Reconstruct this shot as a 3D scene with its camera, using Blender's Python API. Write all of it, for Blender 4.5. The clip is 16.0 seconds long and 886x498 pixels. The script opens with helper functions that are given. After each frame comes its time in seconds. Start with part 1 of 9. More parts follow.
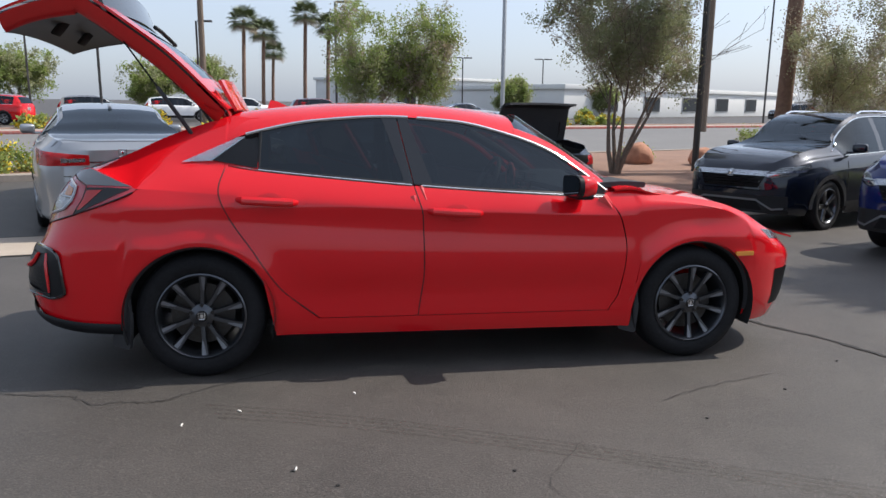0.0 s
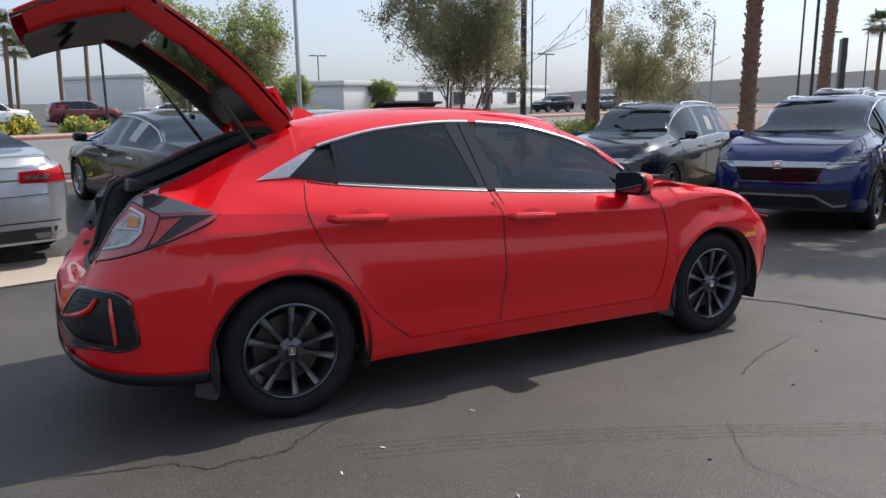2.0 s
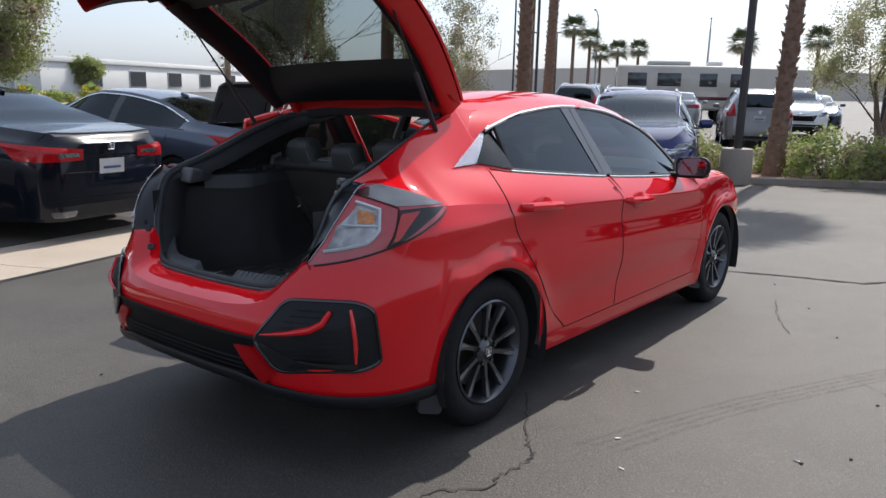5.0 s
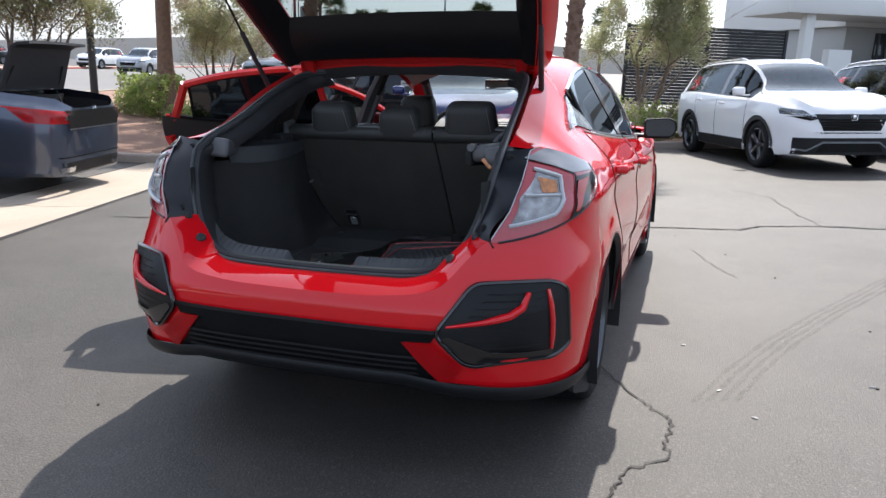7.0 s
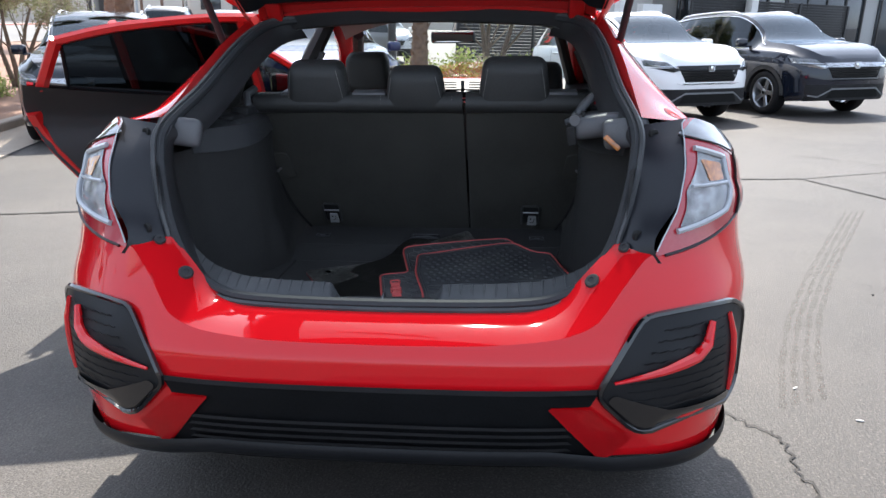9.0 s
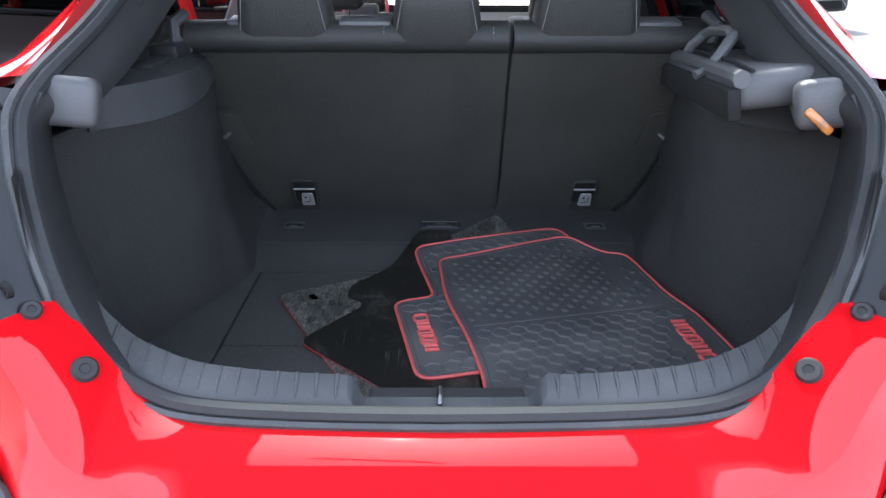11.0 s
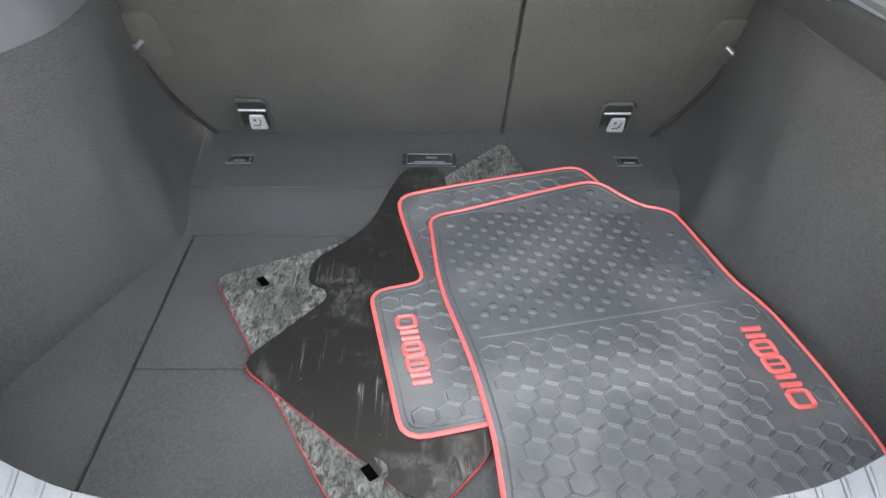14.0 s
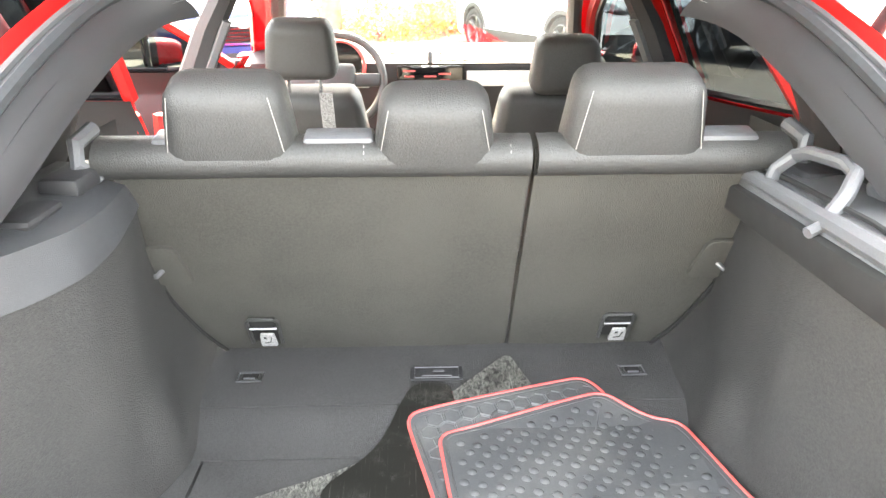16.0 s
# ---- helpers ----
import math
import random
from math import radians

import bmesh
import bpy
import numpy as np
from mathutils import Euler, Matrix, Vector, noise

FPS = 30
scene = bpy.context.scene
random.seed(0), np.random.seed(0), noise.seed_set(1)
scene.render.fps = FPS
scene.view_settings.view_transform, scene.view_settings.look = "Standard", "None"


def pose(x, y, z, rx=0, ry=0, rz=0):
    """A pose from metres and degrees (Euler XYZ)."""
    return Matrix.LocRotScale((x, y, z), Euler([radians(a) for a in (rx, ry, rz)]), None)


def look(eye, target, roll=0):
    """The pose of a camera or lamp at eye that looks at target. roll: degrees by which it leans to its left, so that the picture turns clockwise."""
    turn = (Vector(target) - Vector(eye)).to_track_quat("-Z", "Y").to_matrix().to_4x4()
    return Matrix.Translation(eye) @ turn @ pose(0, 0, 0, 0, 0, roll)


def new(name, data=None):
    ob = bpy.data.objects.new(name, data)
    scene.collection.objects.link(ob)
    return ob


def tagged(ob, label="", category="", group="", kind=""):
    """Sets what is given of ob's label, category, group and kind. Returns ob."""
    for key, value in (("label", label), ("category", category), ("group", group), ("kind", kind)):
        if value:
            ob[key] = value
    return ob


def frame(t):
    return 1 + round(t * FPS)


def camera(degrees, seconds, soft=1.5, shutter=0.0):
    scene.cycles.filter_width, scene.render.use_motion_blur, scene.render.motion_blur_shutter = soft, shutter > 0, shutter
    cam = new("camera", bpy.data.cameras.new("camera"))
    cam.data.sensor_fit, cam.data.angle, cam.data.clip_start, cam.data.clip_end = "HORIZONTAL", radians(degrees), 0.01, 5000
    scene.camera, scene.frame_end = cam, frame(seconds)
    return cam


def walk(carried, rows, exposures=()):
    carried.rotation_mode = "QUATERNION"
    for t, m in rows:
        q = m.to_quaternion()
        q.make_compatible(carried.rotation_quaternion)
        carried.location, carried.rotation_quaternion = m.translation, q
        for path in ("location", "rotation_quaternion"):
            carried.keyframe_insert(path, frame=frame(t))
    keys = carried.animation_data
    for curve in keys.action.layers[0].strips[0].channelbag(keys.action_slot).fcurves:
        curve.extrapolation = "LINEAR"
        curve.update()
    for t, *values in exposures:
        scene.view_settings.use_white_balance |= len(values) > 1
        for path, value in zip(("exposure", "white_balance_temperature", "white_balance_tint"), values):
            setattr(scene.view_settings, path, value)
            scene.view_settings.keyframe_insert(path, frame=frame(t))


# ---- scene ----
cam = camera(62.3, 16.0)
PATH = [
    (0, (-0.819, -4.64, 1.276), (-0.454, -2.699, 0.959), 1.0),
    (0.5, (-1.219, -4.555, 1.278), (-0.695, -2.651, 0.959), 0.4),
    (1, (-1.539, -4.357, 1.269), (-0.885, -2.492, 0.964), 0.3),
    (1.5, (-1.855, -4.157, 1.305), (-1.074, -2.343, 0.992), -0.4),
    (2, (-2.26, -4.024, 1.32), (-1.328, -2.285, 0.993), -1.0),
    (2.5, (-2.542, -3.776, 1.305), (-1.483, -2.112, 0.975), -0.5),
    (3, (-2.799, -3.527, 1.314), (-1.596, -1.964, 0.979), 0.1),
    (3.5, (-3.17, -3.348, 1.329), (-1.866, -1.872, 0.979), -0.1),
    (4, (-3.353, -3.121, 1.311), (-1.994, -1.699, 0.946), -0.5),
    (4.2, (-3.403, -3.052, 1.321), (-2.032, -1.645, 0.947), 0.0),
    (6.3, (-4.298, -1.649, 1.294), (-2.528, -0.81, 0.89), 0.3),
    (6.5, (-4.306, -1.539, 1.287), (-2.519, -0.749, 0.86), 1.1),
    (7, (-4.253, -1.207, 1.273), (-2.414, -0.56, 0.83), 0.2),
    (7.5, (-4.231, -0.907, 1.252), (-2.343, -0.425, 0.802), 0.6),
    (8, (-4.17, -0.657, 1.258), (-2.255, -0.324, 0.788), 0.5),
    (8.2, (-4.076, -0.565, 1.248), (-2.158, -0.276, 0.763), 0.3),
    (10.3, (-3.192, -0.06, 1.261), (-1.306, -0.014, 0.596), -0.0),
    (10.5, (-3.121, -0.042, 1.258), (-1.246, -0.012, 0.564), 0.1),
    (11, (-2.928, 0.009, 1.244), (-1.084, 0.003, 0.47), 0.2),
    (11.5, (-2.777, 0.051, 1.241), (-0.979, -0.014, 0.368), 1.7),
    (12, (-2.649, 0.003, 1.216), (-0.905, 0.004, 0.237), 1.0),
    (12.5, (-2.571, 0.003, 1.211), (-0.871, 0.017, 0.157), 1.6),
    (13, (-2.515, 0.021, 1.216), (-0.854, -0.004, 0.102), 1.6),
    (13.5, (-2.486, 0.027, 1.226), (-0.854, -0.021, 0.072), 2.2),
    (14, (-2.467, 0.024, 1.26), (-0.827, -0.03, 0.117), 1.3),
    (14.5, (-2.461, 0.024, 1.281), (-0.762, -0.028, 0.227), 0.5),
    (15, (-2.455, 0.024, 1.304), (-0.699, -0.027, 0.35), 0.2),
    (15.5, (-2.457, 0.026, 1.332), (-0.638, -0.018, 0.502), -0.5),
    (16, (-2.462, 0.045, 1.335), (-0.595, -0.021, 0.62), 0.0),
]
LOT = pose(0, 0, 0, -2.06, 0.80, 0)      # the lot's gentle fall towards the valley gutter
walk(cam, [(t, LOT @ look(eye, aim, roll)) for t, eye, aim, roll in PATH],
     exposures=[(0, 0.40, 5750, 10), (4.2, 0.30, 5750, 10), (6.3, 0.92, 5750, 10), (8.2, 1.22, 5750, 9), (10.3, 2.05, 5850, 10), (11.0, 2.74, 5850, 10), (11.3, 3.60, 6250, 9), (11.5, 4.0, 6200, 8), (12.0, 3.98, 6300, 8), (12.5, 4.64, 6550, 8), (13.0, 4.60, 6800, 8), (13.5, 4.56, 6850, 8), (14.0, 4.55, 6950, 8), (14.5, 5.15, 7250, 8), (15.0, 5.35, 7300, 8), (15.5, 5.45, 7350, 8), (16, 5.40, 7400, 8)])

# ---- daylight ----
SUN_FROM = Vector((0.86, 0.10, 1.0)).normalized()
world = bpy.data.worlds.new("hazy_sky")
scene.world = world
world.use_nodes = True
wn, wl = world.node_tree.nodes, world.node_tree.links
sky = wn.new("ShaderNodeTexSky")
sky.sky_type = 'NISHITA'
sky.sun_disc = False
sky.sun_elevation = math.asin(SUN_FROM.z)
sky.sun_rotation = math.atan2(SUN_FROM.x, SUN_FROM.y)
sky.dust_density = 2.5
sky.air_density = 1.0
sky.ozone_density = 1.0
haze = wn.new("ShaderNodeHueSaturation")
haze.inputs["Saturation"].default_value = 0.72
haze.inputs["Value"].default_value = 1.22
wl.new(sky.outputs[0], haze.inputs["Color"])
veil = wn.new("ShaderNodeMix")
veil.data_type = 'RGBA'
veil.inputs[0].default_value = 0.50
veil.inputs[7].default_value = (4.7, 4.8, 4.98, 1)
wl.new(haze.outputs[0], veil.inputs[6])
wl.new(veil.outputs[2], wn["Background"].inputs["Color"])
wn["Background"].inputs["Strength"].default_value = 0.12
sun = new("sun", bpy.data.lights.new("sun", 'SUN'))
sun.data.energy = 4.1
sun.data.angle = radians(0.6)
sun.data.color = (1.0, 0.87, 0.70)
sun.matrix_world = look(SUN_FROM * 50, (0, 0, 0))
# ---- helpers of this scene ----
def curve(*keys):
    """A smooth function through (x, y) keys, with no overshoot."""
    xs = [float(k[0]) for k in keys]
    ys = [float(k[1]) for k in keys]
    n = len(xs)
    d = [(ys[i + 1] - ys[i]) / (xs[i + 1] - xs[i]) for i in range(n - 1)]
    m = [d[0]] + [0 if d[i - 1] * d[i] <= 0 else 2 * d[i - 1] * d[i] / (d[i - 1] + d[i]) for i in range(1, n - 1)] + [d[-1]]

    def f(x):
        if x <= xs[0]:
            return ys[0]
        if x >= xs[-1]:
            return ys[-1]
        i = next(j for j in range(n - 1) if x <= xs[j + 1])
        h = xs[i + 1] - xs[i]
        t = (x - xs[i]) / h
        return ((2 * t**3 - 3 * t**2 + 1) * ys[i] + (t**3 - 2 * t**2 + t) * h * m[i]
                + (-2 * t**3 + 3 * t**2) * ys[i + 1] + (t**3 - t**2) * h * m[i + 1])
    return f


def lerp(a, b, t):
    return a + (b - a) * t


def step(a, b, x):
    t = min(1, max(0, (x - a) / (b - a)))
    return t * t * (3 - 2 * t)


def spread(a, b, n):
    return [a + (b - a) * i / (n - 1) for i in range(n)]


def part(name, bm, material, parent=None, label="", smooth=True):
    """Links a bmesh as one mesh object under its thing."""
    me = bpy.data.meshes.new(name)
    bmesh.ops.recalc_face_normals(bm, faces=bm.faces) if len(bm.faces) < 60000 else None
    if smooth:
        for f in bm.faces:
            f.smooth = True
        for e in bm.edges:
            if len(e.link_faces) == 2 and e.calc_face_angle(0) > 0.6:
                e.smooth = False
    bm.to_mesh(me)
    bm.free()
    for m in (material if isinstance(material, (list, tuple)) else [material]):
        me.materials.append(m)
    ob = new(name, me)
    if parent:
        ob.parent = parent
    return tagged(ob, label=label)


def empty(name, m, label, category, group="", kind=""):
    ob = new(name)
    ob.matrix_basis = m
    ob.empty_display_size = 0.1
    return tagged(ob, label, category, group, kind)


def surface(fn, us, vs, bm=None, flip=False, thick=0.0):
    """A sheet of quads fn(u, v) over the two lists."""
    bm = bm or bmesh.new()
    rows = [[bm.verts.new(fn(u, v)) for v in vs] for u in us]
    faces = []
    for i in range(len(us) - 1):
        for j in range(len(vs) - 1):
            q = [rows[i][j], rows[i + 1][j], rows[i + 1][j + 1], rows[i][j + 1]]
            faces.append(bm.faces.new(q[::-1] if flip else q))
    return bm


def thicken(bm, t):
    """Gives a sheet thickness."""
    bmesh.ops.remove_doubles(bm, verts=bm.verts, dist=1e-5)
    bmesh.ops.solidify(bm, geom=bm.faces[:], thickness=t)
    return bm


def box(bm, sx, sy, sz, m=None, bevel=0.0, seg=2):
    r = bmesh.ops.create_cube(bm, size=1.0)
    bmesh.ops.scale(bm, verts=r["verts"], vec=(sx, sy, sz))
    vs = r["verts"]
    if bevel > 0:
        es = list({e for v in vs for e in v.link_edges})
        out = bmesh.ops.bevel(bm, geom=es, offset=bevel, segments=seg, affect='EDGES', profile=0.5)
        vs = list({v for f in out["faces"] for v in f.verts} | {v for v in vs if v.is_valid})
    if m is not None:
        bmesh.ops.transform(bm, matrix=m, verts=vs)
    return vs


def tube(bm, pts, r, n=8, closed=False, caps=True):
    """A round bar along points; r is a radius or one for each point."""
    pts = [Vector(p) for p in pts]
    rings = []
    last = None
    N = len(pts)
    for i, p in enumerate(pts):
        a = pts[(i - 1) % N] if closed or i > 0 else p
        b = pts[(i + 1) % N] if closed or i < N - 1 else p
        d = (b - a).normalized()
        if last is None:
            last = d.orthogonal().normalized()
        s = (last - d * last.dot(d)).normalized()
        last = s
        t = d.cross(s)
        rad = r[i] if isinstance(r, (list, tuple)) else r
        rings.append([bm.verts.new(p + (s * math.cos(k * math.tau / n) + t * math.sin(k * math.tau / n)) * rad) for k in range(n)])
    for i in range(N if closed else N - 1):
        A, B = rings[i], rings[(i + 1) % N]
        for k in range(n):
            bm.faces.new((A[k], A[(k + 1) % n], B[(k + 1) % n], B[k]))
    if caps and not closed:
        bm.faces.new(rings[0][::-1])
        bm.faces.new(rings[-1])
    return bm


def lathe(bm, prof, n=32, m=None, axis='Y'):
    """Turns (radius, height) points about an axis."""
    rings = []
    for r, h in prof:
        ring = []
        for k in range(n):
            a = k * math.tau / n
            c = {'Y': (r * math.cos(a), h, r * math.sin(a)), 'Z': (r * math.cos(a), r * math.sin(a), h), 'X': (h, r * math.cos(a), r * math.sin(a))}[axis]
            v = Vector(c)
            ring.append(bm.verts.new(m @ v if m is not None else v))
        rings.append(ring)
    for i in range(len(rings) - 1):
        for k in range(n):
            bm.faces.new((rings[i][k], rings[i][(k + 1) % n], rings[i + 1][(k + 1) % n], rings[i + 1][k]))
    return rings


def rounded(pts, r, n=5):
    """A closed outline with rounded corners; r is one radius or one for each corner."""
    out = []
    N = len(pts)
    for i, p in enumerate(pts):
        a, p, b = Vector(pts[i - 1]), Vector(p), Vector(pts[(i + 1) % N])
        rr = r[i] if isinstance(r, (list, tuple)) else r
        if rr <= 0:
            out.append(p)
            continue
        da, db = (a - p), (b - p)
        k = min(rr, da.length * 0.49, db.length * 0.49)
        A, B = p + da.normalized() * k, p + db.normalized() * k
        for j in range(n):
            t = j / (n - 1)
            out.append(A * (1 - t)**2 + p * 2 * t * (1 - t) + B * t * t)
    return out


def slab(bm, outline, z0, z1, m=None, bevel=0.0):
    """A plate with that outline in x, y between two heights."""
    lo = [bm.verts.new((p[0], p[1], z0)) for p in outline]
    hi = [bm.verts.new((p[0], p[1], z1)) for p in outline]
    n = len(lo)
    fs = [bm.faces.new(hi), bm.faces.new(lo[::-1])]
    for i in range(n):
        fs.append(bm.faces.new((lo[i], lo[(i + 1) % n], hi[(i + 1) % n], hi[i])))
    vs = lo + hi
    if bevel > 0:
        es = [e for e in fs[0].edges]
        out = bmesh.ops.bevel(bm, geom=es, offset=bevel, segments=2, affect='EDGES', profile=0.5)
        vs = list({v for f in out["faces"] for v in f.verts} | {v for v in vs if v.is_valid})
    if m is not None:
        bmesh.ops.transform(bm, matrix=m, verts=vs)
    return vs


# ---- materials ----
def material(name, colour, rough=0.5, metal=0.0, grain=0.0, scale=40.0, colour2=None, big=0.0, bigscale=2.0, bump=0.0, bumpscale=None,
             coat=0.0, spec=None, alpha=None, per_object=0.0, rough_var=0.0):
    """A procedural surface: a base colour varied at two scales, with fine relief."""
    m = bpy.data.materials.new(name)
    m.use_nodes = True
    n, l = m.node_tree.nodes, m.node_tree.links
    p = n["Principled BSDF"]
    p.inputs["Base Color"].default_value = (*colour, 1)
    p.inputs["Roughness"].default_value = rough
    p.inputs["Metallic"].default_value = metal
    if coat:
        p.inputs["Coat Weight"].default_value = coat
        p.inputs["Coat Roughness"].default_value = 0.03
    if spec is not None:
        p.inputs["Specular IOR Level"].default_value = spec
    tc = n.new("ShaderNodeTexCoord")
    c2 = colour2 or tuple(min(1, c * 1.5 + 0.01) for c in colour)
    out = None
    if grain or big:
        base = n.new("ShaderNodeRGB")
        base.outputs[0].default_value = (*colour, 1)
        out = base.outputs[0]
        for amount, sc, det in ((grain, scale, 6), (big, bigscale, 4)):
            if not amount:
                continue
            t = n.new("ShaderNodeTexNoise")
            t.inputs["Scale"].default_value = sc
            t.inputs["Detail"].default_value = det
            l.new(tc.outputs["Object"], t.inputs["Vector"])
            mr = n.new("ShaderNodeMapRange")
            mr.inputs["From Min"].default_value, mr.inputs["From Max"].default_value = 0.35, 0.68
            mr.inputs["To Max"].default_value = amount
            l.new(t.outputs["Fac"], mr.inputs["Value"])
            mx = n.new("ShaderNodeMix")
            mx.data_type = 'RGBA'
            l.new(mr.outputs[0], mx.inputs[0])
            l.new(out, mx.inputs[6])
            mx.inputs[7].default_value = (*c2, 1)
            out = mx.outputs[2]
            if rough_var and sc == bigscale:
                rr = n.new("ShaderNodeMapRange")
                rr.inputs["To Min"].default_value, rr.inputs["To Max"].default_value = rough - rough_var, rough + rough_var
                l.new(t.outputs["Fac"], rr.inputs["Value"])
                l.new(rr.outputs[0], p.inputs["Roughness"])
        if per_object:
            oi = n.new("ShaderNodeObjectInfo")
            hs = n.new("ShaderNodeHueSaturation")
            mr = n.new("ShaderNodeMapRange")
            mr.inputs["To Min"].default_value, mr.inputs["To Max"].default_value = 1 - per_object, 1 + per_object
            l.new(oi.outputs["Random"], mr.inputs["Value"])
            l.new(mr.outputs[0], hs.inputs["Value"])
            l.new(out, hs.inputs["Color"])
            out = hs.outputs[0]
        l.new(out, p.inputs["Base Color"])
    if bump:
        t = n.new("ShaderNodeTexNoise")
        t.inputs["Scale"].default_value = bumpscale or scale
        t.inputs["Detail"].default_value = 5
        l.new(tc.outputs["Object"], t.inputs["Vector"])
        b = n.new("ShaderNodeBump")
        b.inputs["Strength"].default_value = bump
        b.inputs["Distance"].default_value = 0.01
        l.new(t.outputs["Fac"], b.inputs["Height"])
        l.new(b.outputs[0], p.inputs["Normal"])
    return m


def glass_material(name, tint, rough=0.0, gloss=0.05):
    """Thin tinted glass: clear with a mirror coat, no bending."""
    m = bpy.data.materials.new(name)
    m.use_nodes = True
    n, l = m.node_tree.nodes, m.node_tree.links
    n.remove(n["Principled BSDF"])
    tr, gl, mx, fr = n.new("ShaderNodeBsdfTransparent"), n.new("ShaderNodeBsdfGlossy"), n.new("ShaderNodeMixShader"), n.new("ShaderNodeLayerWeight")
    pw, mu = n.new("ShaderNodeMath"), n.new("ShaderNodeMath")
    tr.inputs[0].default_value = (*tint, 1)
    gl.inputs["Roughness"].default_value = rough
    gl.inputs["Color"].default_value = (0.78, 0.86, 0.93, 1)
    fr.inputs["Blend"].default_value = 0.5
    pw.operation, mu.operation = 'POWER', 'MULTIPLY_ADD'
    pw.inputs[1].default_value = 5.0
    mu.inputs[1].default_value, mu.inputs[2].default_value = 0.96 - gloss, gloss
    l.new(fr.outputs["Facing"], pw.inputs[0])
    l.new(pw.outputs[0], mu.inputs[0])
    l.new(mu.outputs[0], mx.inputs[0])
    l.new(tr.outputs[0], mx.inputs[1])
    l.new(gl.outputs[0], mx.inputs[2])
    l.new(mx.outputs[0], n["Material Output"].inputs["Surface"])
    return m


def worn_material(name, base, dust, rough, amount, scale, cloud, bump=0.2):
    """Rubber with dust in clouds and a web of fine scratches and creases."""
    mt = material(name, base, rough)
    n, l = mt.node_tree.nodes, mt.node_tree.links
    p = n["Principled BSDF"]
    tc = n.new("ShaderNodeTexCoord")
    col = n.new("ShaderNodeRGB")
    col.outputs[0].default_value = (*base, 1)
    out = col.outputs[0]
    shade = None
    for sc, dist, lo, hi, amt, ridged in ((scale, 1.5, 0.0, 0.035, amount, True), (scale * 2.7, 0.6, 0.0, 0.025, amount * 0.7, True), (7.0, 0.5, 0.45, 0.72, cloud, False), (260, 0, 0.56, 0.72, cloud * 0.35, False)):
        t = n.new("ShaderNodeTexNoise")
        t.inputs["Scale"].default_value = sc
        t.inputs["Detail"].default_value = 7
        t.inputs["Distortion"].default_value = dist * 0.3
        l.new(tc.outputs["Object"], t.inputs["Vector"])
        fac = t.outputs["Fac"]
        if ridged:
            d, ab = n.new("ShaderNodeMath"), n.new("ShaderNodeMath")
            d.operation, ab.operation = 'SUBTRACT', 'ABSOLUTE'
            d.inputs[1].default_value = 0.5
            l.new(fac, d.inputs[0])
            l.new(d.outputs[0], ab.inputs[0])
            fac = ab.outputs[0]
        mr = n.new("ShaderNodeMapRange")
        mr.inputs["From Min"].default_value, mr.inputs["From Max"].default_value = lo, hi
        mr.inputs["To Min"].default_value, mr.inputs["To Max"].default_value = (amt, 0.0) if ridged else (0.0, amt)
        l.new(fac, mr.inputs["Value"])
        if ridged:
            patchy, mul, rg = n.new("ShaderNodeTexNoise"), n.new("ShaderNodeMath"), n.new("ShaderNodeMapRange")
            patchy.inputs["Scale"].default_value = sc * 0.3
            l.new(tc.outputs["Object"], patchy.inputs["Vector"])
            rg.inputs["From Min"].default_value, rg.inputs["From Max"].default_value = 0.45, 0.65
            l.new(patchy.outputs["Fac"], rg.inputs["Value"])
            mul.operation = 'MULTIPLY'
            l.new(mr.outputs[0], mul.inputs[0])
            l.new(rg.outputs[0], mul.inputs[1])
            fac = mul.outputs[0]
            shade = shade or fac
        else:
            fac = mr.outputs[0]
        mx = n.new("ShaderNodeMix")
        mx.data_type = 'RGBA'
        l.new(fac, mx.inputs[0])
        l.new(out, mx.inputs[6])
        mx.inputs[7].default_value = (*dust, 1)
        out = mx.outputs[2]
    l.new(out, p.inputs["Base Color"])
    b = n.new("ShaderNodeBump")
    b.inputs["Strength"].default_value = bump
    b.inputs["Distance"].default_value = 0.004
    l.new(shade, b.inputs["Height"])
    l.new(b.outputs[0], p.inputs["Normal"])
    return mt


def faint_material(name, colour, amount):
    """A thin broken film through which the ground shows."""
    mt = material(name, colour, 0.8)
    n, l = mt.node_tree.nodes, mt.node_tree.links
    tc, t, mr, tr, mx = n.new("ShaderNodeTexCoord"), n.new("ShaderNodeTexNoise"), n.new("ShaderNodeMapRange"), n.new("ShaderNodeBsdfTransparent"), n.new("ShaderNodeMixShader")
    t.inputs["Scale"].default_value = 45
    t.inputs["Detail"].default_value = 6
    l.new(tc.outputs["Object"], t.inputs["Vector"])
    mr.inputs["From Min"].default_value, mr.inputs["From Max"].default_value, mr.inputs["To Max"].default_value = 0.30, 0.72, amount
    l.new(t.outputs["Fac"], mr.inputs["Value"])
    l.new(mr.outputs[0], mx.inputs[0])
    l.new(tr.outputs[0], mx.inputs[1])
    l.new(n["Principled BSDF"].outputs[0], mx.inputs[2])
    l.new(mx.outputs[0], n["Material Output"].inputs["Surface"])
    return mt


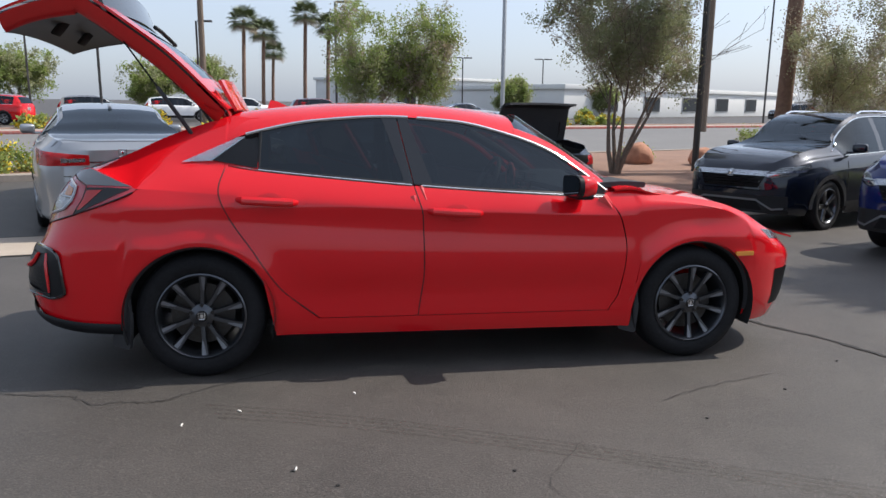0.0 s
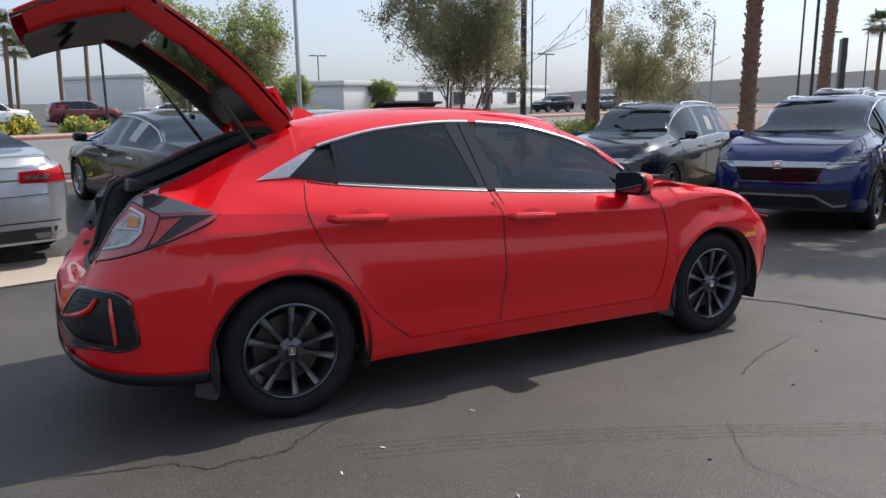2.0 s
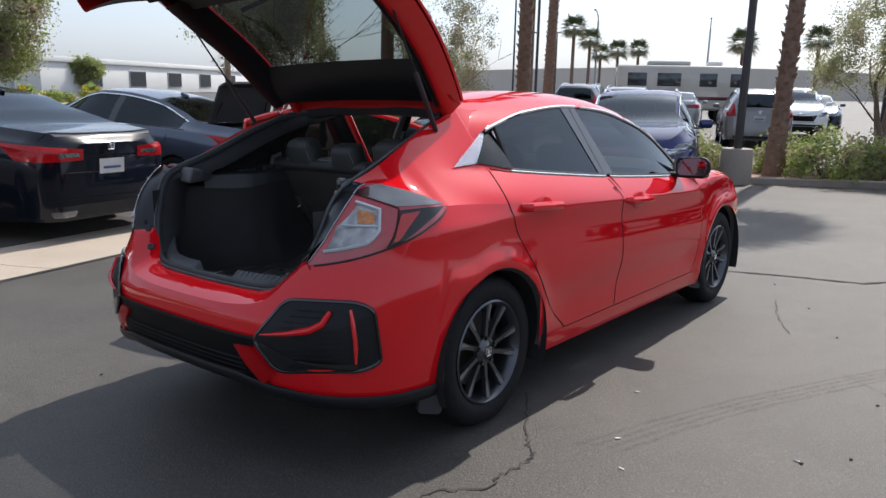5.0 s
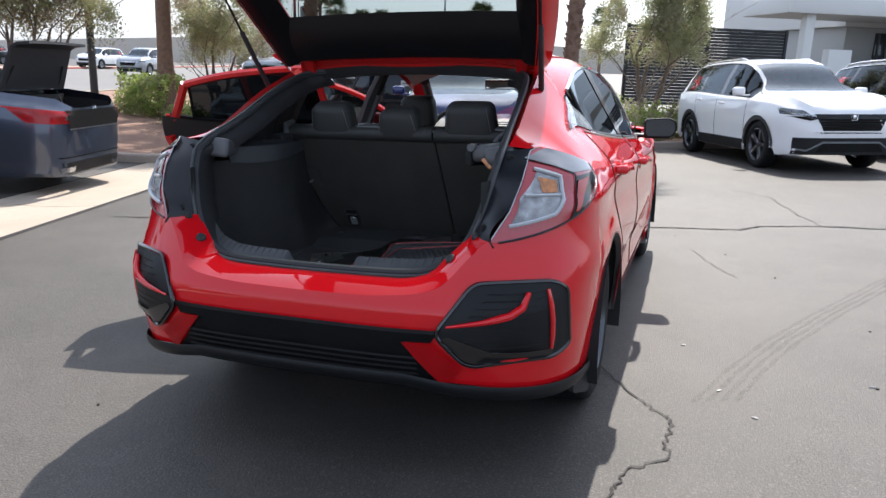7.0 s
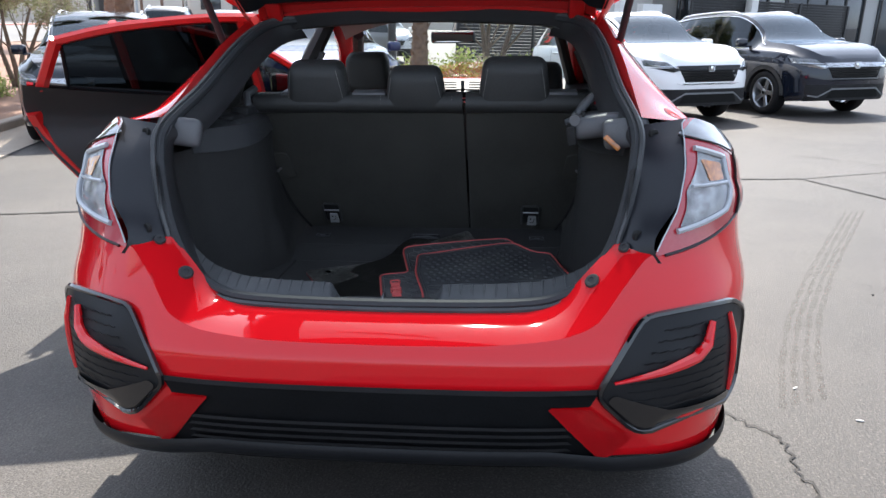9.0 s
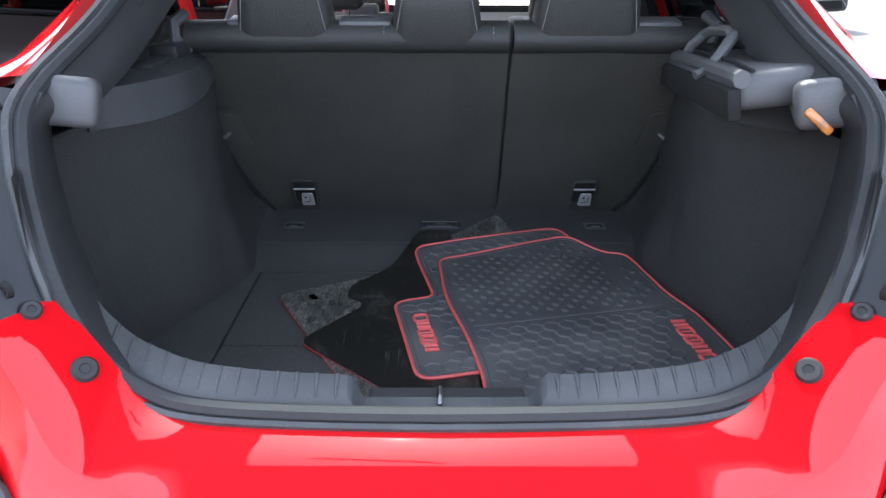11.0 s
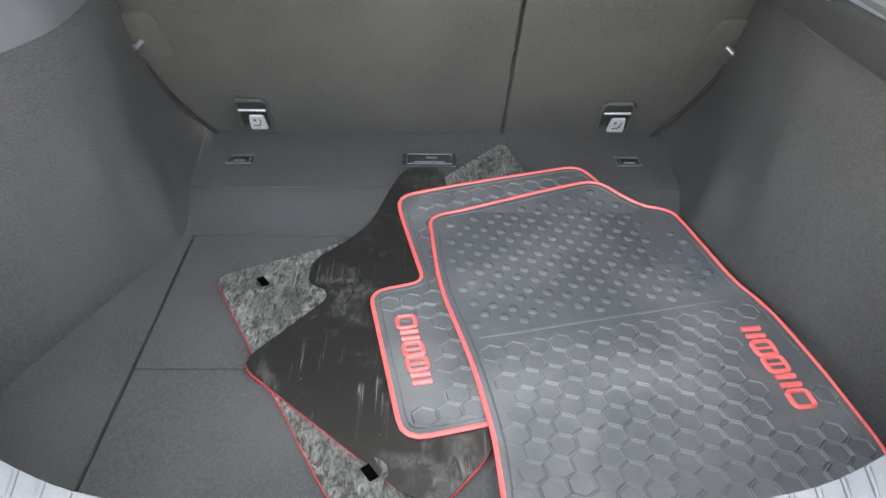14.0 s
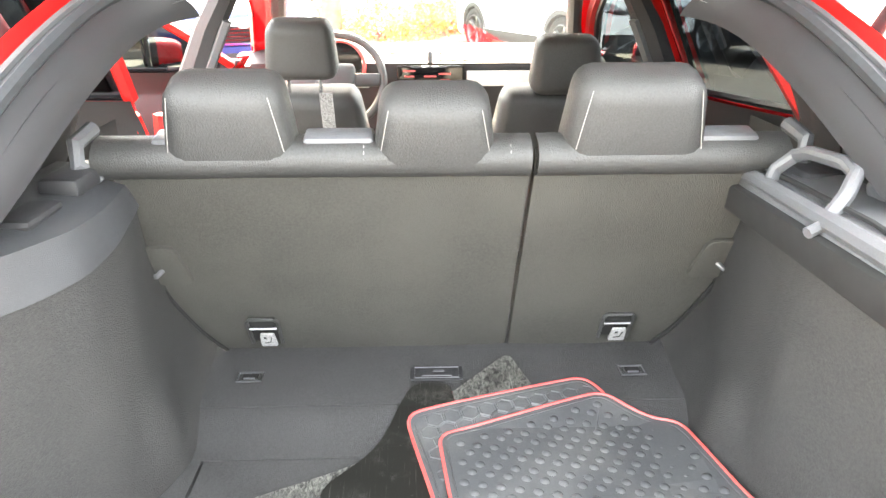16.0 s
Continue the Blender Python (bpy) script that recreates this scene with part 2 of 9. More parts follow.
M = {}
M["red"] = material("red_paint", (0.56, 0.0055, 0.010), 0.42, 0.0, grain=0.10, scale=900, coat=1.0, big=0.06, bigscale=3, colour2=(0.58, 0.009, 0.014), spec=0.0)
M["red"].node_tree.nodes["Principled BSDF"].inputs["Coat IOR"].default_value = 1.53
M["red_jamb"] = material("red_jamb_paint", (0.50, 0.008, 0.008), 0.35, 0.0, coat=0.5, grain=0.1, scale=30)
M["chrome"] = material("chrome", (0.82, 0.83, 0.85), 0.08, 1.0, big=0.1, bigscale=8)
M["gloss_black"] = material("gloss_black_trim", (0.006, 0.006, 0.007), 0.08, coat=0.6, grain=0.05, scale=60)
M["trim"] = material("black_grained_plastic", (0.018, 0.018, 0.020), 0.55, grain=0.3, scale=500, bump=0.25, bumpscale=900, big=0.3, bigscale=6)
M["rubber"] = material("tyre_rubber", (0.006, 0.006, 0.007), 0.7, spec=0.2, grain=0.35, scale=60, big=0.4, bigscale=5, bump=0.2)
M["rim"] = material("dark_grey_alloy", (0.070, 0.074, 0.083), 0.3, 0.85, grain=0.2, scale=300, coat=0.4)
M["rim_cut"] = material("machined_alloy", (0.34, 0.35, 0.37), 0.28, 0.9, grain=0.2, scale=200)
M["rim_edge"] = material("satin_grey_alloy", (0.20, 0.21, 0.235), 0.34, 0.85, grain=0.2, scale=200)
M["disc"] = material("brake_steel", (0.060, 0.058, 0.056), 0.45, 0.8, grain=0.5, scale=80, colour2=(0.04, 0.028, 0.02))
M["seal"] = material("grey_seal_rubber", (0.028, 0.030, 0.033), 0.6, spec=0.3, grain=0.3, scale=120, big=0.3, bigscale=6)
M["tint"] = glass_material("tinted_glass", (0.030, 0.040, 0.050), gloss=0.055)
M["door_tint"] = glass_material("door_glass", (0.030, 0.036, 0.039), gloss=0.058)
M["front_tint"] = glass_material("front_door_glass", (0.080, 0.094, 0.096), gloss=0.070)
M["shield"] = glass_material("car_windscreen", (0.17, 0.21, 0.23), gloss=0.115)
M["clear"] = glass_material("windshield_glass", (0.78, 0.82, 0.80))
M["halftint"] = glass_material("light_tinted_glass", (0.34, 0.38, 0.38))
# near-black for seams and small parts, also painted as the shade in cavities
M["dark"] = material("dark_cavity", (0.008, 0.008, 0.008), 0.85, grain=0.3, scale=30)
M["lamp_red"] = material("red_lamp_lens", (0.33, 0.012, 0.016), 0.08, coat=1.0, grain=0.35, scale=120, colour2=(0.55, 0.04, 0.04))
M["lamp_clear"] = material("clear_lamp_facets", (0.48, 0.50, 0.52), 0.12, 0.7, grain=0.9, scale=55, colour2=(0.06, 0.06, 0.07), coat=1.0, bump=0.5, bumpscale=60)
M["lamp_bright"] = material("bright_red_lens", (0.62, 0.014, 0.018), 0.12, coat=0.8, grain=0.4, scale=40, colour2=(0.35, 0.01, 0.012))
M["lamp_pink"] = material("red_lamp_cover", (0.34, 0.016, 0.028), 0.20, coat=1.0, grain=0.3, scale=90, colour2=(0.44, 0.035, 0.048))
M["lens_top"] = material("glossy_smoked_lens", (0.020, 0.022, 0.026), 0.12, coat=1.0, grain=0.3, scale=40)
M["lens_top"].node_tree.nodes["Principled BSDF"].inputs["Coat IOR"].default_value = 2.1
M["lamp_facets"] = material("lamp_reflector_facets", (0.46, 0.47, 0.49), 0.16, 0.9, grain=0.8, scale=26, colour2=(0.10, 0.10, 0.11), coat=0.8, bump=0.6, bumpscale=240)
M["lamp_reflector"] = material("side_reflector_red", (0.42, 0.012, 0.010), 0.2, coat=0.5, grain=0.3, scale=150, colour2=(0.30, 0.008, 0.008))
M["guide"] = material("white_light_guide", (0.40, 0.42, 0.45), 0.2, coat=0.6, grain=0.2, scale=80)
M["jamb_black"] = material("navy_black_jamb_plastic", (0.007, 0.008, 0.012), 0.34, spec=0.4, grain=0.2, scale=200, big=0.3, bigscale=5)
M["insert_black"] = material("black_insert_plastic", (0.007, 0.0075, 0.009), 0.42, spec=0.22, grain=0.2, scale=200, big=0.3, bigscale=5)
M["amber"] = material("amber_lens", (0.55, 0.19, 0.03), 0.18, coat=1.0, grain=0.8, scale=60, colour2=(0.16, 0.06, 0.02))
M["marker"] = material("amber_side_marker", (0.62, 0.24, 0.03), 0.2, coat=0.6, grain=0.2, scale=120)
M["smoke"] = material("smoked_lens", (0.008, 0.007, 0.008), 0.10, coat=0.45, spec=0.3, grain=0.2, scale=50)
def asphalt_material(name, dark, pale, fleck):
    """Worn asphalt: aggregate flecks, hand-sized mottling, dusty patches some metres wide, and fine relief."""
    mt = material(name, dark, 0.60)
    n, l = mt.node_tree.nodes, mt.node_tree.links
    p = n["Principled BSDF"]
    p.inputs["Specular IOR Level"].default_value = 0.34
    tc = n.new("ShaderNodeTexCoord")
    base = n.new("ShaderNodeRGB")
    base.outputs[0].default_value = (*dark, 1)
    out = base.outputs[0]
    for scale, detail, lo, hi, amount, colour in ((0.35, 5, 0.42, 0.70, 0.55, pale), (2.6, 8, 0.45, 0.75, 0.40, pale), (7.0, 10, 0.50, 0.72, 0.35, tuple(c * 0.72 for c in dark)), (0.9, 9, 0.50, 0.66, 0.30, pale), (130, 3, 0.52, 0.72, 0.75, fleck), (240, 2, 0.53, 0.66, 0.8, tuple(c * 0.4 for c in dark))):
        t = n.new("ShaderNodeTexNoise")
        t.inputs["Scale"].default_value = scale
        t.inputs["Detail"].default_value = detail
        l.new(tc.outputs["Object"], t.inputs["Vector"])
        mr = n.new("ShaderNodeMapRange")
        mr.inputs["From Min"].default_value, mr.inputs["From Max"].default_value, mr.inputs["To Max"].default_value = lo, hi, amount
        l.new(t.outputs["Fac"], mr.inputs["Value"])
        mx = n.new("ShaderNodeMix")
        mx.data_type = 'RGBA'
        l.new(mr.outputs[0], mx.inputs[0])
        l.new(out, mx.inputs[6])
        mx.inputs[7].default_value = (*colour, 1)
        out = mx.outputs[2]
    l.new(out, p.inputs["Base Color"])
    t = n.new("ShaderNodeTexNoise")
    t.inputs["Scale"].default_value = 120
    t.inputs["Detail"].default_value = 4
    l.new(tc.outputs["Object"], t.inputs["Vector"])
    b = n.new("ShaderNodeBump")
    b.inputs["Strength"].default_value = 0.40
    b.inputs["Distance"].default_value = 0.010
    l.new(t.outputs["Fac"], b.inputs["Height"])
    l.new(b.outputs[0], p.inputs["Normal"])
    return mt


def scuffed_material(name, base, dust, rough, level, scale, amount):
    """Smooth rubber with smeared dust, wrinkles and straight scratches."""
    mt = material(name, base, rough)
    n, l = mt.node_tree.nodes, mt.node_tree.links
    p = n["Principled BSDF"]
    tc = n.new("ShaderNodeTexCoord")

    def layer(sx, sy, turn, detail, bend, lo, hi, top):
        mp, t, r = n.new("ShaderNodeMapping"), n.new("ShaderNodeTexNoise"), n.new("ShaderNodeMapRange")
        mp.inputs["Rotation"].default_value = (0, 0, turn)
        mp.inputs["Scale"].default_value = (sx, sy, 6)
        t.inputs["Scale"].default_value = 1.0
        t.inputs["Detail"].default_value = detail
        t.inputs["Roughness"].default_value = 0.72
        t.inputs["Distortion"].default_value = bend
        r.inputs["From Min"].default_value, r.inputs["From Max"].default_value, r.inputs["To Max"].default_value = lo, hi, top
        l.new(tc.outputs["Object"], mp.inputs["Vector"])
        l.new(mp.outputs[0], t.inputs["Vector"])
        l.new(t.outputs["Fac"], r.inputs["Value"])
        return r.outputs[0]

    def both(a, b, how):
        m = n.new("ShaderNodeMath")
        m.operation = how
        l.new(a, m.inputs[0])
        l.new(b, m.inputs[1])
        return m.outputs[0]

    where = layer(9, 9, 0, 3, 0.4, level - 0.22, level + 0.14, 1.0)
    smear = both(layer(scale, scale * 2.1, 0.7, 10, 1.2, 0.44, 0.66, 1.0), where, 'MULTIPLY')
    lines = both(layer(4, 300, 0.35, 3, 0.12, 0.63, 0.68, 1.0), layer(5, 340, -1.05, 3, 0.1, 0.63, 0.68, 1.0), 'MAXIMUM')
    lines = both(lines, layer(12, 12, 0, 2, 0, 0.42, 0.62, 1.0), 'MULTIPLY')
    flecks = layer(120, 120, 0, 4, 0, 0.66, 0.74, 0.8)
    fac = both(both(smear, lines, 'MAXIMUM'), flecks, 'MAXIMUM')
    mx = n.new("ShaderNodeMix")
    mx.data_type = 'RGBA'
    l.new(fac, mx.inputs[0])
    mx.inputs[6].default_value, mx.inputs[7].default_value = (*base, 1), (*dust, 1)
    l.new(mx.outputs[2], p.inputs["Base Color"])
    b = n.new("ShaderNodeBump")
    b.inputs["Strength"].default_value = amount
    b.inputs["Distance"].default_value = 0.004
    l.new(smear, b.inputs["Height"])
    l.new(b.outputs[0], p.inputs["Normal"])
    return mt


def leaf_material(name, colour, colour2):
    """A leaf that lets part of the light through."""
    mt = material(name, colour, 0.55, grain=0.7, scale=1.3, colour2=colour2)
    n, l = mt.node_tree.nodes, mt.node_tree.links
    p = n["Principled BSDF"]
    tr, mx = n.new("ShaderNodeBsdfTranslucent"), n.new("ShaderNodeMixShader")
    l.new(p.inputs["Base Color"].links[0].from_socket, tr.inputs["Color"])
    mx.inputs[0].default_value = 0.5
    l.new(p.outputs[0], mx.inputs[1])
    l.new(tr.outputs[0], mx.inputs[2])
    l.new(mx.outputs[0], n["Material Output"].inputs["Surface"])
    return mt


M["asphalt"] = asphalt_material("worn_asphalt", (0.053, 0.0485, 0.0445), (0.104, 0.093, 0.083), (0.16, 0.143, 0.128))
M["mirror"] = material("mirror_glass", (0.13, 0.14, 0.16), 0.03, 1.0, big=0.1, bigscale=8)
M["tyre_mark"] = faint_material("faint_tyre_mark", (0.042, 0.038, 0.034), 0.42)
M["litter"] = material("pale_litter", (0.6, 0.58, 0.54), 0.8, grain=0.3, scale=60)
M["concrete"] = material("gutter_concrete", (0.40, 0.34, 0.275), 0.85, grain=0.4, scale=30, colour2=(0.30, 0.25, 0.20), big=0.5, bigscale=1.2, bump=0.25, bumpscale=90)
M["kerb"] = material("kerb_concrete", (0.36, 0.31, 0.26), 0.85, grain=0.4, scale=25, colour2=(0.25, 0.21, 0.18), big=0.4, bigscale=2, bump=0.3, bumpscale=60)
M["road"] = material("street_asphalt", (0.135, 0.13, 0.126), 0.85, grain=0.4, scale=20, colour2=(0.18, 0.175, 0.17), big=0.4, bigscale=0.3, bump=0.2, bumpscale=60)
M["gravel"] = material("desert_gravel", (0.31, 0.19, 0.13), 0.95, grain=0.8, scale=38, colour2=(0.17, 0.10, 0.075), big=0.5, bigscale=1.0, bump=1.0, bumpscale=45)
M["stone"] = material("red_sandstone", (0.48, 0.24, 0.15), 0.9, grain=0.6, scale=9, colour2=(0.30, 0.15, 0.10), big=0.4, bigscale=2, bump=0.7, bumpscale=12)
M["crack"] = material("crack_shadow", (0.028, 0.026, 0.024), 0.9, grain=0.4, scale=60)
M["tar"] = material("crack_tar", (0.02, 0.019, 0.018), 0.9, grain=0.4, scale=60)
M["bark"] = material("grey_bark", (0.19, 0.145, 0.11), 0.9, grain=0.7, scale=22, colour2=(0.09, 0.07, 0.055), bump=0.7, bumpscale=35)
M["palm_bark"] = material("palm_trunk_bark", (0.25, 0.16, 0.11), 0.95, grain=0.7, scale=14, colour2=(0.13, 0.08, 0.06), bump=0.9, bumpscale=24, big=0.4, bigscale=1.5)
M["leaf"] = leaf_material("olive_leaf", (0.29, 0.305, 0.145), (0.40, 0.40, 0.23))
M["leaf_dry"] = leaf_material("dry_leaf", (0.31, 0.26, 0.18), (0.40, 0.35, 0.25))
M["leaf_bright"] = leaf_material("green_leaf", (0.26, 0.33, 0.085), (0.37, 0.42, 0.15))
M["palm_leaf"] = material("palm_frond", (0.085, 0.11, 0.035), 0.6, grain=0.5, scale=2, colour2=(0.15, 0.17, 0.07))
M["flower"] = material("yellow_flower", (0.55, 0.42, 0.02), 0.7, grain=0.4, scale=12)
M["post"] = material("dark_bronze_post", (0.045, 0.042, 0.04), 0.5, 0.3, grain=0.3, scale=12)
M["galv"] = material("galvanised_steel", (0.30, 0.31, 0.32), 0.45, 0.6, grain=0.4, scale=10)
M["wall_white"] = material("white_stucco", (0.72, 0.72, 0.70), 0.85, grain=0.2, scale=20, colour2=(0.6, 0.6, 0.58), big=0.3, bigscale=0.3, bump=0.1)
M["wall_grey"] = material("grey_stucco", (0.42, 0.42, 0.41), 0.85, grain=0.2, scale=20, colour2=(0.34, 0.34, 0.33), big=0.3, bigscale=0.4, bump=0.1)
M["window_dark"] = material("dark_window", (0.03, 0.035, 0.04), 0.06, coat=0.5, grain=0.3, scale=1)
M["fence"] = material("black_fence_metal", (0.016, 0.016, 0.017), 0.5, 0.2, grain=0.3, scale=8)
M["plate"] = material("white_plate", (0.72, 0.73, 0.75), 0.4, grain=0.1, scale=40)
M["plate_ink"] = material("plate_print", (0.10, 0.14, 0.32), 0.5)
M["tan"] = material("tan_concrete_wall", (0.58, 0.53, 0.47), 0.9, grain=0.3, scale=5, big=0.4, bigscale=0.2, colour2=(0.50, 0.45, 0.39))
for key, c, met in (("silver", (0.30, 0.315, 0.335), 0.7), ("black", (0.003, 0.0045, 0.010), 0.0), ("steel", (0.070, 0.084, 0.118), 0.6), ("navy", (0.004, 0.011, 0.085), 0.25),
                    ("slate", (0.006, 0.009, 0.018), 0.3), ("white", (0.80, 0.80, 0.80), 0.0), ("grey", (0.20, 0.20, 0.21), 0.5), ("maroon", (0.09, 0.01, 0.015), 0.4), ("rv", (0.46, 0.43, 0.38), 0.0)):
    M[key] = material(key + "_car_paint", c, 0.34, met, grain=0.08, scale=700, coat=1.0, big=0.08, bigscale=3, spec=0.05)
    M[key].node_tree.nodes["Principled BSDF"].inputs["Coat IOR"].default_value = 1.38 if key == "black" else 1.55

M["carpet"] = material("black_boot_carpet", (0.042, 0.042, 0.042), 0.95, spec=0.3, grain=0.8, scale=260, colour2=(0.068, 0.068, 0.069), big=0.55, bigscale=6, bump=0.6, bumpscale=600)
M["seat_cloth"] = material("seatback_felt", (0.041, 0.040, 0.036), 0.95, spec=0.3, grain=0.7, scale=240, colour2=(0.066, 0.064, 0.057), big=0.8, bigscale=5, bump=0.5, bumpscale=500)
M["leather"] = material("black_leatherette", (0.026, 0.026, 0.025), 0.56, grain=0.4, scale=300, colour2=(0.06, 0.06, 0.06), big=0.3, bigscale=4, bump=0.25, bumpscale=350)
M["side_trim"] = material("boot_side_felt", (0.023, 0.023, 0.0235), 0.72, spec=0.35, grain=0.75, scale=230, colour2=(0.045, 0.044, 0.0425), big=0.75, bigscale=4.5, bump=0.5, bumpscale=420)
M["sill_trim"] = worn_material("grey_sill_plastic", (0.043, 0.046, 0.050), (0.110, 0.111, 0.110), 0.50, 0.30, 60, 0.35, 0.08)
M["shelf_plastic"] = material("dark_shelf_plastic", (0.034, 0.035, 0.038), 0.42, grain=0.3, scale=400, bump=0.2, bumpscale=700, big=0.4, bigscale=7)
M["grey_plastic"] = material("grey_plastic", (0.085, 0.087, 0.093), 0.42, grain=0.3, scale=300, bump=0.15, bumpscale=600, big=0.3, bigscale=6)
M["headliner"] = material("light_headliner", (0.42, 0.41, 0.39), 0.95, grain=0.2, scale=200)
M["mat_rubber"] = worn_material("black_rubber_mat", (0.052, 0.054, 0.058), (0.155, 0.155, 0.15), 0.58, 0.10, 30, 0.42, 0.02)
M["mat_back"] = scuffed_material("black_mat_underside", (0.010, 0.010, 0.009), (0.16, 0.16, 0.145), 0.30, 0.72, 34, 0.45)
M["mat_dirty"] = scuffed_material("dirty_mat_underside", (0.020, 0.020, 0.018), (0.33, 0.33, 0.295), 0.42, 0.46, 58, 0.8)
M["mat_red_dark"] = material("red_rubber_rim", (0.36, 0.03, 0.035), 0.5, grain=0.3, scale=120)
M["mat_red"] = material("red_rubber_edge", (0.54, 0.085, 0.080), 0.5, grain=0.3, scale=120)
# black without sheen, painted as the shade in the mat's fixing holes
M["hole_shade"] = material("painted_hole_shade", (0.0012, 0.0012, 0.0012), 0.9, spec=0.0)
M["stitch"] = material("pale_stitching", (0.24, 0.235, 0.22), 0.8, grain=0.3, scale=400)
M["tag"] = material("grey_tag", (0.24, 0.24, 0.24), 0.6, grain=0.5, scale=260, colour2=(0.55, 0.55, 0.55))
M["steel_bar"] = material("bright_steel", (0.55, 0.55, 0.56), 0.25, 1.0, grain=0.2, scale=90)
M["dull_steel"] = material("dull_steel", (0.26, 0.26, 0.27), 0.38, 1.0, grain=0.4, scale=90)
M["dash_grey"] = material("dash_silver_panel", (0.42, 0.43, 0.44), 0.4, 0.5, grain=0.2, scale=100)
M["perf"] = material("perforated_seat_cloth", (0.10, 0.10, 0.10), 0.8, grain=0.9, scale=260, colour2=(0.45, 0.45, 0.45))
# ---- ground, gutter, street, planters ----
ROW = radians(17.0)                       # the lot's rows run 17 degrees off the red car
CS, SN = math.cos(ROW), math.sin(ROW)


def lot(s, n):
    return s * CS - n * SN, s * SN + n * CS


def rowwise(x, y):
    return x * CS + y * SN, -x * SN + y * CS


def fall(x, y):
    return -0.01398 * x - 0.0359 * y


def height(x, y):
    """The ground: falls to the gutter, comes up behind it, and is level further off."""
    s, n = rowwise(x, y)
    near = max(-0.30, min(0.4, fall(x, y)))
    if n > 4.6:
        px, py = lot(s, 4.6)
        near = lerp(max(-0.30, min(0.4, fall(px, py))), 0.0, step(4.6, 9.5, n))
    if n > 4.0 and n < 5.2:
        near -= 0.02 * math.sin((n - 4.0) / 1.2 * math.pi)
    far = step(11, 26, math.hypot(x, y))
    return lerp(near, 0.0, far)


def at(s, n, up=0.0):
    x, y = lot(s, n)
    return Vector((x, y, height(x, y) + up))


def stops(near, fine, coarse, end):
    """Marks along an axis: fine close by, wider far off."""
    out, v, d = [], 0.0, fine
    while v < end:
        out.append(v)
        if v > near:
            d = min(d * 1.25, coarse)
        v += d
    out.append(end)
    return [-q for q in out[:0:-1]] + out


def sheet(name, s0, s1, n0, n1, mat, up, label, category, ds=0.5, dn=0.3, kind="structure"):
    bm = surface(lambda s, n: at(s, n, up), spread(s0, s1, max(2, int((s1 - s0) / ds) + 1)), spread(n0, n1, max(2, int((n1 - n0) / dn) + 1)))
    return tagged(part(name, bm, mat), label, category, kind=kind)


axis = stops(16, 0.4, 150, 2500)
bm = surface(lambda x, y: Vector((x, y, height(x, y))), axis, axis)
tagged(part("ground", bm, M["asphalt"]), "worn grey asphalt of a sunlit car lot", "asphalt lot", kind="structure")

# the concrete valley gutter, cast in bays
gutter = empty("valley_gutter", Matrix(), "pale tan concrete valley gutter in the asphalt", "gutter", kind="structure")
for k in range(-9, 9):
    a, b = k * 3.0 + 0.006, k * 3.0 + 2.994
    bm = bmesh.new()
    top = [[at(lerp(a, b, i / 8), n, 0.006) for n in (4.02, 4.3, 4.6, 4.9, 5.18)] for i in range(9)]
    rows = [[bm.verts.new(p) for p in r] for r in top]
    for i in range(8):
        for j in range(4):
            bm.faces.new((rows[i][j], rows[i + 1][j], rows[i + 1][j + 1], rows[i][j + 1]))
    thicken(bm, 0.03)
    part("concrete_bay", bm, M["concrete"], gutter)
sheet("gutter_edge_joint", -27, 27, 3.965, 4.02, M["tar"], 0.004, "dark tar joint along the concrete gutter", "joint", dn=0.03)
sheet("gutter_edge_joint", -27, 27, 5.18, 5.22, M["tar"], 0.004, "dark tar joint along the concrete gutter", "joint", dn=0.03)

# the street beyond
sheet("road", -220, 220, 13.2, 31.0, M["road"], 0.004, "wide pale grey street asphalt", "street", 10, 6)
sheet("pavement", -120, 120, 31.2, 33.2, M["kerb"], 0.12, "pale concrete pavement across the street", "pavement", 10, 1)
bm = bmesh.new()
box(bm, 240, 0.18, 0.16, Matrix.Translation(Vector((*lot(0, 31.1), 0.06))) @ pose(0, 0, 0, 0, 0, 17), 0.02)
tagged(part("kerb", bm, material("red_kerb_paint", (0.42, 0.10, 0.08), 0.8, grain=0.5, scale=5, colour2=(0.4, 0.33, 0.28))), "faded red-painted kerb across the street", "kerb", kind="structure")


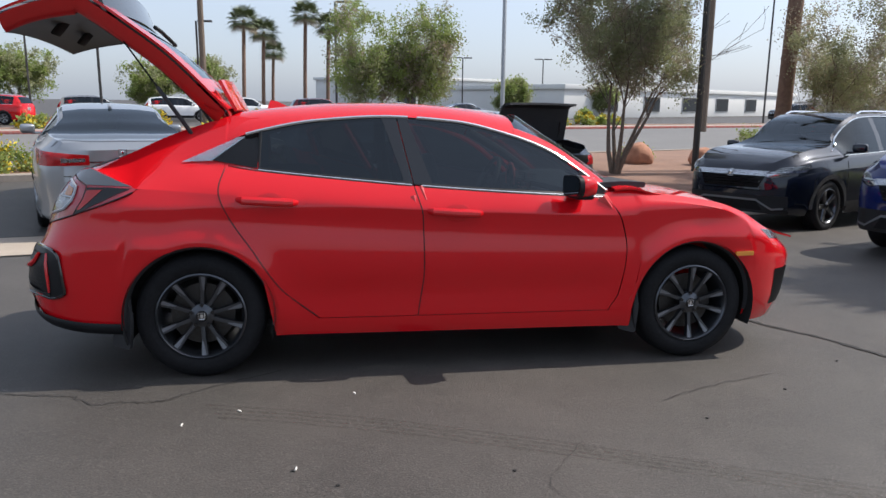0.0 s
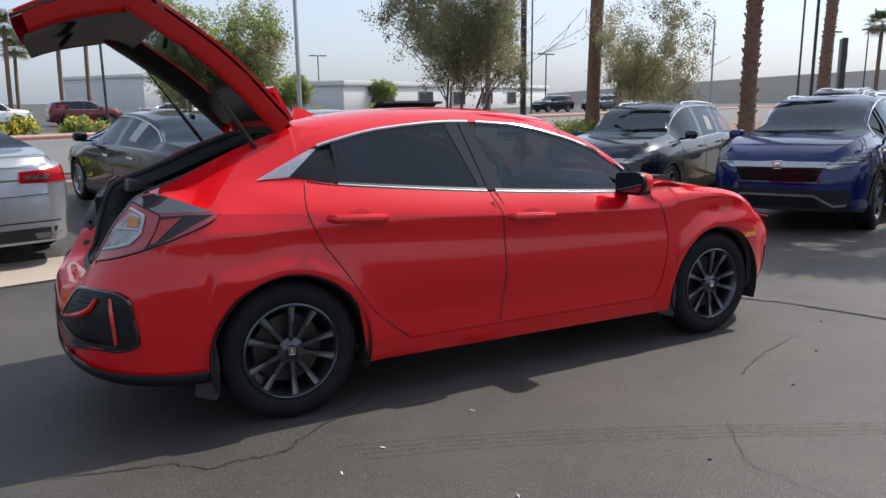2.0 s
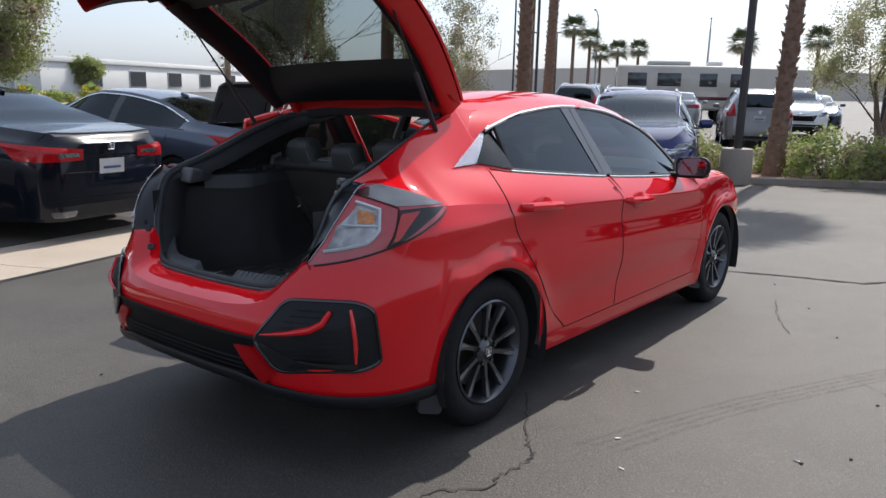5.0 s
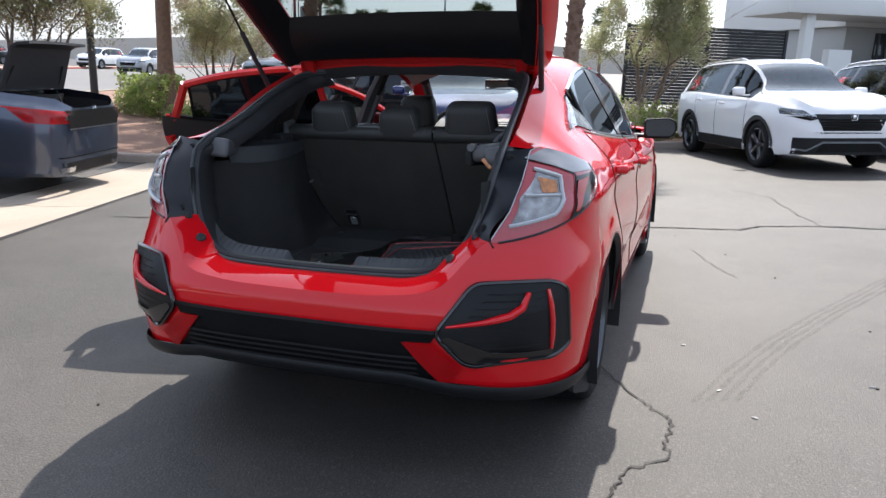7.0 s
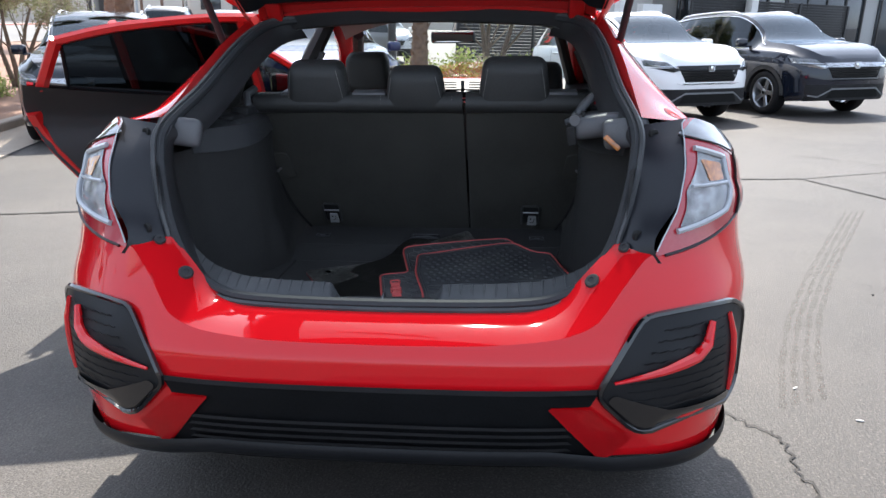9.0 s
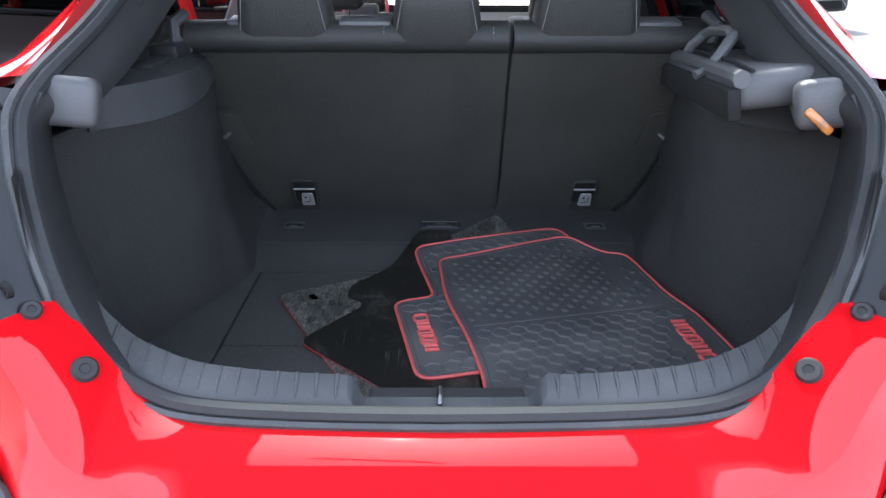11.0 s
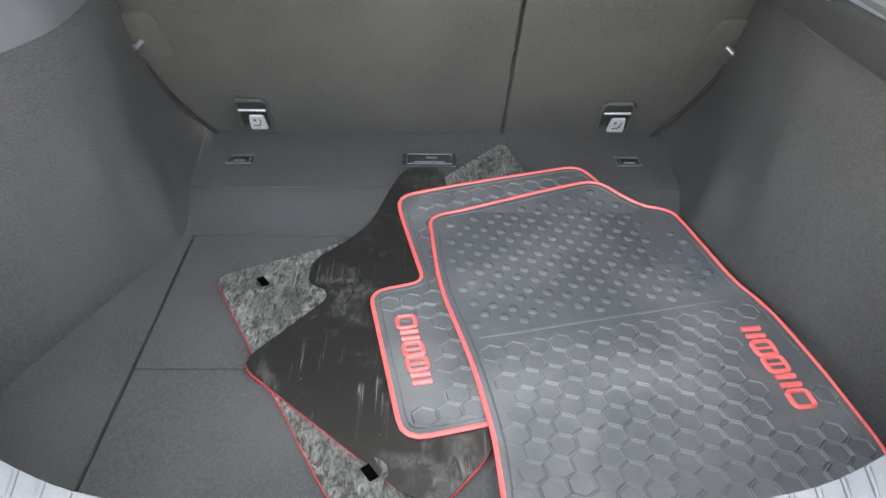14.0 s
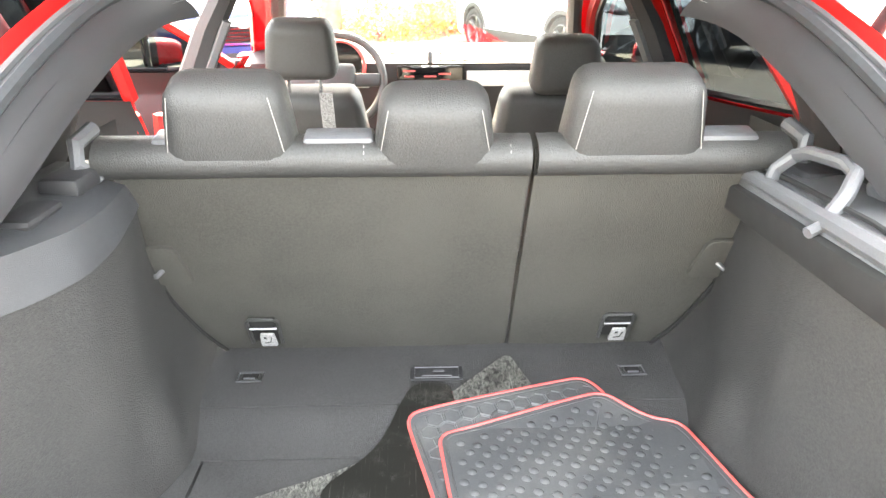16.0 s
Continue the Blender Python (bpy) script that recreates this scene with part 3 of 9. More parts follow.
def planter(outline, label, height_up=0.13):
    """A raised gravel bed inside a concrete kerb."""
    pts = rounded([(s, n, 0) for s, n in outline], 0.8, 6)
    fine = []
    for i, p in enumerate(pts):
        q = pts[(i + 1) % len(pts)]
        k = max(1, int((q - p).length / 1.2))
        fine += [p.lerp(q, j / k) for j in range(k)]
    pts = fine
    N = len(pts)
    mid = sum(pts, Vector()) / N
    bm = bmesh.new()
    rings = []
    for inset, up in ((0, -0.05), (0, 0.11), (0.015, 0.13), (0.14, 0.13), (0.15, 0.115)):
        ring = []
        for i, p in enumerate(pts):
            d = (pts[(i + 1) % N] - pts[i - 1]).normalized()
            q = p + Vector((-d.y, d.x, 0)) * inset
            ring.append(bm.verts.new(at(q.x, q.y, up)))
        rings.append(ring)
    for a, b in zip(rings, rings[1:]):
        for i in range(N):
            bm.faces.new((a[i], a[(i + 1) % N], b[(i + 1) % N], b[i]))
    tagged(part("kerb", bm, M["kerb"]), "pale concrete kerb round " + label, "kerb", kind="structure")
    bm = bmesh.new()
    f = bm.faces.new([bm.verts.new((*lot(p.x, p.y), 0)) for p in pts])
    bmesh.ops.triangulate(bm, faces=[f])
    bmesh.ops.subdivide_edges(bm, edges=[e for e in bm.edges if e.calc_length() > 1.5], cuts=4, use_grid_fill=True)
    bmesh.ops.triangulate(bm, faces=bm.faces[:])
    for v in bm.verts:
        v.co.z = height(v.co.x, v.co.y) + 0.10 + 0.015 * noise.noise(v.co * 1.5)
    tagged(part("gravel_bed", bm, M["gravel"]), "reddish brown desert gravel inside " + label, "gravel", kind="structure")


planter([(6.7, 12.6), (6.7, 4.9), (10.5, 4.6), (10.5, -11.5), (12.9, -11.5), (12.9, 5.0), (34, 5.0), (34, 12.6)], "the planting island")
planter([(-16, 12.7), (-16, 10.9), (5.2, 10.9), (5.2, 12.7)], "the planting strip beside the street")
planter([(-60, 36.0), (-60, 33.3), (60, 33.3), (60, 36.0)], "the bed across the street")

# cracks and the long saw-cut joint in the asphalt
def ground_line(name, pts, w, mat, label, up=0.005, jitter=0.0, steps=10):
    rng = random.Random(len(pts) * 7 + int(w * 1e5))
    bm = bmesh.new()
    fine = []
    for a, b in zip(pts, pts[1:]):
        for j in range(steps):
            t = j / steps
            fine.append((lerp(a[0], b[0], t) + rng.uniform(-1, 1) * jitter, lerp(a[1], b[1], t) + rng.uniform(-1, 1) * jitter))
    fine.append(pts[-1])
    prev = None
    for i, p in enumerate(fine):
        q = fine[min(i + 1, len(fine) - 1)]
        o = fine[max(i - 1, 0)]
        d = Vector((q[0] - o[0], q[1] - o[1], 0)).normalized()
        c = Vector((-d.y, d.x, 0)) * w * rng.uniform(0.45, 1.1) * 0.5
        pair = []
        for sg in (-1, 1):
            x, y = p[0] + c.x * sg, p[1] + c.y * sg
            pair.append(bm.verts.new((x, y, height(x, y) + up)))
        if prev:
            bm.faces.new((prev[0], pair[0], pair[1], prev[1]))
        prev = pair
    ob = part(name, bm, mat)
    return tagged(ob, label, "crack", kind="structure")


# ---- plants ----
def leaves(name, centres, per, spread_r, size, mats, parent, label, seed, shares=(1.0,)):
    """One crown of many small leaves, clump by clump."""
    rng = np.random.default_rng(seed)
    c = np.repeat(np.array(centres, float), per, axis=0)
    n = len(c)
    d = rng.normal(size=(n, 3))
    c = c + d * np.repeat(np.array(spread_r, float).reshape(-1, 1) if np.ndim(spread_r) else np.full((len(centres), 1), spread_r), per, axis=0)
    u = rng.normal(size=(n, 3))
    u /= np.linalg.norm(u, axis=1, keepdims=True)
    v = np.cross(u, rng.normal(size=(n, 3)))
    v /= np.linalg.norm(v, axis=1, keepdims=True)
    L = size * 1.5 * rng.uniform(0.6, 1.4, (n, 1))
    co = np.stack([c, c + u * L * 0.5 + v * L * 0.30, c + u * L, c + u * L * 0.5 - v * L * 0.30], axis=1).reshape(-1, 3)
    me = bpy.data.meshes.new(name)
    me.from_pydata(co.tolist(), [], np.arange(n * 4).reshape(-1, 4).tolist())
    for m in mats:
        me.materials.append(m)
    if len(mats) > 1:
        pick = np.repeat(rng.choice(len(mats), size=len(centres), p=shares), per)
        me.polygons.foreach_set("material_index", pick.astype(np.int32))
    ob = new(name, me)
    ob.parent = parent
    return tagged(ob, label)


def tree(name, x, y, h, crown, z0, stems, clumps, per, leaf, mats, shares, label, seed, lean=0.25, r0=0.07, clump_r=0.085, flat=0.8, category="tree", group=""):
    """A tree: tapered stems, limbs that fork, and leaves round the twig ends."""
    rng = random.Random(seed)
    base = Vector((x, y, height(x, y) + 0.08))
    th = empty(name, Matrix.Translation(base), label, category, group)
    bm = bmesh.new()
    ends = []

    def limb(p, d, length, r, depth):
        pts, rad = [p], [r]
        for k in range(4):
            d = (d + Vector((rng.uniform(-1, 1), rng.uniform(-1, 1), rng.uniform(-0.5, 0.7))) * 0.16).normalized()
            p = p + d * length / 4
            pts.append(p)
            rad.append(max(0.004, r * (1 - 0.16 * (k + 1))))
        tube(bm, pts, rad, 7 if depth < 2 else 4, caps=False)
        if depth >= 3:
            ends.append(p)
            ends.append(pts[2])
            return
        for k in range(3 if depth < 2 else 2):
            a = rng.uniform(0, math.tau)
            side = Vector((math.cos(a), math.sin(a), rng.uniform(-0.1, 0.6)))
            limb(pts[rng.choice((2, 3, 4))], (d * 0.75 + side * 0.75).normalized(), length * rng.uniform(0.55, 0.8), rad[-1] * 0.75, depth + 1)

    for k in range(stems):
        a = math.tau * k / max(1, stems) + rng.uniform(0, 1)
        d = Vector((math.cos(a) * lean, math.sin(a) * lean, 1)).normalized()
        limb(Vector((math.cos(a), math.sin(a), 0)) * 0.06 * (stems > 1), d, h * 0.38 * rng.uniform(0.9, 1.1), r0, 0)
    part("trunk", bm, M["bark"], th)
    cs, rs = [], []
    while len(cs) < clumps:
        if rng.random() < 0.68 and ends:
            e = rng.choice(ends)
            q = e + Vector((rng.gauss(0, 1), rng.gauss(0, 1), rng.gauss(0, 1))) * crown * 0.10
        else:
            v = Vector((rng.gauss(0, 1), rng.gauss(0, 1), rng.gauss(0, 1))).normalized() * rng.uniform(0.35, 1) ** 0.5
            q = Vector((v.x * crown, v.y * crown, z0 + (h - z0) * 0.5 + v.z * (h - z0) * 0.5))
        w = noise.noise(Vector((q.x * 1.3, q.y * 1.3, q.z * 0.7)) + Vector((seed, 0, 0)))
        if w < -0.10 or q.z < z0 * 0.75 or math.hypot(q.x, q.y) > crown * (0.85 + 0.7 * w) or q.z > h * (0.88 + 0.35 * w):
            continue
        cs.append(q)
        rs.append(rng.uniform(0.6, 1.5) * clump_r)
    leaves("crown", cs, per, rs, leaf, mats, th, "", seed, shares)
    return th


def shrub(name, x, y, rx, ry, h, n, per, leaf, mats, shares, label, seed, group="", boxy=False, turn=0.0):
    rng = random.Random(seed)
    th = empty(name, Matrix.Translation(Vector((x, y, height(x, y) + 0.09))) @ pose(0, 0, 0, 0, 0, turn), label, "shrub", group)
    bm = bmesh.new()
    for k in range(9):
        a = rng.uniform(0, math.tau)
        top = Vector((math.cos(a) * rx * 0.7, math.sin(a) * ry * 0.7, h * rng.uniform(0.5, 0.85)))
        tube(bm, [Vector((0, 0, -0.02)), top * 0.5 + Vector((0, 0, 0.05)), top], [0.02, 0.012, 0.004], 5)
    part("stem", bm, M["bark"], th)
    cs = []
    while len(cs) < n:
        if boxy:
            q = Vector((rng.uniform(-rx, rx), rng.uniform(-ry, ry), rng.uniform(0.05, h)))
            if max(abs(q.x) / rx, abs(q.y) / ry, q.z / h) < 0.6:
                continue
        else:
            v = Vector((rng.gauss(0, 1), rng.gauss(0, 1), abs(rng.gauss(0, 1)))).normalized() * rng.uniform(0.3, 1) ** 0.4
            q = Vector((v.x * rx, v.y * ry, v.z * h))
        cs.append(q)
    leaves("foliage", cs, per, 0.07 if boxy else 0.09, leaf, mats, th, "", seed, shares)
    return th


def palm(x, y, h, r, lean, fronds, label, seed, boots=True, size=1.5):
    """A fan palm: ringed trunk and a head of stiff fans over a dry skirt."""
    rng = random.Random(seed)
    th = empty("palm_tree", Matrix.Translation(Vector((x, y, height(x, y) + 0.05))), label, "palm tree", "palm trees")
    top = Vector((lean[0], lean[1], h))
    bm = bmesh.new()
    line = [Vector((lean[0] * (k / 24) ** 1.6, lean[1] * (k / 24) ** 1.6, h * k / 24)) for k in range(25)]
    tube(bm, line, [r * (1.25 - 0.35 * min(1, k / 4) - 0.1 * k / 24) for k in range(25)], 14)
    if boots:
        for k in range(int(h * 26)):
            t = (k + 0.5) / (h * 26)
            z = t * h
            a = k * 2.399 + rng.uniform(-0.2, 0.2)
            c = Vector((lean[0] * t ** 1.6, lean[1] * t ** 1.6, z))
            o = Vector((math.cos(a), math.sin(a), 0))
            s = Vector((-o.y, o.x, 0))
            b = c + o * r * 0.86
            w = r * 0.42
            L = rng.uniform(0.05, 0.13)
            vs = [bm.verts.new(p) for p in (b - s * w, b + s * w, b + o * L * 0.55 + s * w * 0.45 + Vector((0, 0, L)), b + o * L * 0.55 - s * w * 0.45 + Vector((0, 0, L)), b + o * 0.01 + Vector((0, 0, L * 0.9)))]
            for f in ((0, 1, 2, 3), (1, 0, 4), (2, 1, 4), (3, 2, 4), (0, 3, 4)):
                bm.faces.new([vs[i] for i in f])
    part("trunk", bm, M["palm_bark"], th)
    verts, faces, mi = [], [], []
    for k in range(fronds):
        a = k * 2.399
        up = lerp(1.2, -0.75, (k / fronds) ** 0.8)
        d = Vector((math.cos(a) * math.cos(up), math.sin(a) * math.cos(up), math.sin(up)))
        s = Vector((-math.sin(a), math.cos(a), 0))
        w = d.cross(s)
        stalk = size * 0.55
        hub = top + d * stalk
        i = len(verts)
        verts += [top + s * 0.012, top - s * 0.012, hub - s * 0.008, hub + s * 0.008]
        faces.append((i, i + 1, i + 2, i + 3))
        mi.append(0 if k < fronds * 0.85 else 1)
        for j in range(15):
            b = (j - 7) / 7 * 1.9
            e = (d * math.cos(b) + s * math.sin(b)).normalized()
            L = size * 0.62 * (1 - 0.12 * abs(b)) * rng.uniform(0.85, 1.1)
            tip = hub + e * L - Vector((0, 0, 1)) * L * (0.16 + 0.1 * rng.random())
            mid = hub + e * L * 0.55
            q = e.cross(w).normalized() * 0.035 * size
            i = len(verts)
            verts += [hub, mid + q, tip, mid - q]
            faces.append((i, i + 1, i + 2, i + 3))
            mi.append(0 if k < fronds * 0.85 else 1)
    me = bpy.data.meshes.new("crown")
    me.from_pydata([tuple(v) for v in verts], [], faces)
    me.materials.append(M["palm_leaf"])
    me.materials.append(M["leaf_dry"])
    me.polygons.foreach_set("material_index", mi)
    ob = new("crown", me)
    ob.parent = th
    return th
# ---- other cars ----
from mathutils.bvhtree import BVHTree


def wheel(parent, x, y, r, side, rim_mat, face_mat, spokes=5, twin=True, width=0.2, rim_r=None, detail=1):
    """A road wheel under a car: tyre, rim with spokes, brake disc. side: +1 left, -1 right."""
    rim_r = rim_r or r * 0.68
    hub = new("wheel")
    hub.parent = parent
    hub.location = (x, y, r)
    hub.empty_display_size = 0.1
    w = width
    bm = bmesh.new()
    n = 56 if detail > 1 else 32
    lathe(bm, [(rim_r, -w / 2 + 0.01), (rim_r + 0.012, -w / 2), (r - 0.05, -w / 2 - 0.006), (r - 0.018, -w / 2 + 0.008), (r - 0.004, -w / 2 + 0.03), (r, -w / 4), (r, w / 4),
               (r - 0.004, w / 2 - 0.03), (r - 0.018, w / 2 - 0.008), (r - 0.05, w / 2 + 0.006), (rim_r + 0.012, w / 2), (rim_r, w / 2 - 0.01)], n)
    part("tyre", bm, M["rubber"], hub)
    bm = bmesh.new()
    o = side * w / 2
    lathe(bm, [(rim_r + 0.002, o - side * 0.002), (rim_r - 0.006, o + side * 0.003), (rim_r - 0.014, o - side * 0.006), (rim_r - 0.028, o - side * 0.05), (rim_r - 0.035, -o)], n)
    part("rim", bm, rim_mat, hub)
    for i in range(spokes):
        for off in ((-0.27, 0.27) if twin else (0,)):
            bm, bc = bmesh.new(), bmesh.new()
            a = i * math.tau / spokes + off
            ang = Vector((math.cos(a), 0, math.sin(a)))
            sd = Vector((-math.sin(a), 0, math.cos(a)))
            w0, w1 = (0.0125, 0.024) if twin else (0.035, 0.05)
            z0, z1 = o - side * 0.022, o - side * 0.012
            for b, q, dz in ((bm, 1.0, 0.0),):
                pr = [(0.035, w0 * 1.1, z0 - side * 0.004), (rim_r * 0.55, w0, z0), (rim_r - 0.012, w1, z1)]
                prev = None
                for rad, ww, zz in pr:
                    c = ang * rad
                    ring = [b.verts.new(c + sd * ww * f + Vector((0, zz + side * dd, 0))) for f, dd in ((-1, -0.02), (-0.72, 0.0), (0.72, 0.0), (1, -0.02))]
                    if prev:
                        for j in range(3):
                            b.faces.new((prev[j], prev[j + 1], ring[j + 1], ring[j]))
                    prev = ring
            part("spoke", bm, rim_mat, hub)
            if face_mat:
                prev = None
                for rad, ww, zz in ((rim_r * 0.60, 0.004, z0), (rim_r * 0.8, w1 * 0.55, (z0 + z1) / 2), (rim_r - 0.012, w1 * 0.66, z1)):
                    c = ang * rad
                    ring = [bc.verts.new(c + sd * (ww * f - (0.3 * w1 if twin else 0)) + Vector((0, zz + side * 0.0025, 0))) for f in (-0.4, 0.9)]
                    if prev:
                        bc.faces.new((prev[0], prev[1], ring[1], ring[0]))
                    prev = ring
                part("spoke_face", bc, face_mat, hub, "machined bright spoke face")
    bm = bmesh.new()
    lathe(bm, [(0.0, o - side * 0.012), (0.028, o - side * 0.012), (0.032, o - side * 0.016), (0.06, o - side * 0.024), (0.065, o - side * 0.045)], 20)
    part("hub_face", bm, rim_mat, hub)
    bm = bmesh.new()
    lathe(bm, [(0.0, o - side * 0.085), (rim_r * 0.72, o - side * 0.085), (rim_r * 0.72, o - side * 0.105), (0, o - side * 0.105)], 32)
    part("brake_disc", bm, M["disc"], hub)
    bm = bmesh.new()
    lathe(bm, [(0.001, o - side * 0.0095), (0.026, o - side * 0.0095), (0.028, o - side * 0.012)], 20)
    if detail > 1:
        for j in range(5):
            a = j * math.tau / 5 + 0.3
            lathe(bm, [(0.0, o - side * 0.012), (0.009, o - side * 0.012), (0.010, o - side * 0.03)], 8, Matrix.Translation((0.056 * math.cos(a), 0, 0.056 * math.sin(a))))
    part("hub_cap", bm, M["gloss_black"], hub)
    if detail > 1:
        bm = bmesh.new()
        q = o - side * 0.0085
        tube(bm, [(a, q, b) for a, b in ((-0.017, 0.016), (0.017, 0.016), (0.013, -0.016), (-0.013, -0.016))], 0.0030, 6, closed=True)
        box(bm, 0.014, 0.002, 0.020, Matrix.Translation((0, q, 0)))
        part("emblem", bm, M["chrome"], hub, "small chrome emblem")
    return hub


def project(tree, pts, way, offset):
    out = []
    for p in pts:
        p = Vector(p) + Vector((1.3e-4, 1.7e-4, 1.1e-4))
        hit, nor, _, _ = tree.ray_cast(p - Vector(way) * 3, Vector(way))
        out.append((hit - Vector(way) * offset) if hit else None)
    return out


def patch(tree, quad, way, offset, nu=8, nv=4, thick=0.012):
    """A plate that hugs a body: four corners, projected along way, standing offset proud."""
    bm = bmesh.new()
    a, b, c, d = [Vector(p) for p in quad]
    rows = []
    for i in range(nu + 1):
        u = i / nu
        row = []
        for j in range(nv + 1):
            v = j / nv
            p = a.lerp(b, u).lerp(d.lerp(c, u), v)
            mid = (a + b + c + d) / 4
            h = None
            for k in range(24):
                h = project(tree, [p.lerp(mid, k / 25)], way, offset)[0]
                if h:
                    break
            row.append(bm.verts.new(h))
        rows.append(row)
    for i in range(nu):
        for j in range(nv):
            bm.faces.new((rows[i][j], rows[i + 1][j], rows[i + 1][j + 1], rows[i][j + 1]))
    bmesh.ops.solidify(bm, geom=bm.faces[:], thickness=thick)
    return bm


SPEC = {
    "sedan": dict(front=2.37, rear=-2.50, wb=1.415, r=0.335, wr=0.60, arch=0.375,
                  belt=curve((-2.5, 0.96), (-2.2, 1.01), (-1.5, 1.02), (0, 0.965), (1.0, 0.92), (1.7, 0.83), (2.37, 0.62)),
                  top=curve((-2.5, 1.02), (-2.38, 1.115), (-1.75, 1.14), (-1.3, 1.27), (-0.75, 1.41), (-0.25, 1.45), (0.15, 1.44), (0.45, 1.37), (1.2, 1.0), (1.75, 0.90), (2.2, 0.76), (2.37, 0.63)),
                  wide=curve((-2.5, 0.62), (-2.42, 0.78), (-2.2, 0.86), (-1.5, 0.925), (0, 0.93), (1.4, 0.925), (1.95, 0.87), (2.25, 0.73), (2.37, 0.5)),
                  win=(-1.55, 0.95), shield=(0.40, 1.16), back=(-1.72, -0.82), pillars=((-0.28, -0.16),), sill=0.19),
    "suv": dict(front=2.28, rear=-2.28, wb=1.33, r=0.36, wr=0.62, arch=0.41,
                belt=curve((-2.28, 1.0), (-2.0, 1.10), (-1.3, 1.115), (0, 1.07), (1.0, 1.04), (1.6, 1.01), (2.0, 0.93), (2.2, 0.85), (2.28, 0.77)),
                top=curve((-2.28, 1.02), (-2.2, 1.22), (-2.0, 1.53), (-1.8, 1.61), (-1.2, 1.665), (-0.4, 1.685), (0.15, 1.665), (0.5, 1.57), (1.15, 1.175), (1.65, 1.125), (1.95, 1.06), (2.12, 0.985), (2.22, 0.905), (2.28, 0.80)),
                wide=curve((-2.28, 0.66), (-2.2, 0.80), (-2.0, 0.88), (-1.3, 0.925), (0, 0.93), (1.3, 0.93), (1.75, 0.905), (1.98, 0.85), (2.12, 0.765), (2.22, 0.63), (2.28, 0.46)),
                win=(-1.85, 0.95), shield=(0.40, 1.18), back=(-2.22, -1.98), pillars=((-0.22, -0.10), (-1.12, -1.04)), sill=0.24),
}


def other_car(kind, m, paint, label, group="", rim="rim_cut", name=None, face=None, interior=True, trunk_open=False, bright=True, paper=False):
    """A whole parked car of that kind: shell in panels, glass, lamps, wheels, trim."""
    S = SPEC[kind]
    th = empty(name or ("sedan_car" if kind == "sedan" else "suv_car"), m, label, "car", group)
    F, R, wb, rr = S["front"], S["rear"], S["wb"], S["r"]

    def bottom(x):
        z = S["sill"] + 0.04 * step(1.6, 2.3, x) + 0.06 * step(-1.7, -2.4, x)
        for hx in (-wb, wb):
            d = abs(x - hx)
            if d < S["arch"]:
                z = max(z, rr + math.sqrt(S["arch"] ** 2 - d * d) - 0.02)
        return z

    def section(x):
        w, zs, zt, zb = S["wide"](x), S["belt"](x), S["top"](x), bottom(x)
        hz = max(0.01, zt - zs)
        g = step(0.10, 0.34, hz)
        wr = lerp(w - 0.14, S["wr"] - 0.03 * (x < -1.4), g)
        gz = lerp(zs + hz * 0.55, zt - 0.085, g)
        d = min(math.hypot(x - wb, 0), math.hypot(x + wb, 0))
        fl = 0.012 * math.exp(-((d - S["arch"]) / 0.1) ** 2)
        zl = lambda z: max(z, zb + 0.004)
        return [(w - 0.045 + fl, zb), (w - 0.01 + fl, zl(S["sill"] + 0.1)), (w - 0.018, zl(0.42)), (w, zl(0.60)), (w - 0.002, zl(zs - 0.19)), (w - 0.012, zl(zs - 0.15)), (w - 0.03, zs - 0.03), (w - 0.055, zs),
                (w - 0.075, zs + 0.012), (lerp(w - 0.075, wr, 0.5) + 0.02 * g, lerp(zs, gz, 0.5)), (wr, gz), (wr - 0.045, lerp(zt, zt - 0.035, g)), (wr * 0.55, zt - 0.006), (0, zt)]

    xs = sorted(set([round(v, 4) for v in spread(R, F, 60) + spread(R, R + 0.42, 20) + spread(F - 0.42, F, 20)] + [round(hx + S["arch"] * math.cos(a), 4) for hx in (-wb, wb) for a in spread(0.02, 3.12, 17)]
                    + [S["win"][0], S["win"][1], S["shield"][0], S["shield"][1], S["back"][0], S["back"][1]] + [p for q in S["pillars"] for p in q]))
    rows = {x: section(x) for x in xs}
    bms = {k: bmesh.new() for k in ("body", "windshield", "rear_window")}
    cache = {}
    cuts = sorted(p[0] for p in S["pillars"])

    def vert(kind_, x, j, sg):
        key = (kind_, x, j, sg if rows[x][j][0] > 1e-6 else 0)
        if key not in cache:
            y, z = rows[x][j]
            cache[key] = bms[kind_].verts.new((x, y * sg, z))
        return cache[key]

    n = len(rows[xs[0]])
    for a, b in zip(xs, xs[1:]):
        c = (a + b) / 2
        for j in range(n - 1):
            k = "body"
            if S["win"][0] <= c <= S["win"][1] and j in (8, 9) and S["top"](c) - S["belt"](c) > 0.2:
                k = "pillar" if any(p[0] <= c <= p[1] for p in S["pillars"]) else "side_window"
            if S["shield"][0] <= c <= S["shield"][1] and j >= 11:
                k = "windshield"
            if S["back"][0] <= c <= S["back"][1] and j >= 11:
                k = "rear_window"
            if trunk_open and c < -1.78 and j >= 11:
                continue
            for sg in (1, -1):
                kk = k
                if k in ("side_window", "pillar"):
                    kk = "%s %d %d" % (k, sg, sum(c > v for v in cuts))
                    if kk not in bms:
                        bms[kk] = bmesh.new()
                q = [vert(kk, a, j, sg), vert(kk, b, j, sg), vert(kk, b, j + 1, sg), vert(kk, a, j + 1, sg)]
                q = [v for i, v in enumerate(q) if v not in q[:i]]
                if len(q) > 2:
                    try:
                        bms[kk].faces.new(q)
                    except ValueError:
                        pass
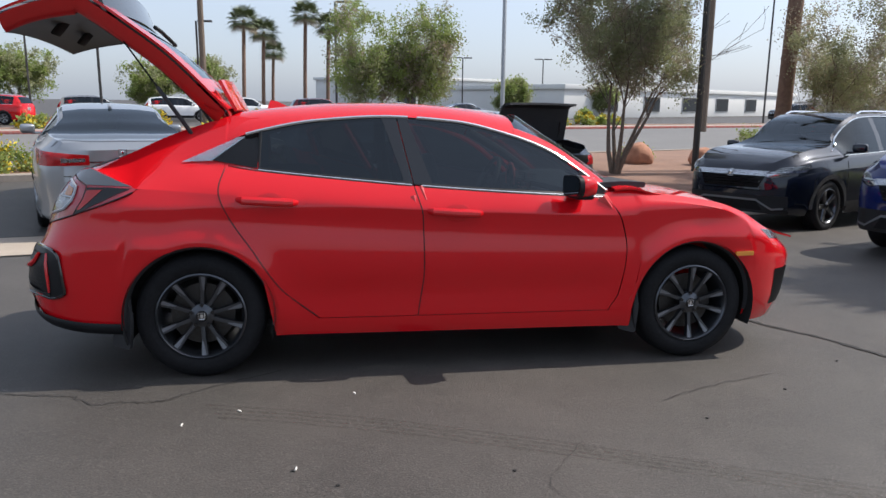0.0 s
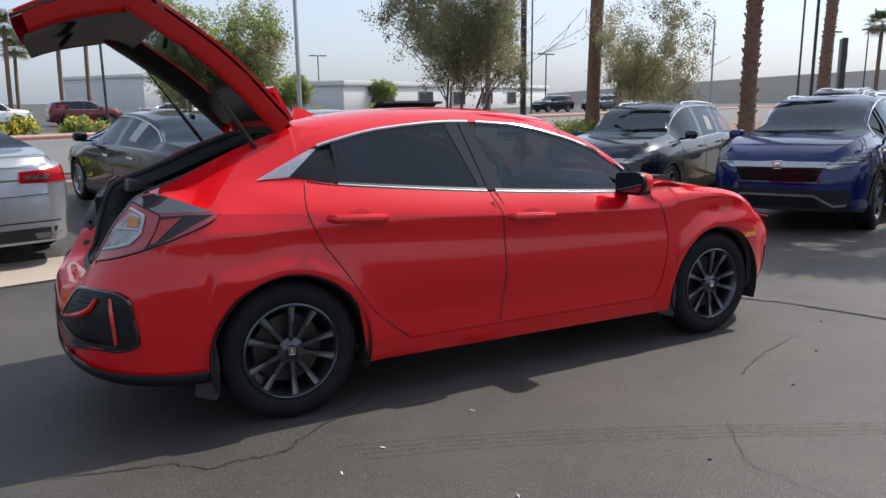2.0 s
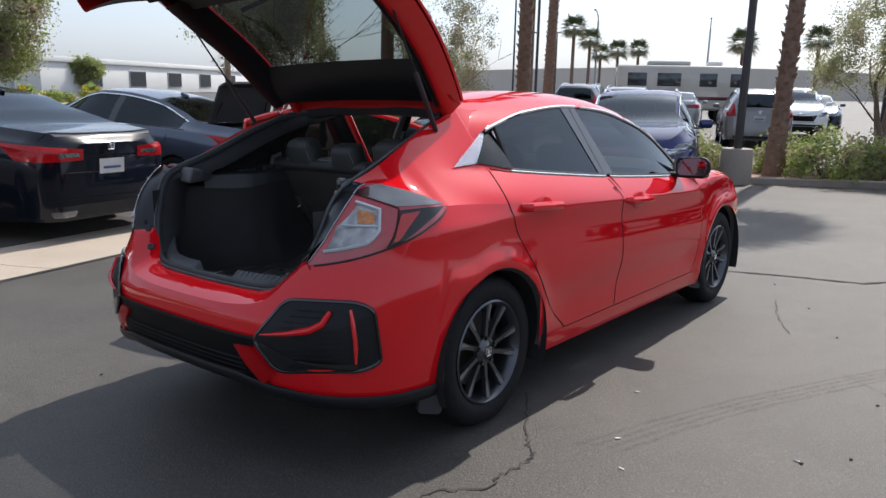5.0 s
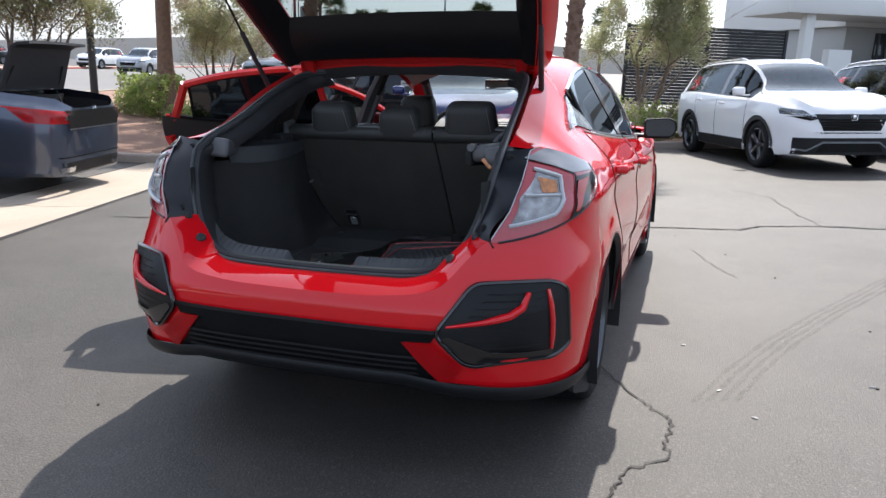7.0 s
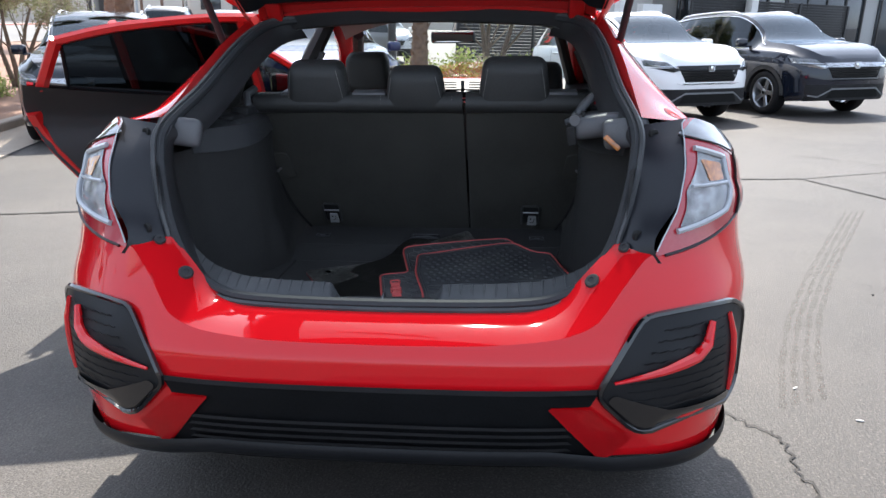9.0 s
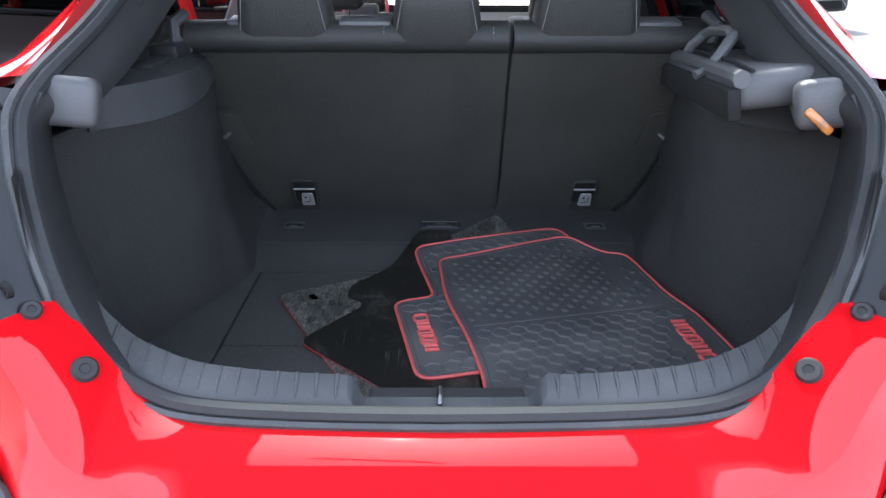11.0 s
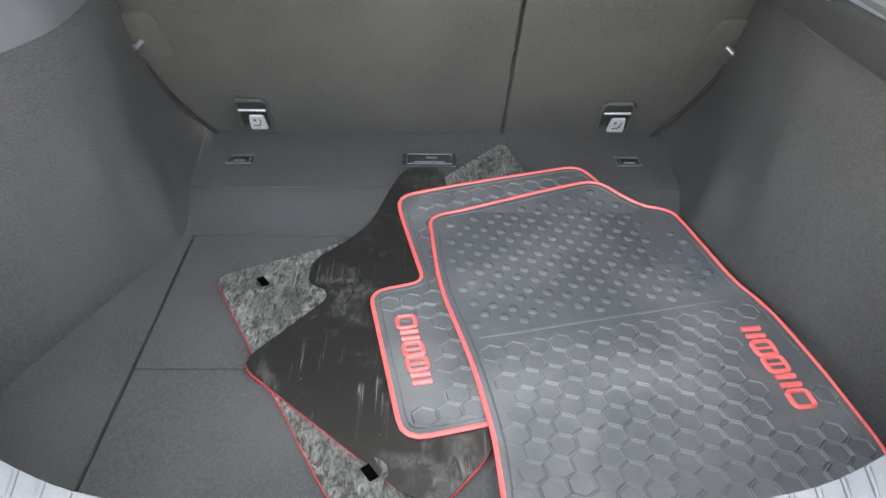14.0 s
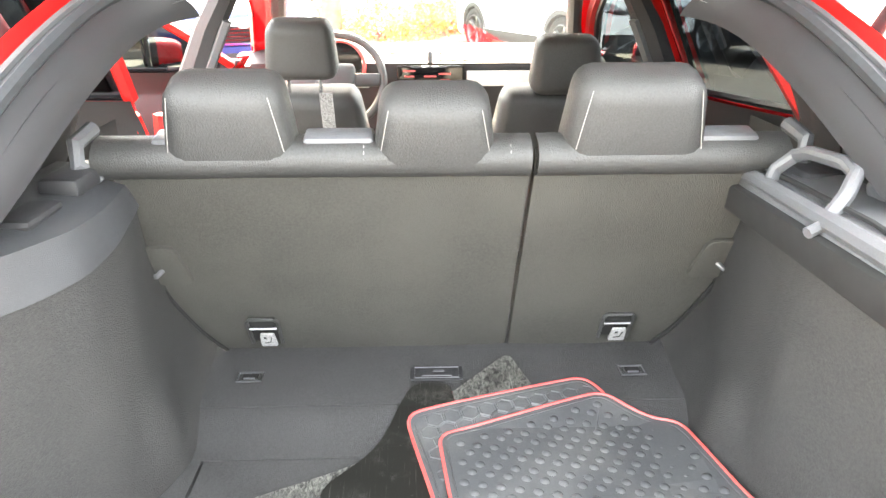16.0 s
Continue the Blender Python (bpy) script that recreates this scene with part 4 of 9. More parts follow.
    for x in (R, F):
        prof = rows[x]
        vs = [vert("body", x, j, 1) for j in range(n)] + [vert("body", x, j, -1) for j in range(n - 2, -1, -1)]
        bms["body"].faces.new(vs)
    full = bmesh.new()
    for b in bms.values():
        me = bpy.data.meshes.new("tmp")
        b.to_mesh(me)
        full.from_mesh(me)
        bpy.data.meshes.remove(me)
    hug = BVHTree.FromBMesh(full)
    full.free()
    part("body", bms["body"], M[paint], th)
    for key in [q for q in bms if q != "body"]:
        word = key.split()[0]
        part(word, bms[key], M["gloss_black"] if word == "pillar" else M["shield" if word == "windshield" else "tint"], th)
    if paper:
        z0 = S["belt"](-0.6) + 0.09
        bm = patch(hug, [(a, 1.3, b) for a, b in ((-0.82, z0), (-0.56, z0 + 0.01), (-0.58, z0 + 0.25), (-0.80, z0 + 0.24))], (0, -1, 0), 0.003, 4, 4, 0.002)
        part("window_paper", bm, M["plate"], th, "white paper sheet in the side window")
    # underside and cabin
    bm = bmesh.new()
    box(bm, F - R - 0.35, 1.50, 0.32, Matrix.Translation(((F + R) / 2, 0, 0.42)), 0.05)
    part("underbody", bm, M["dark"], th)
    bm = bmesh.new()
    cab = S["belt"](0)
    box(bm, 2.6, 1.45, 0.1, Matrix.Translation((-0.2, 0, cab - 0.12)), 0.03)
    for sx in (0.25, -0.65):
        for sy in (-0.38, 0.38):
            box(bm, 0.16, 0.5, 0.38, Matrix.Translation((sx, sy, cab + 0.06)) @ pose(0, 0, 0, 0, -12, 0), 0.05)
            box(bm, 0.1, 0.26, 0.17, Matrix.Translation((sx - 0.06, sy, cab + 0.32)) @ pose(0, 0, 0, 0, -10, 0), 0.04)
    box(bm, 0.35, 1.4, 0.14, Matrix.Translation((0.95, 0, cab - 0.03)), 0.04)
    part("cabin", bm, M["trim"], th, "dark cabin with seats and dashboard")
    # lower trim
    for sg in (1, -1):
        X = lambda *q: [(a, sg * 1.2, b) for a, b in q]
        lo = S["sill"]
        bm = patch(hug, X((-wb + S["arch"] + 0.02, lo + 0.005), (wb - S["arch"] - 0.02, lo + 0.005), (wb - S["arch"] - 0.02, lo + (0.17 if kind == "suv" else 0.05)), (-wb + S["arch"] + 0.02, lo + (0.17 if kind == "suv" else 0.05))), (0, -sg, 0), 0.012, 16, 2)
        part("side_skirt", bm, M["trim"], th)
        for hx in (-wb, wb):
            ring = bmesh.new()
            A = S["arch"]
            prev = None
            for a in spread(0.0, math.pi, 25):
                pr = []
                for q in (A - 0.012, A + (0.055 if kind == "suv" else 0.004)):
                    p = (hx + q * math.cos(a), sg * 1.2, rr - 0.02 + q * math.sin(a))
                    h = project(hug, [(p[0], p[1], max(p[2], rr + 0.02) + (0.005 if q < A else 0))], (0, -sg, 0), 0.009)[0]
                    pr.append(ring.verts.new((p[0], h.y if h else sg * S["wide"](p[0]), p[2])))
                inner = ring.verts.new((hx + (A - 0.012) * math.cos(a), sg * (S["wide"](hx) - 0.26), rr - 0.02 + (A - 0.012) * math.sin(a)))
                cur = [inner] + pr
                if prev:
                    for i in range(2):
                        ring.faces.new((prev[i], prev[i + 1], cur[i + 1], cur[i]))
                prev = cur
            part("wheel_arch", ring, M["trim"], th)
            wheel(th, hx, sg * (S["wide"](hx) - 0.125), rr, sg, M["rim"] if rim != "rim_cut" else M["rim_cut"], M[face] if face else None, 5, kind == "sedan", 0.21, rr * 0.68)
        # mirrors, handles, chrome window line
        bm = bmesh.new()
        mz = S["belt"](0.85) + 0.11
        box(bm, 0.12, 0.19, 0.13, Matrix.Translation((0.80, sg * (S["wide"](0.8) + 0.08), mz)) @ pose(0, 0, 0, 0, 0, sg * 10), 0.04, 3)
        box(bm, 0.07, 0.12, 0.03, Matrix.Translation((0.82, sg * (S["wide"](0.8) - 0.03), mz - 0.06)), 0.01)
        part("side_mirror", bm, [M[paint]], th)
        for hx in (0.02, -0.92):
            bm = bmesh.new()
            p = project(hug, [(hx, sg * 1.3, S["belt"](hx) - 0.12)], (0, -sg, 0), 0.02)[0]
            box(bm, 0.2, 0.025, 0.03, Matrix.Translation(p), 0.01)
            part("door_handle", bm, M["chrome"] if kind == "sedan" else M[paint], th)
        for xa in ((wb - S["arch"] - 0.03, -0.22, -1.02) if kind == "suv" else (0.98, -0.22, -1.15)):
            bm = bmesh.new()
            pts = [p for p in project(hug, [(xa - (0.12 * k / 9 if xa < -1 else 0), sg * 1.2, lerp(S["sill"] + 0.12, S["belt"](xa) - 0.01, k / 9)) for k in range(10)], (0, -sg, 0), 0.0005) if p]
            tube(bm, pts, 0.004, 4)
            part("door_seam", bm, M["dark"], th)
        bm = bmesh.new()
        pts = []
        for x in spread(S["win"][0] + 0.02, S["win"][1] - 0.05, 30):
            y, z = section(x)[8]
            pts.append((x, sg * (y + 0.006), z))
        tube(bm, pts, 0.008, 5)
        pts = []
        for x in spread(S["win"][0] + 0.05, S["shield"][1] - 0.05, 30):
            y, z = section(x)[10]
            pts.append((x, sg * (y + 0.006), z + 0.008))
        tube(bm, pts, 0.008, 5)
        part("window_trim", bm, M["chrome"] if bright else M["gloss_black"], th, "chrome window surround")
        if kind == "suv":
            bm = bmesh.new()
            pts = [(x, sg * (section(x)[11][0] - 0.02), section(x)[11][1] + (0.004 if i in (0, 14) else 0.034)) for i, x in enumerate(spread(-1.75, 0.12, 15))]
            tube(bm, pts, 0.016, 6)
            part("roof_rail", bm, M["chrome"], th, "bright roof rail")
    # nose
    drop = 0.05 if kind == "suv" else 0.0
    Fx = lambda *q: [(5, a, b - (drop if b > 0.60 else 0.0)) for a, b in q]
    if kind == "suv":
        part("grille", patch(hug, Fx((-0.42, 0.67), (0.42, 0.67), (0.52, 0.87), (-0.52, 0.87)), (-1, 0, 0), 0.004, 16, 5), M["insert_black"], th)
        for q in range(4):
            zb = 0.695 + 0.036 * q
            part("grille_slat", patch(hug, Fx((-0.43 - 0.018 * q, zb), (0.43 + 0.018 * q, zb), (0.43 + 0.018 * q, zb + 0.010), (-0.43 - 0.018 * q, zb + 0.010)), (-1, 0, 0), 0.012, 12, 1, 0.008), M["gloss_black"], th)
        bar = M["chrome"] if bright else M["gloss_black"]
        part("grille_bar", patch(hug, Fx((-0.50, 0.838), (0.50, 0.838), (0.55, 0.905), (-0.55, 0.905)), (-1, 0, 0), 0.020, 16, 3), bar, th, "chrome grille bar" if bright else "black grille bar")
        part("lower_bumper", patch(hug, Fx((-0.77, 0.28), (0.77, 0.28), (0.77, 0.52), (-0.77, 0.52)), (-1, 0, 0), 0.006, 26, 5), M["trim"], th, "black lower bumper")
        part("lower_intake", patch(hug, Fx((-0.50, 0.32), (0.50, 0.32), (0.42, 0.45), (-0.42, 0.45)), (-1, 0, 0), 0.010, 16, 3), M["dark"], th)
        for sg in (1, -1):
            part("grille_wing", patch(hug, Fx(*[(sg * a, b) for a, b in ((0.50, 0.838), (0.60, 0.812), (0.84, 0.868), (0.54, 0.872))]), (-1, 0, 0), 0.014, 10, 2, 0.01), bar, th)
            for quad in (((0.42, 0.445), (0.62, 0.325), (0.62, 0.352), (0.42, 0.472)), ((0.62, 0.325), (0.74, 0.345), (0.74, 0.368), (0.62, 0.352))):
                part("bumper_accent", patch(hug, Fx(*[(sg * a, b) for a, b in quad]), (-1, 0, 0), 0.018, 6, 2, 0.01), M["galv"], th, "silver bumper accent")
            part("headlight_brow", patch(hug, Fx(*[(sg * a, b) for a, b in ((0.55, 0.880), (0.86, 0.905), (0.86, 0.915), (0.55, 0.892))]), (-1, 0, 0), 0.012, 10, 1, 0.006), M["chrome"], th)
        part("bumper_accent", patch(hug, Fx((-0.42, 0.445), (0.42, 0.445), (0.42, 0.472), (-0.42, 0.472)), (-1, 0, 0), 0.018, 12, 2, 0.01), M["galv"], th, "silver bumper accent")
        zl = ((0.56, 0.865), (0.868, 0.895), (0.872, 0.985), (0.66, 0.955))
        fz = ((0.60, 0.375), (0.73, 0.385), (0.74, 0.49), (0.58, 0.48))
    else:
        part("grille", patch(hug, Fx((-0.42, 0.38), (0.42, 0.38), (0.50, 0.62), (-0.50, 0.62)), (-1, 0, 0), 0.004, 16, 4), M["insert_black"], th)
        zl = ((0.48, 0.60), (0.80, 0.63), (0.80, 0.71), (0.50, 0.66))
        fz = ((0.60, 0.30), (0.78, 0.30), (0.78, 0.40), (0.62, 0.40))
    for sg in (1, -1):
        part("headlight", patch(hug, Fx(*[(sg * a, b) for a, b in zl]), (-1, 0, 0), 0.006, 12, 4), M["lamp_clear"], th, "clear headlight with dark inner housing")
        part("fog_lamp_recess", patch(hug, Fx(*[(sg * a, b) for a, b in fz]), (-1, 0, 0), 0.005, 6, 3), M["trim"], th)
    bm = bmesh.new()
    p = project(hug, [(5, 0, 0.815 if kind == "suv" else 0.60)], (-1, 0, 0), 0.034)[0]
    tube(bm, [p + Vector((0, a, b)) for a, b in ((-0.052, 0.045), (0.052, 0.045), (0.040, -0.045), (-0.040, -0.045))], 0.008, 6, closed=True)
    box(bm, 0.010, 0.045, 0.06, Matrix.Translation(p), 0.004)
    part("emblem", bm, M["chrome"], th, "chrome emblem")
    # tail
    Rx = lambda *q: [(-5, a, b) for a, b in q]
    for sg in (1, -1):
        if kind == "sedan":
            bm = patch(hug, Rx(*[(sg * a, b) for a, b in ((0.34, 0.855), (0.855, 0.845), (0.865, 1.005), (0.34, 0.965))]), (1, 0, 0), 0.016, 36, 8, 0.010)
            part("tail_light", bm, M["lamp_bright"], th, "red wraparound tail light")
            bm = patch(hug, Rx(*[(sg * a, b) for a, b in ((0.38, 0.890), (0.62, 0.885), (0.62, 0.930), (0.38, 0.930))]), (1, 0, 0), 0.020, 12, 2, 0.006)
            part("reversing_lamp", bm, M["lamp_clear"], th)
            bm = patch(hug, Rx(*[(sg * a, b) for a, b in ((0.45, 0.29), (0.68, 0.29), (0.70, 0.35), (0.43, 0.35))]), (1, 0, 0), 0.014, 8, 2)
            part("exhaust_finisher", bm, M["chrome"], th, "chrome exhaust finisher")
        else:
            bm = patch(hug, Rx(*[(sg * a, b) for a, b in ((0.60, 0.92), (0.86, 0.92), (0.80, 1.45), (0.70, 1.45))]), (1, 0, 0), 0.012, 8, 8)
            part("tail_light", bm, M["lamp_bright"], th, "red tail light")
    if not trunk_open:
        pz = 0.70 if kind == "sedan" else 0.80
        bm = patch(hug, Rx((-0.155, pz), (0.155, pz), (0.155, pz + 0.155), (-0.155, pz + 0.155)), (1, 0, 0), 0.02, 4, 3)
        part("licence_plate", bm, M["plate"], th, "white dealer plate")
        bm = patch(hug, Rx((-0.11, pz + 0.05), (0.11, pz + 0.05), (0.11, pz + 0.075), (-0.11, pz + 0.075)), (1, 0, 0), 0.024, 4, 1, 0.002)
        part("plate_bar", bm, M["plate_ink"], th, "illegible print bar")
    bm = patch(hug, Rx((-0.62, 0.275), (0.62, 0.275), (0.66, 0.40), (-0.66, 0.40)), (1, 0, 0), 0.006, 14, 3)
    part("rear_valance", bm, M["trim"], th)
    bm = bmesh.new()
    p = project(hug, [(-5, 0, 0.985 if kind == "sedan" else 1.05)], (1, 0, 0), 0.012)[0]
    tube(bm, [p + Vector((0, a, b)) for a, b in ((-0.042, 0.036), (0.042, 0.036), (0.034, -0.036), (-0.034, -0.036))], 0.007, 6, closed=True)
    box(bm, 0.010, 0.036, 0.05, Matrix.Translation(p), 0.004)
    part("emblem", bm, M["chrome"], th, "chrome emblem")
    if kind == "sedan":
        # deck lid edge with a small lip, and the shut line below it
        if not trunk_open:
            bm = bmesh.new()
            pts = [q for q in project(hug, [(-2.40 + 0.07 * abs(a) ** 3, a * 0.70, 5) for a in spread(-1, 1, 25)], (0, 0, -1), 0.0) if q]
            tube(bm, pts, [0.004] + [0.013] * (len(pts) - 2) + [0.004], 8)
            part("deck_lip", bm, M[paint], th)
            bm = bmesh.new()
            tube(bm, [q for q in project(hug, [(-5, a * 0.60, 0.725 + 0.01 * a * a) for a in spread(-1, 1, 21)], (1, 0, 0), 0.001) if q], 0.005, 5)
            part("lid_seam", bm, M["dark"], th)
            bm = patch(hug, Rx((-0.34, 0.875), (0.34, 0.875), (0.34, 0.895), (-0.34, 0.895)), (1, 0, 0), 0.014, 16, 1, 0.008)
            part("lid_trim_bar", bm, M["chrome"] if paint == "silver" else M["gloss_black"], th)
        bm = patch(hug, Rx((-0.70, 0.455), (0.70, 0.455), (0.70, 0.468), (-0.70, 0.468)), (1, 0, 0), 0.008, 24, 1, 0.006)
        part("bumper_line", bm, M["dark"], th)
        bm = bmesh.new()
        box(bm, 0.13, 0.05, 0.05, Matrix.Translation((-0.78, 0, S["top"](-0.78) + 0.02)) @ pose(0, 0, 0, 0, -14, 0), 0.02)
        part("roof_antenna", bm, M[paint], th)
    if trunk_open:
        bm = bmesh.new()
        tilt = Matrix.Translation((-1.78, 0, 1.13)) @ pose(0, 0, 0, 0, 75, 0)
        surface(lambda u, v: tilt @ Vector((-u * 0.62, v * (0.66 - 0.06 * u), 0.03 - 0.03 * v * v + (-0.17 * step(0.86, 1.0, u)))), spread(0, 1, 12), spread(-1, 1, 13), bm)
        thicken(bm, 0.03)
        part("trunk_lid", bm, [M["trim"]], th, "raised trunk lid with black lining")
        bm = bmesh.new()
        surface(lambda u, v: tilt @ Vector((-u * 0.63, v * (0.67 - 0.06 * u), 0.045 - 0.03 * v * v + (-0.17 * step(0.86, 1.0, u)))), spread(0, 1, 12), spread(-1, 1, 13), bm)
        part("trunk_lid_skin", bm, M[paint], th)
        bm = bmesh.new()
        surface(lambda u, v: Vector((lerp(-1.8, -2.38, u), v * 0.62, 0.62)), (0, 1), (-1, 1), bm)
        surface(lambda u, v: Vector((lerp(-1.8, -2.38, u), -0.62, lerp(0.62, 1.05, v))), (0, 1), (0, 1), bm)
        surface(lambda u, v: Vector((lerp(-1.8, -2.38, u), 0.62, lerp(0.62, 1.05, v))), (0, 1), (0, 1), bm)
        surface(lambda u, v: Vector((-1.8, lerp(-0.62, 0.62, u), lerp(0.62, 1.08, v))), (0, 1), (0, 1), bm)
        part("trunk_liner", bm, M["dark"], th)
        # dark plate over the closed tail, painted as the shade inside the trunk
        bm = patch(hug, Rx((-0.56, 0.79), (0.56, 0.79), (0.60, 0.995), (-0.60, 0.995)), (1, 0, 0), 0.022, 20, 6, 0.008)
        part("trunk_mouth_shade", bm, M["dark"], th, "dark plate painted as the shade in the open trunk")
        bm = patch(hug, Rx((-0.57, 0.775), (0.57, 0.775), (0.57, 0.792), (-0.57, 0.792)), (1, 0, 0), 0.026, 20, 1, 0.008)
        part("trunk_sill", bm, M["galv"], th, "pale trunk sill strip")
        for sg in (1, -1):
            bm = bmesh.new()
            tube(bm, [(-1.85, sg * 0.5, 0.95), (-1.75, sg * 0.53, 1.12), (-1.80, sg * 0.54, 1.25), (-1.86, sg * 0.5, 1.42)], 0.012, 6)
            part("trunk_hinge", bm, M["dark"], th)
    return th


def seat_car(s, n, heading):
    """A pose on the lot: row coordinates and heading in degrees from the row's direction."""
    x, y = lot(s, n)
    a = radians(17 + heading)
    c, d = math.cos(a), math.sin(a)
    gx = (height(x + c, y + d) - height(x - c, y - d)) / 2
    gy = (height(x - d, y + c) - height(x + d, y - c)) / 2
    return Matrix.Translation((x, y, height(x, y))) @ pose(0, 0, 0, 0, 0, 17 + heading) @ pose(0, 0, 0, math.degrees(math.atan(gy)), -math.degrees(math.atan(gx)), 0)


# sedans, tails to the gutter
other_car("sedan", seat_car(-1.49, 7.33, 90), "silver", "silver sedan parked with its tail to the gutter", "sedans in a row", "rim_cut")
other_car("sedan", seat_car(1.60, 7.38, 87), "black", "glossy black sedan parked beside the silver one", "sedans in a row", "rim_cut", paper=True)
other_car("sedan", seat_car(4.35, 7.25, 90), "steel", "blue-grey sedan with its trunk lid raised", "sedans in a row", "rim_cut", trunk_open=True)
# compact suvs, noses to the lane
other_car("suv", seat_car(8.55, 3.42, 187), "slate", "dark blue-black compact suv with chrome grille bar", "suvs in a row", "rim", face="rim_cut", paper=True)
other_car("suv", seat_car(7.98, 0.31, 184), "navy", "bright navy blue compact suv with chrome grille bar", "suvs in a row", "rim", face="rim_cut")
other_car("suv", seat_car(8.607, -5.03, 186), "white", "white compact suv with black lower trim and dark grille", "suvs in a row", "rim", face="rim_cut", bright=False)
other_car("suv", seat_car(8.85, -7.75, 184), "slate", "dark compact suv parked beside the white one", "suvs in a row", "rim_cut")
# ---- the red hatchback: body ----
car = empty("hatchback_car", LOT, "glossy red five-door hatchback with its tailgate raised", "car")
AX, RW = 1.35, 0.325

body_w = curve((0.15, 0.80), (0.21, 0.848), (0.30, 0.872), (0.42, 0.886), (0.60, 0.898), (0.72, 0.893), (0.83, 0.886), (0.875, 0.887), (0.93, 0.868), (1.0, 0.835), (1.1, 0.77))
tail_len = curve((0.2, 0.70), (0.30, 0.745), (0.45, 0.775), (0.58, 0.77), (0.62, 0.75), (0.70, 0.70), (0.785, 0.665), (0.97, 0.60), (1.06, 0.52))
belt = curve((-1.5, 1.10), (-1.38, 1.10), (-1.05, 1.06), (-0.74, 1.03), (-0.24, 0.988), (0.16, 0.962), (0.58, 0.94), (0.85, 0.925), (1.0, 0.93))
rail = curve((-1.43, 1.10), (-1.23, 1.205), (-1.06, 1.262), (-0.76, 1.322), (-0.37, 1.35), (-0.02, 1.332), (0.3, 1.262), (0.51, 1.185), (0.68, 1.08), (0.87, 0.94))
roof_mid = curve((-1.22, 1.36), (-0.95, 1.40), (-0.6, 1.432), (-0.26, 1.438), (0.1, 1.418), (0.34, 1.385))
crease = curve((-1.9, 0.975), (-1.636, 0.972), (-1.25, 0.946), (-1.0, 0.924), (-0.6, 0.893), (-0.05, 0.864), (0.5, 0.846), (0.9, 0.836))
fender_top = curve((0.8, 0.955), (0.95, 0.970), (1.1, 0.957), (1.25, 0.940), (1.5, 0.902), (1.7, 0.84), (1.9, 0.745), (2.05, 0.70), (2.23, 0.66))
tail_top = curve((0, 0.618), (0.2, 0.62), (0.38, 0.632), (0.47, 0.655), (0.545, 0.735), (0.60, 0.79), (0.70, 0.805), (0.80, 0.83), (0.848, 0.875), (0.856, 0.972))
seam_front = curve((0.20, 0.83), (0.29, 0.835), (0.40, 0.89), (0.65, 0.92), (0.78, 0.895), (0.95, 0.80))
seam_mid = curve((0.30, -0.24), (0.55, -0.212), (0.82, -0.22), (1.0, -0.262))
seam_rear = curve((0.30, -0.75), (0.33, -0.79), (0.46, -0.945), (0.67, -1.09), (0.86, -1.215), (0.97, -1.25), (1.10, -1.215))
jamb_y = curve((-1.95, 0.60), (-1.8, 0.60), (-1.5, 0.585), (-1.22, 0.56))
jamb_z = curve((-1.95, 1.045), (-1.8, 1.095), (-1.5, 1.235), (-1.22, 1.335))


def side_w(x, z):
    w = body_w(z)
    for hx in (-AX, AX):
        d = math.hypot(x - hx, z - RW)
        w += 0.013 * math.exp(-((d - 0.385) / 0.05) ** 2)
    if -1.0 < x < 1.0:
        w -= 0.016 * math.exp(-((z - 0.43) / 0.09) ** 2) * step(1.0, 0.7, abs(x))
    if x > 0.9:
        w -= 0.05 * step(0.9, 1.9, x)
    if -1.5 < x < 1.3:
        k = crease(x) - z
        edge = step(-1.5, -1.25, x) * step(1.3, 0.75, x)
        w += edge * (0.009 * math.exp(-k / 0.055) if k > 0 else 0.009 * max(0.0, 1 + k / 0.10)) - edge * 0.007 * math.exp(-((k - 0.11) / 0.07) ** 2)
    return w


def glass_w(x, z):
    w = 0.80 - 0.54 * (z - 0.98)
    if x < -0.9:
        w -= 0.05 * ((-0.9 - x) / 0.5) ** 2
    if x > 0.2:
        w -= 0.055 * ((x - 0.2) / 0.6) ** 2
    return w


def bottom(x):
    z = curve((-2.3, 0.368), (-2.22, 0.355), (-2.1, 0.30), (-1.9, 0.262), (-1.6, 0.235), (-0.95, 0.215), (0.95, 0.205), (1.8, 0.19), (2.25, 0.20))(x)
    for hx in (-AX, AX):
        d = abs(x - hx)
        if d < 0.365:
            z = max(z, RW + math.sqrt(0.365 ** 2 - d * d))
    return z


def plan(u, z, rear):
    """The outline of a body end at one height: u from 0 (side) to 1 (middle)."""
    a = u * math.pi / 2
    if rear:
        x0, L, m = -1.5, tail_len(z), 3.5
        return Vector((x0 - L * math.sin(a) ** (2 / m), side_w(x0, z) * max(0, math.cos(a)) ** (2 / m), z))
    L = curve((0.19, 0.80), (0.35, 0.86), (0.55, 0.88), (0.70, 0.84), (0.95, 0.7))(z)
    m = 2.7
    return Vector((1.38 + L * math.sin(a) ** (2 / m), side_w(1.38, z) * max(0, math.cos(a)) ** (2 / m), z))


def roof_z(x, y):
    y0, z0, z1 = glass_w(x, rail(x)), rail(x), roof_mid(x)
    e = lerp(4.0, 6.0, step(-0.7, -1.2, x))
    return z0 + (z1 - z0) * (1 - min(1.0, y / y0) ** e)


def arch_marks(hx, a, b):
    return [x for x in (hx + 0.365 * math.cos(t) for t in spread(0.03, 3.11, 23)) if min(a, b) < x < max(a, b)]


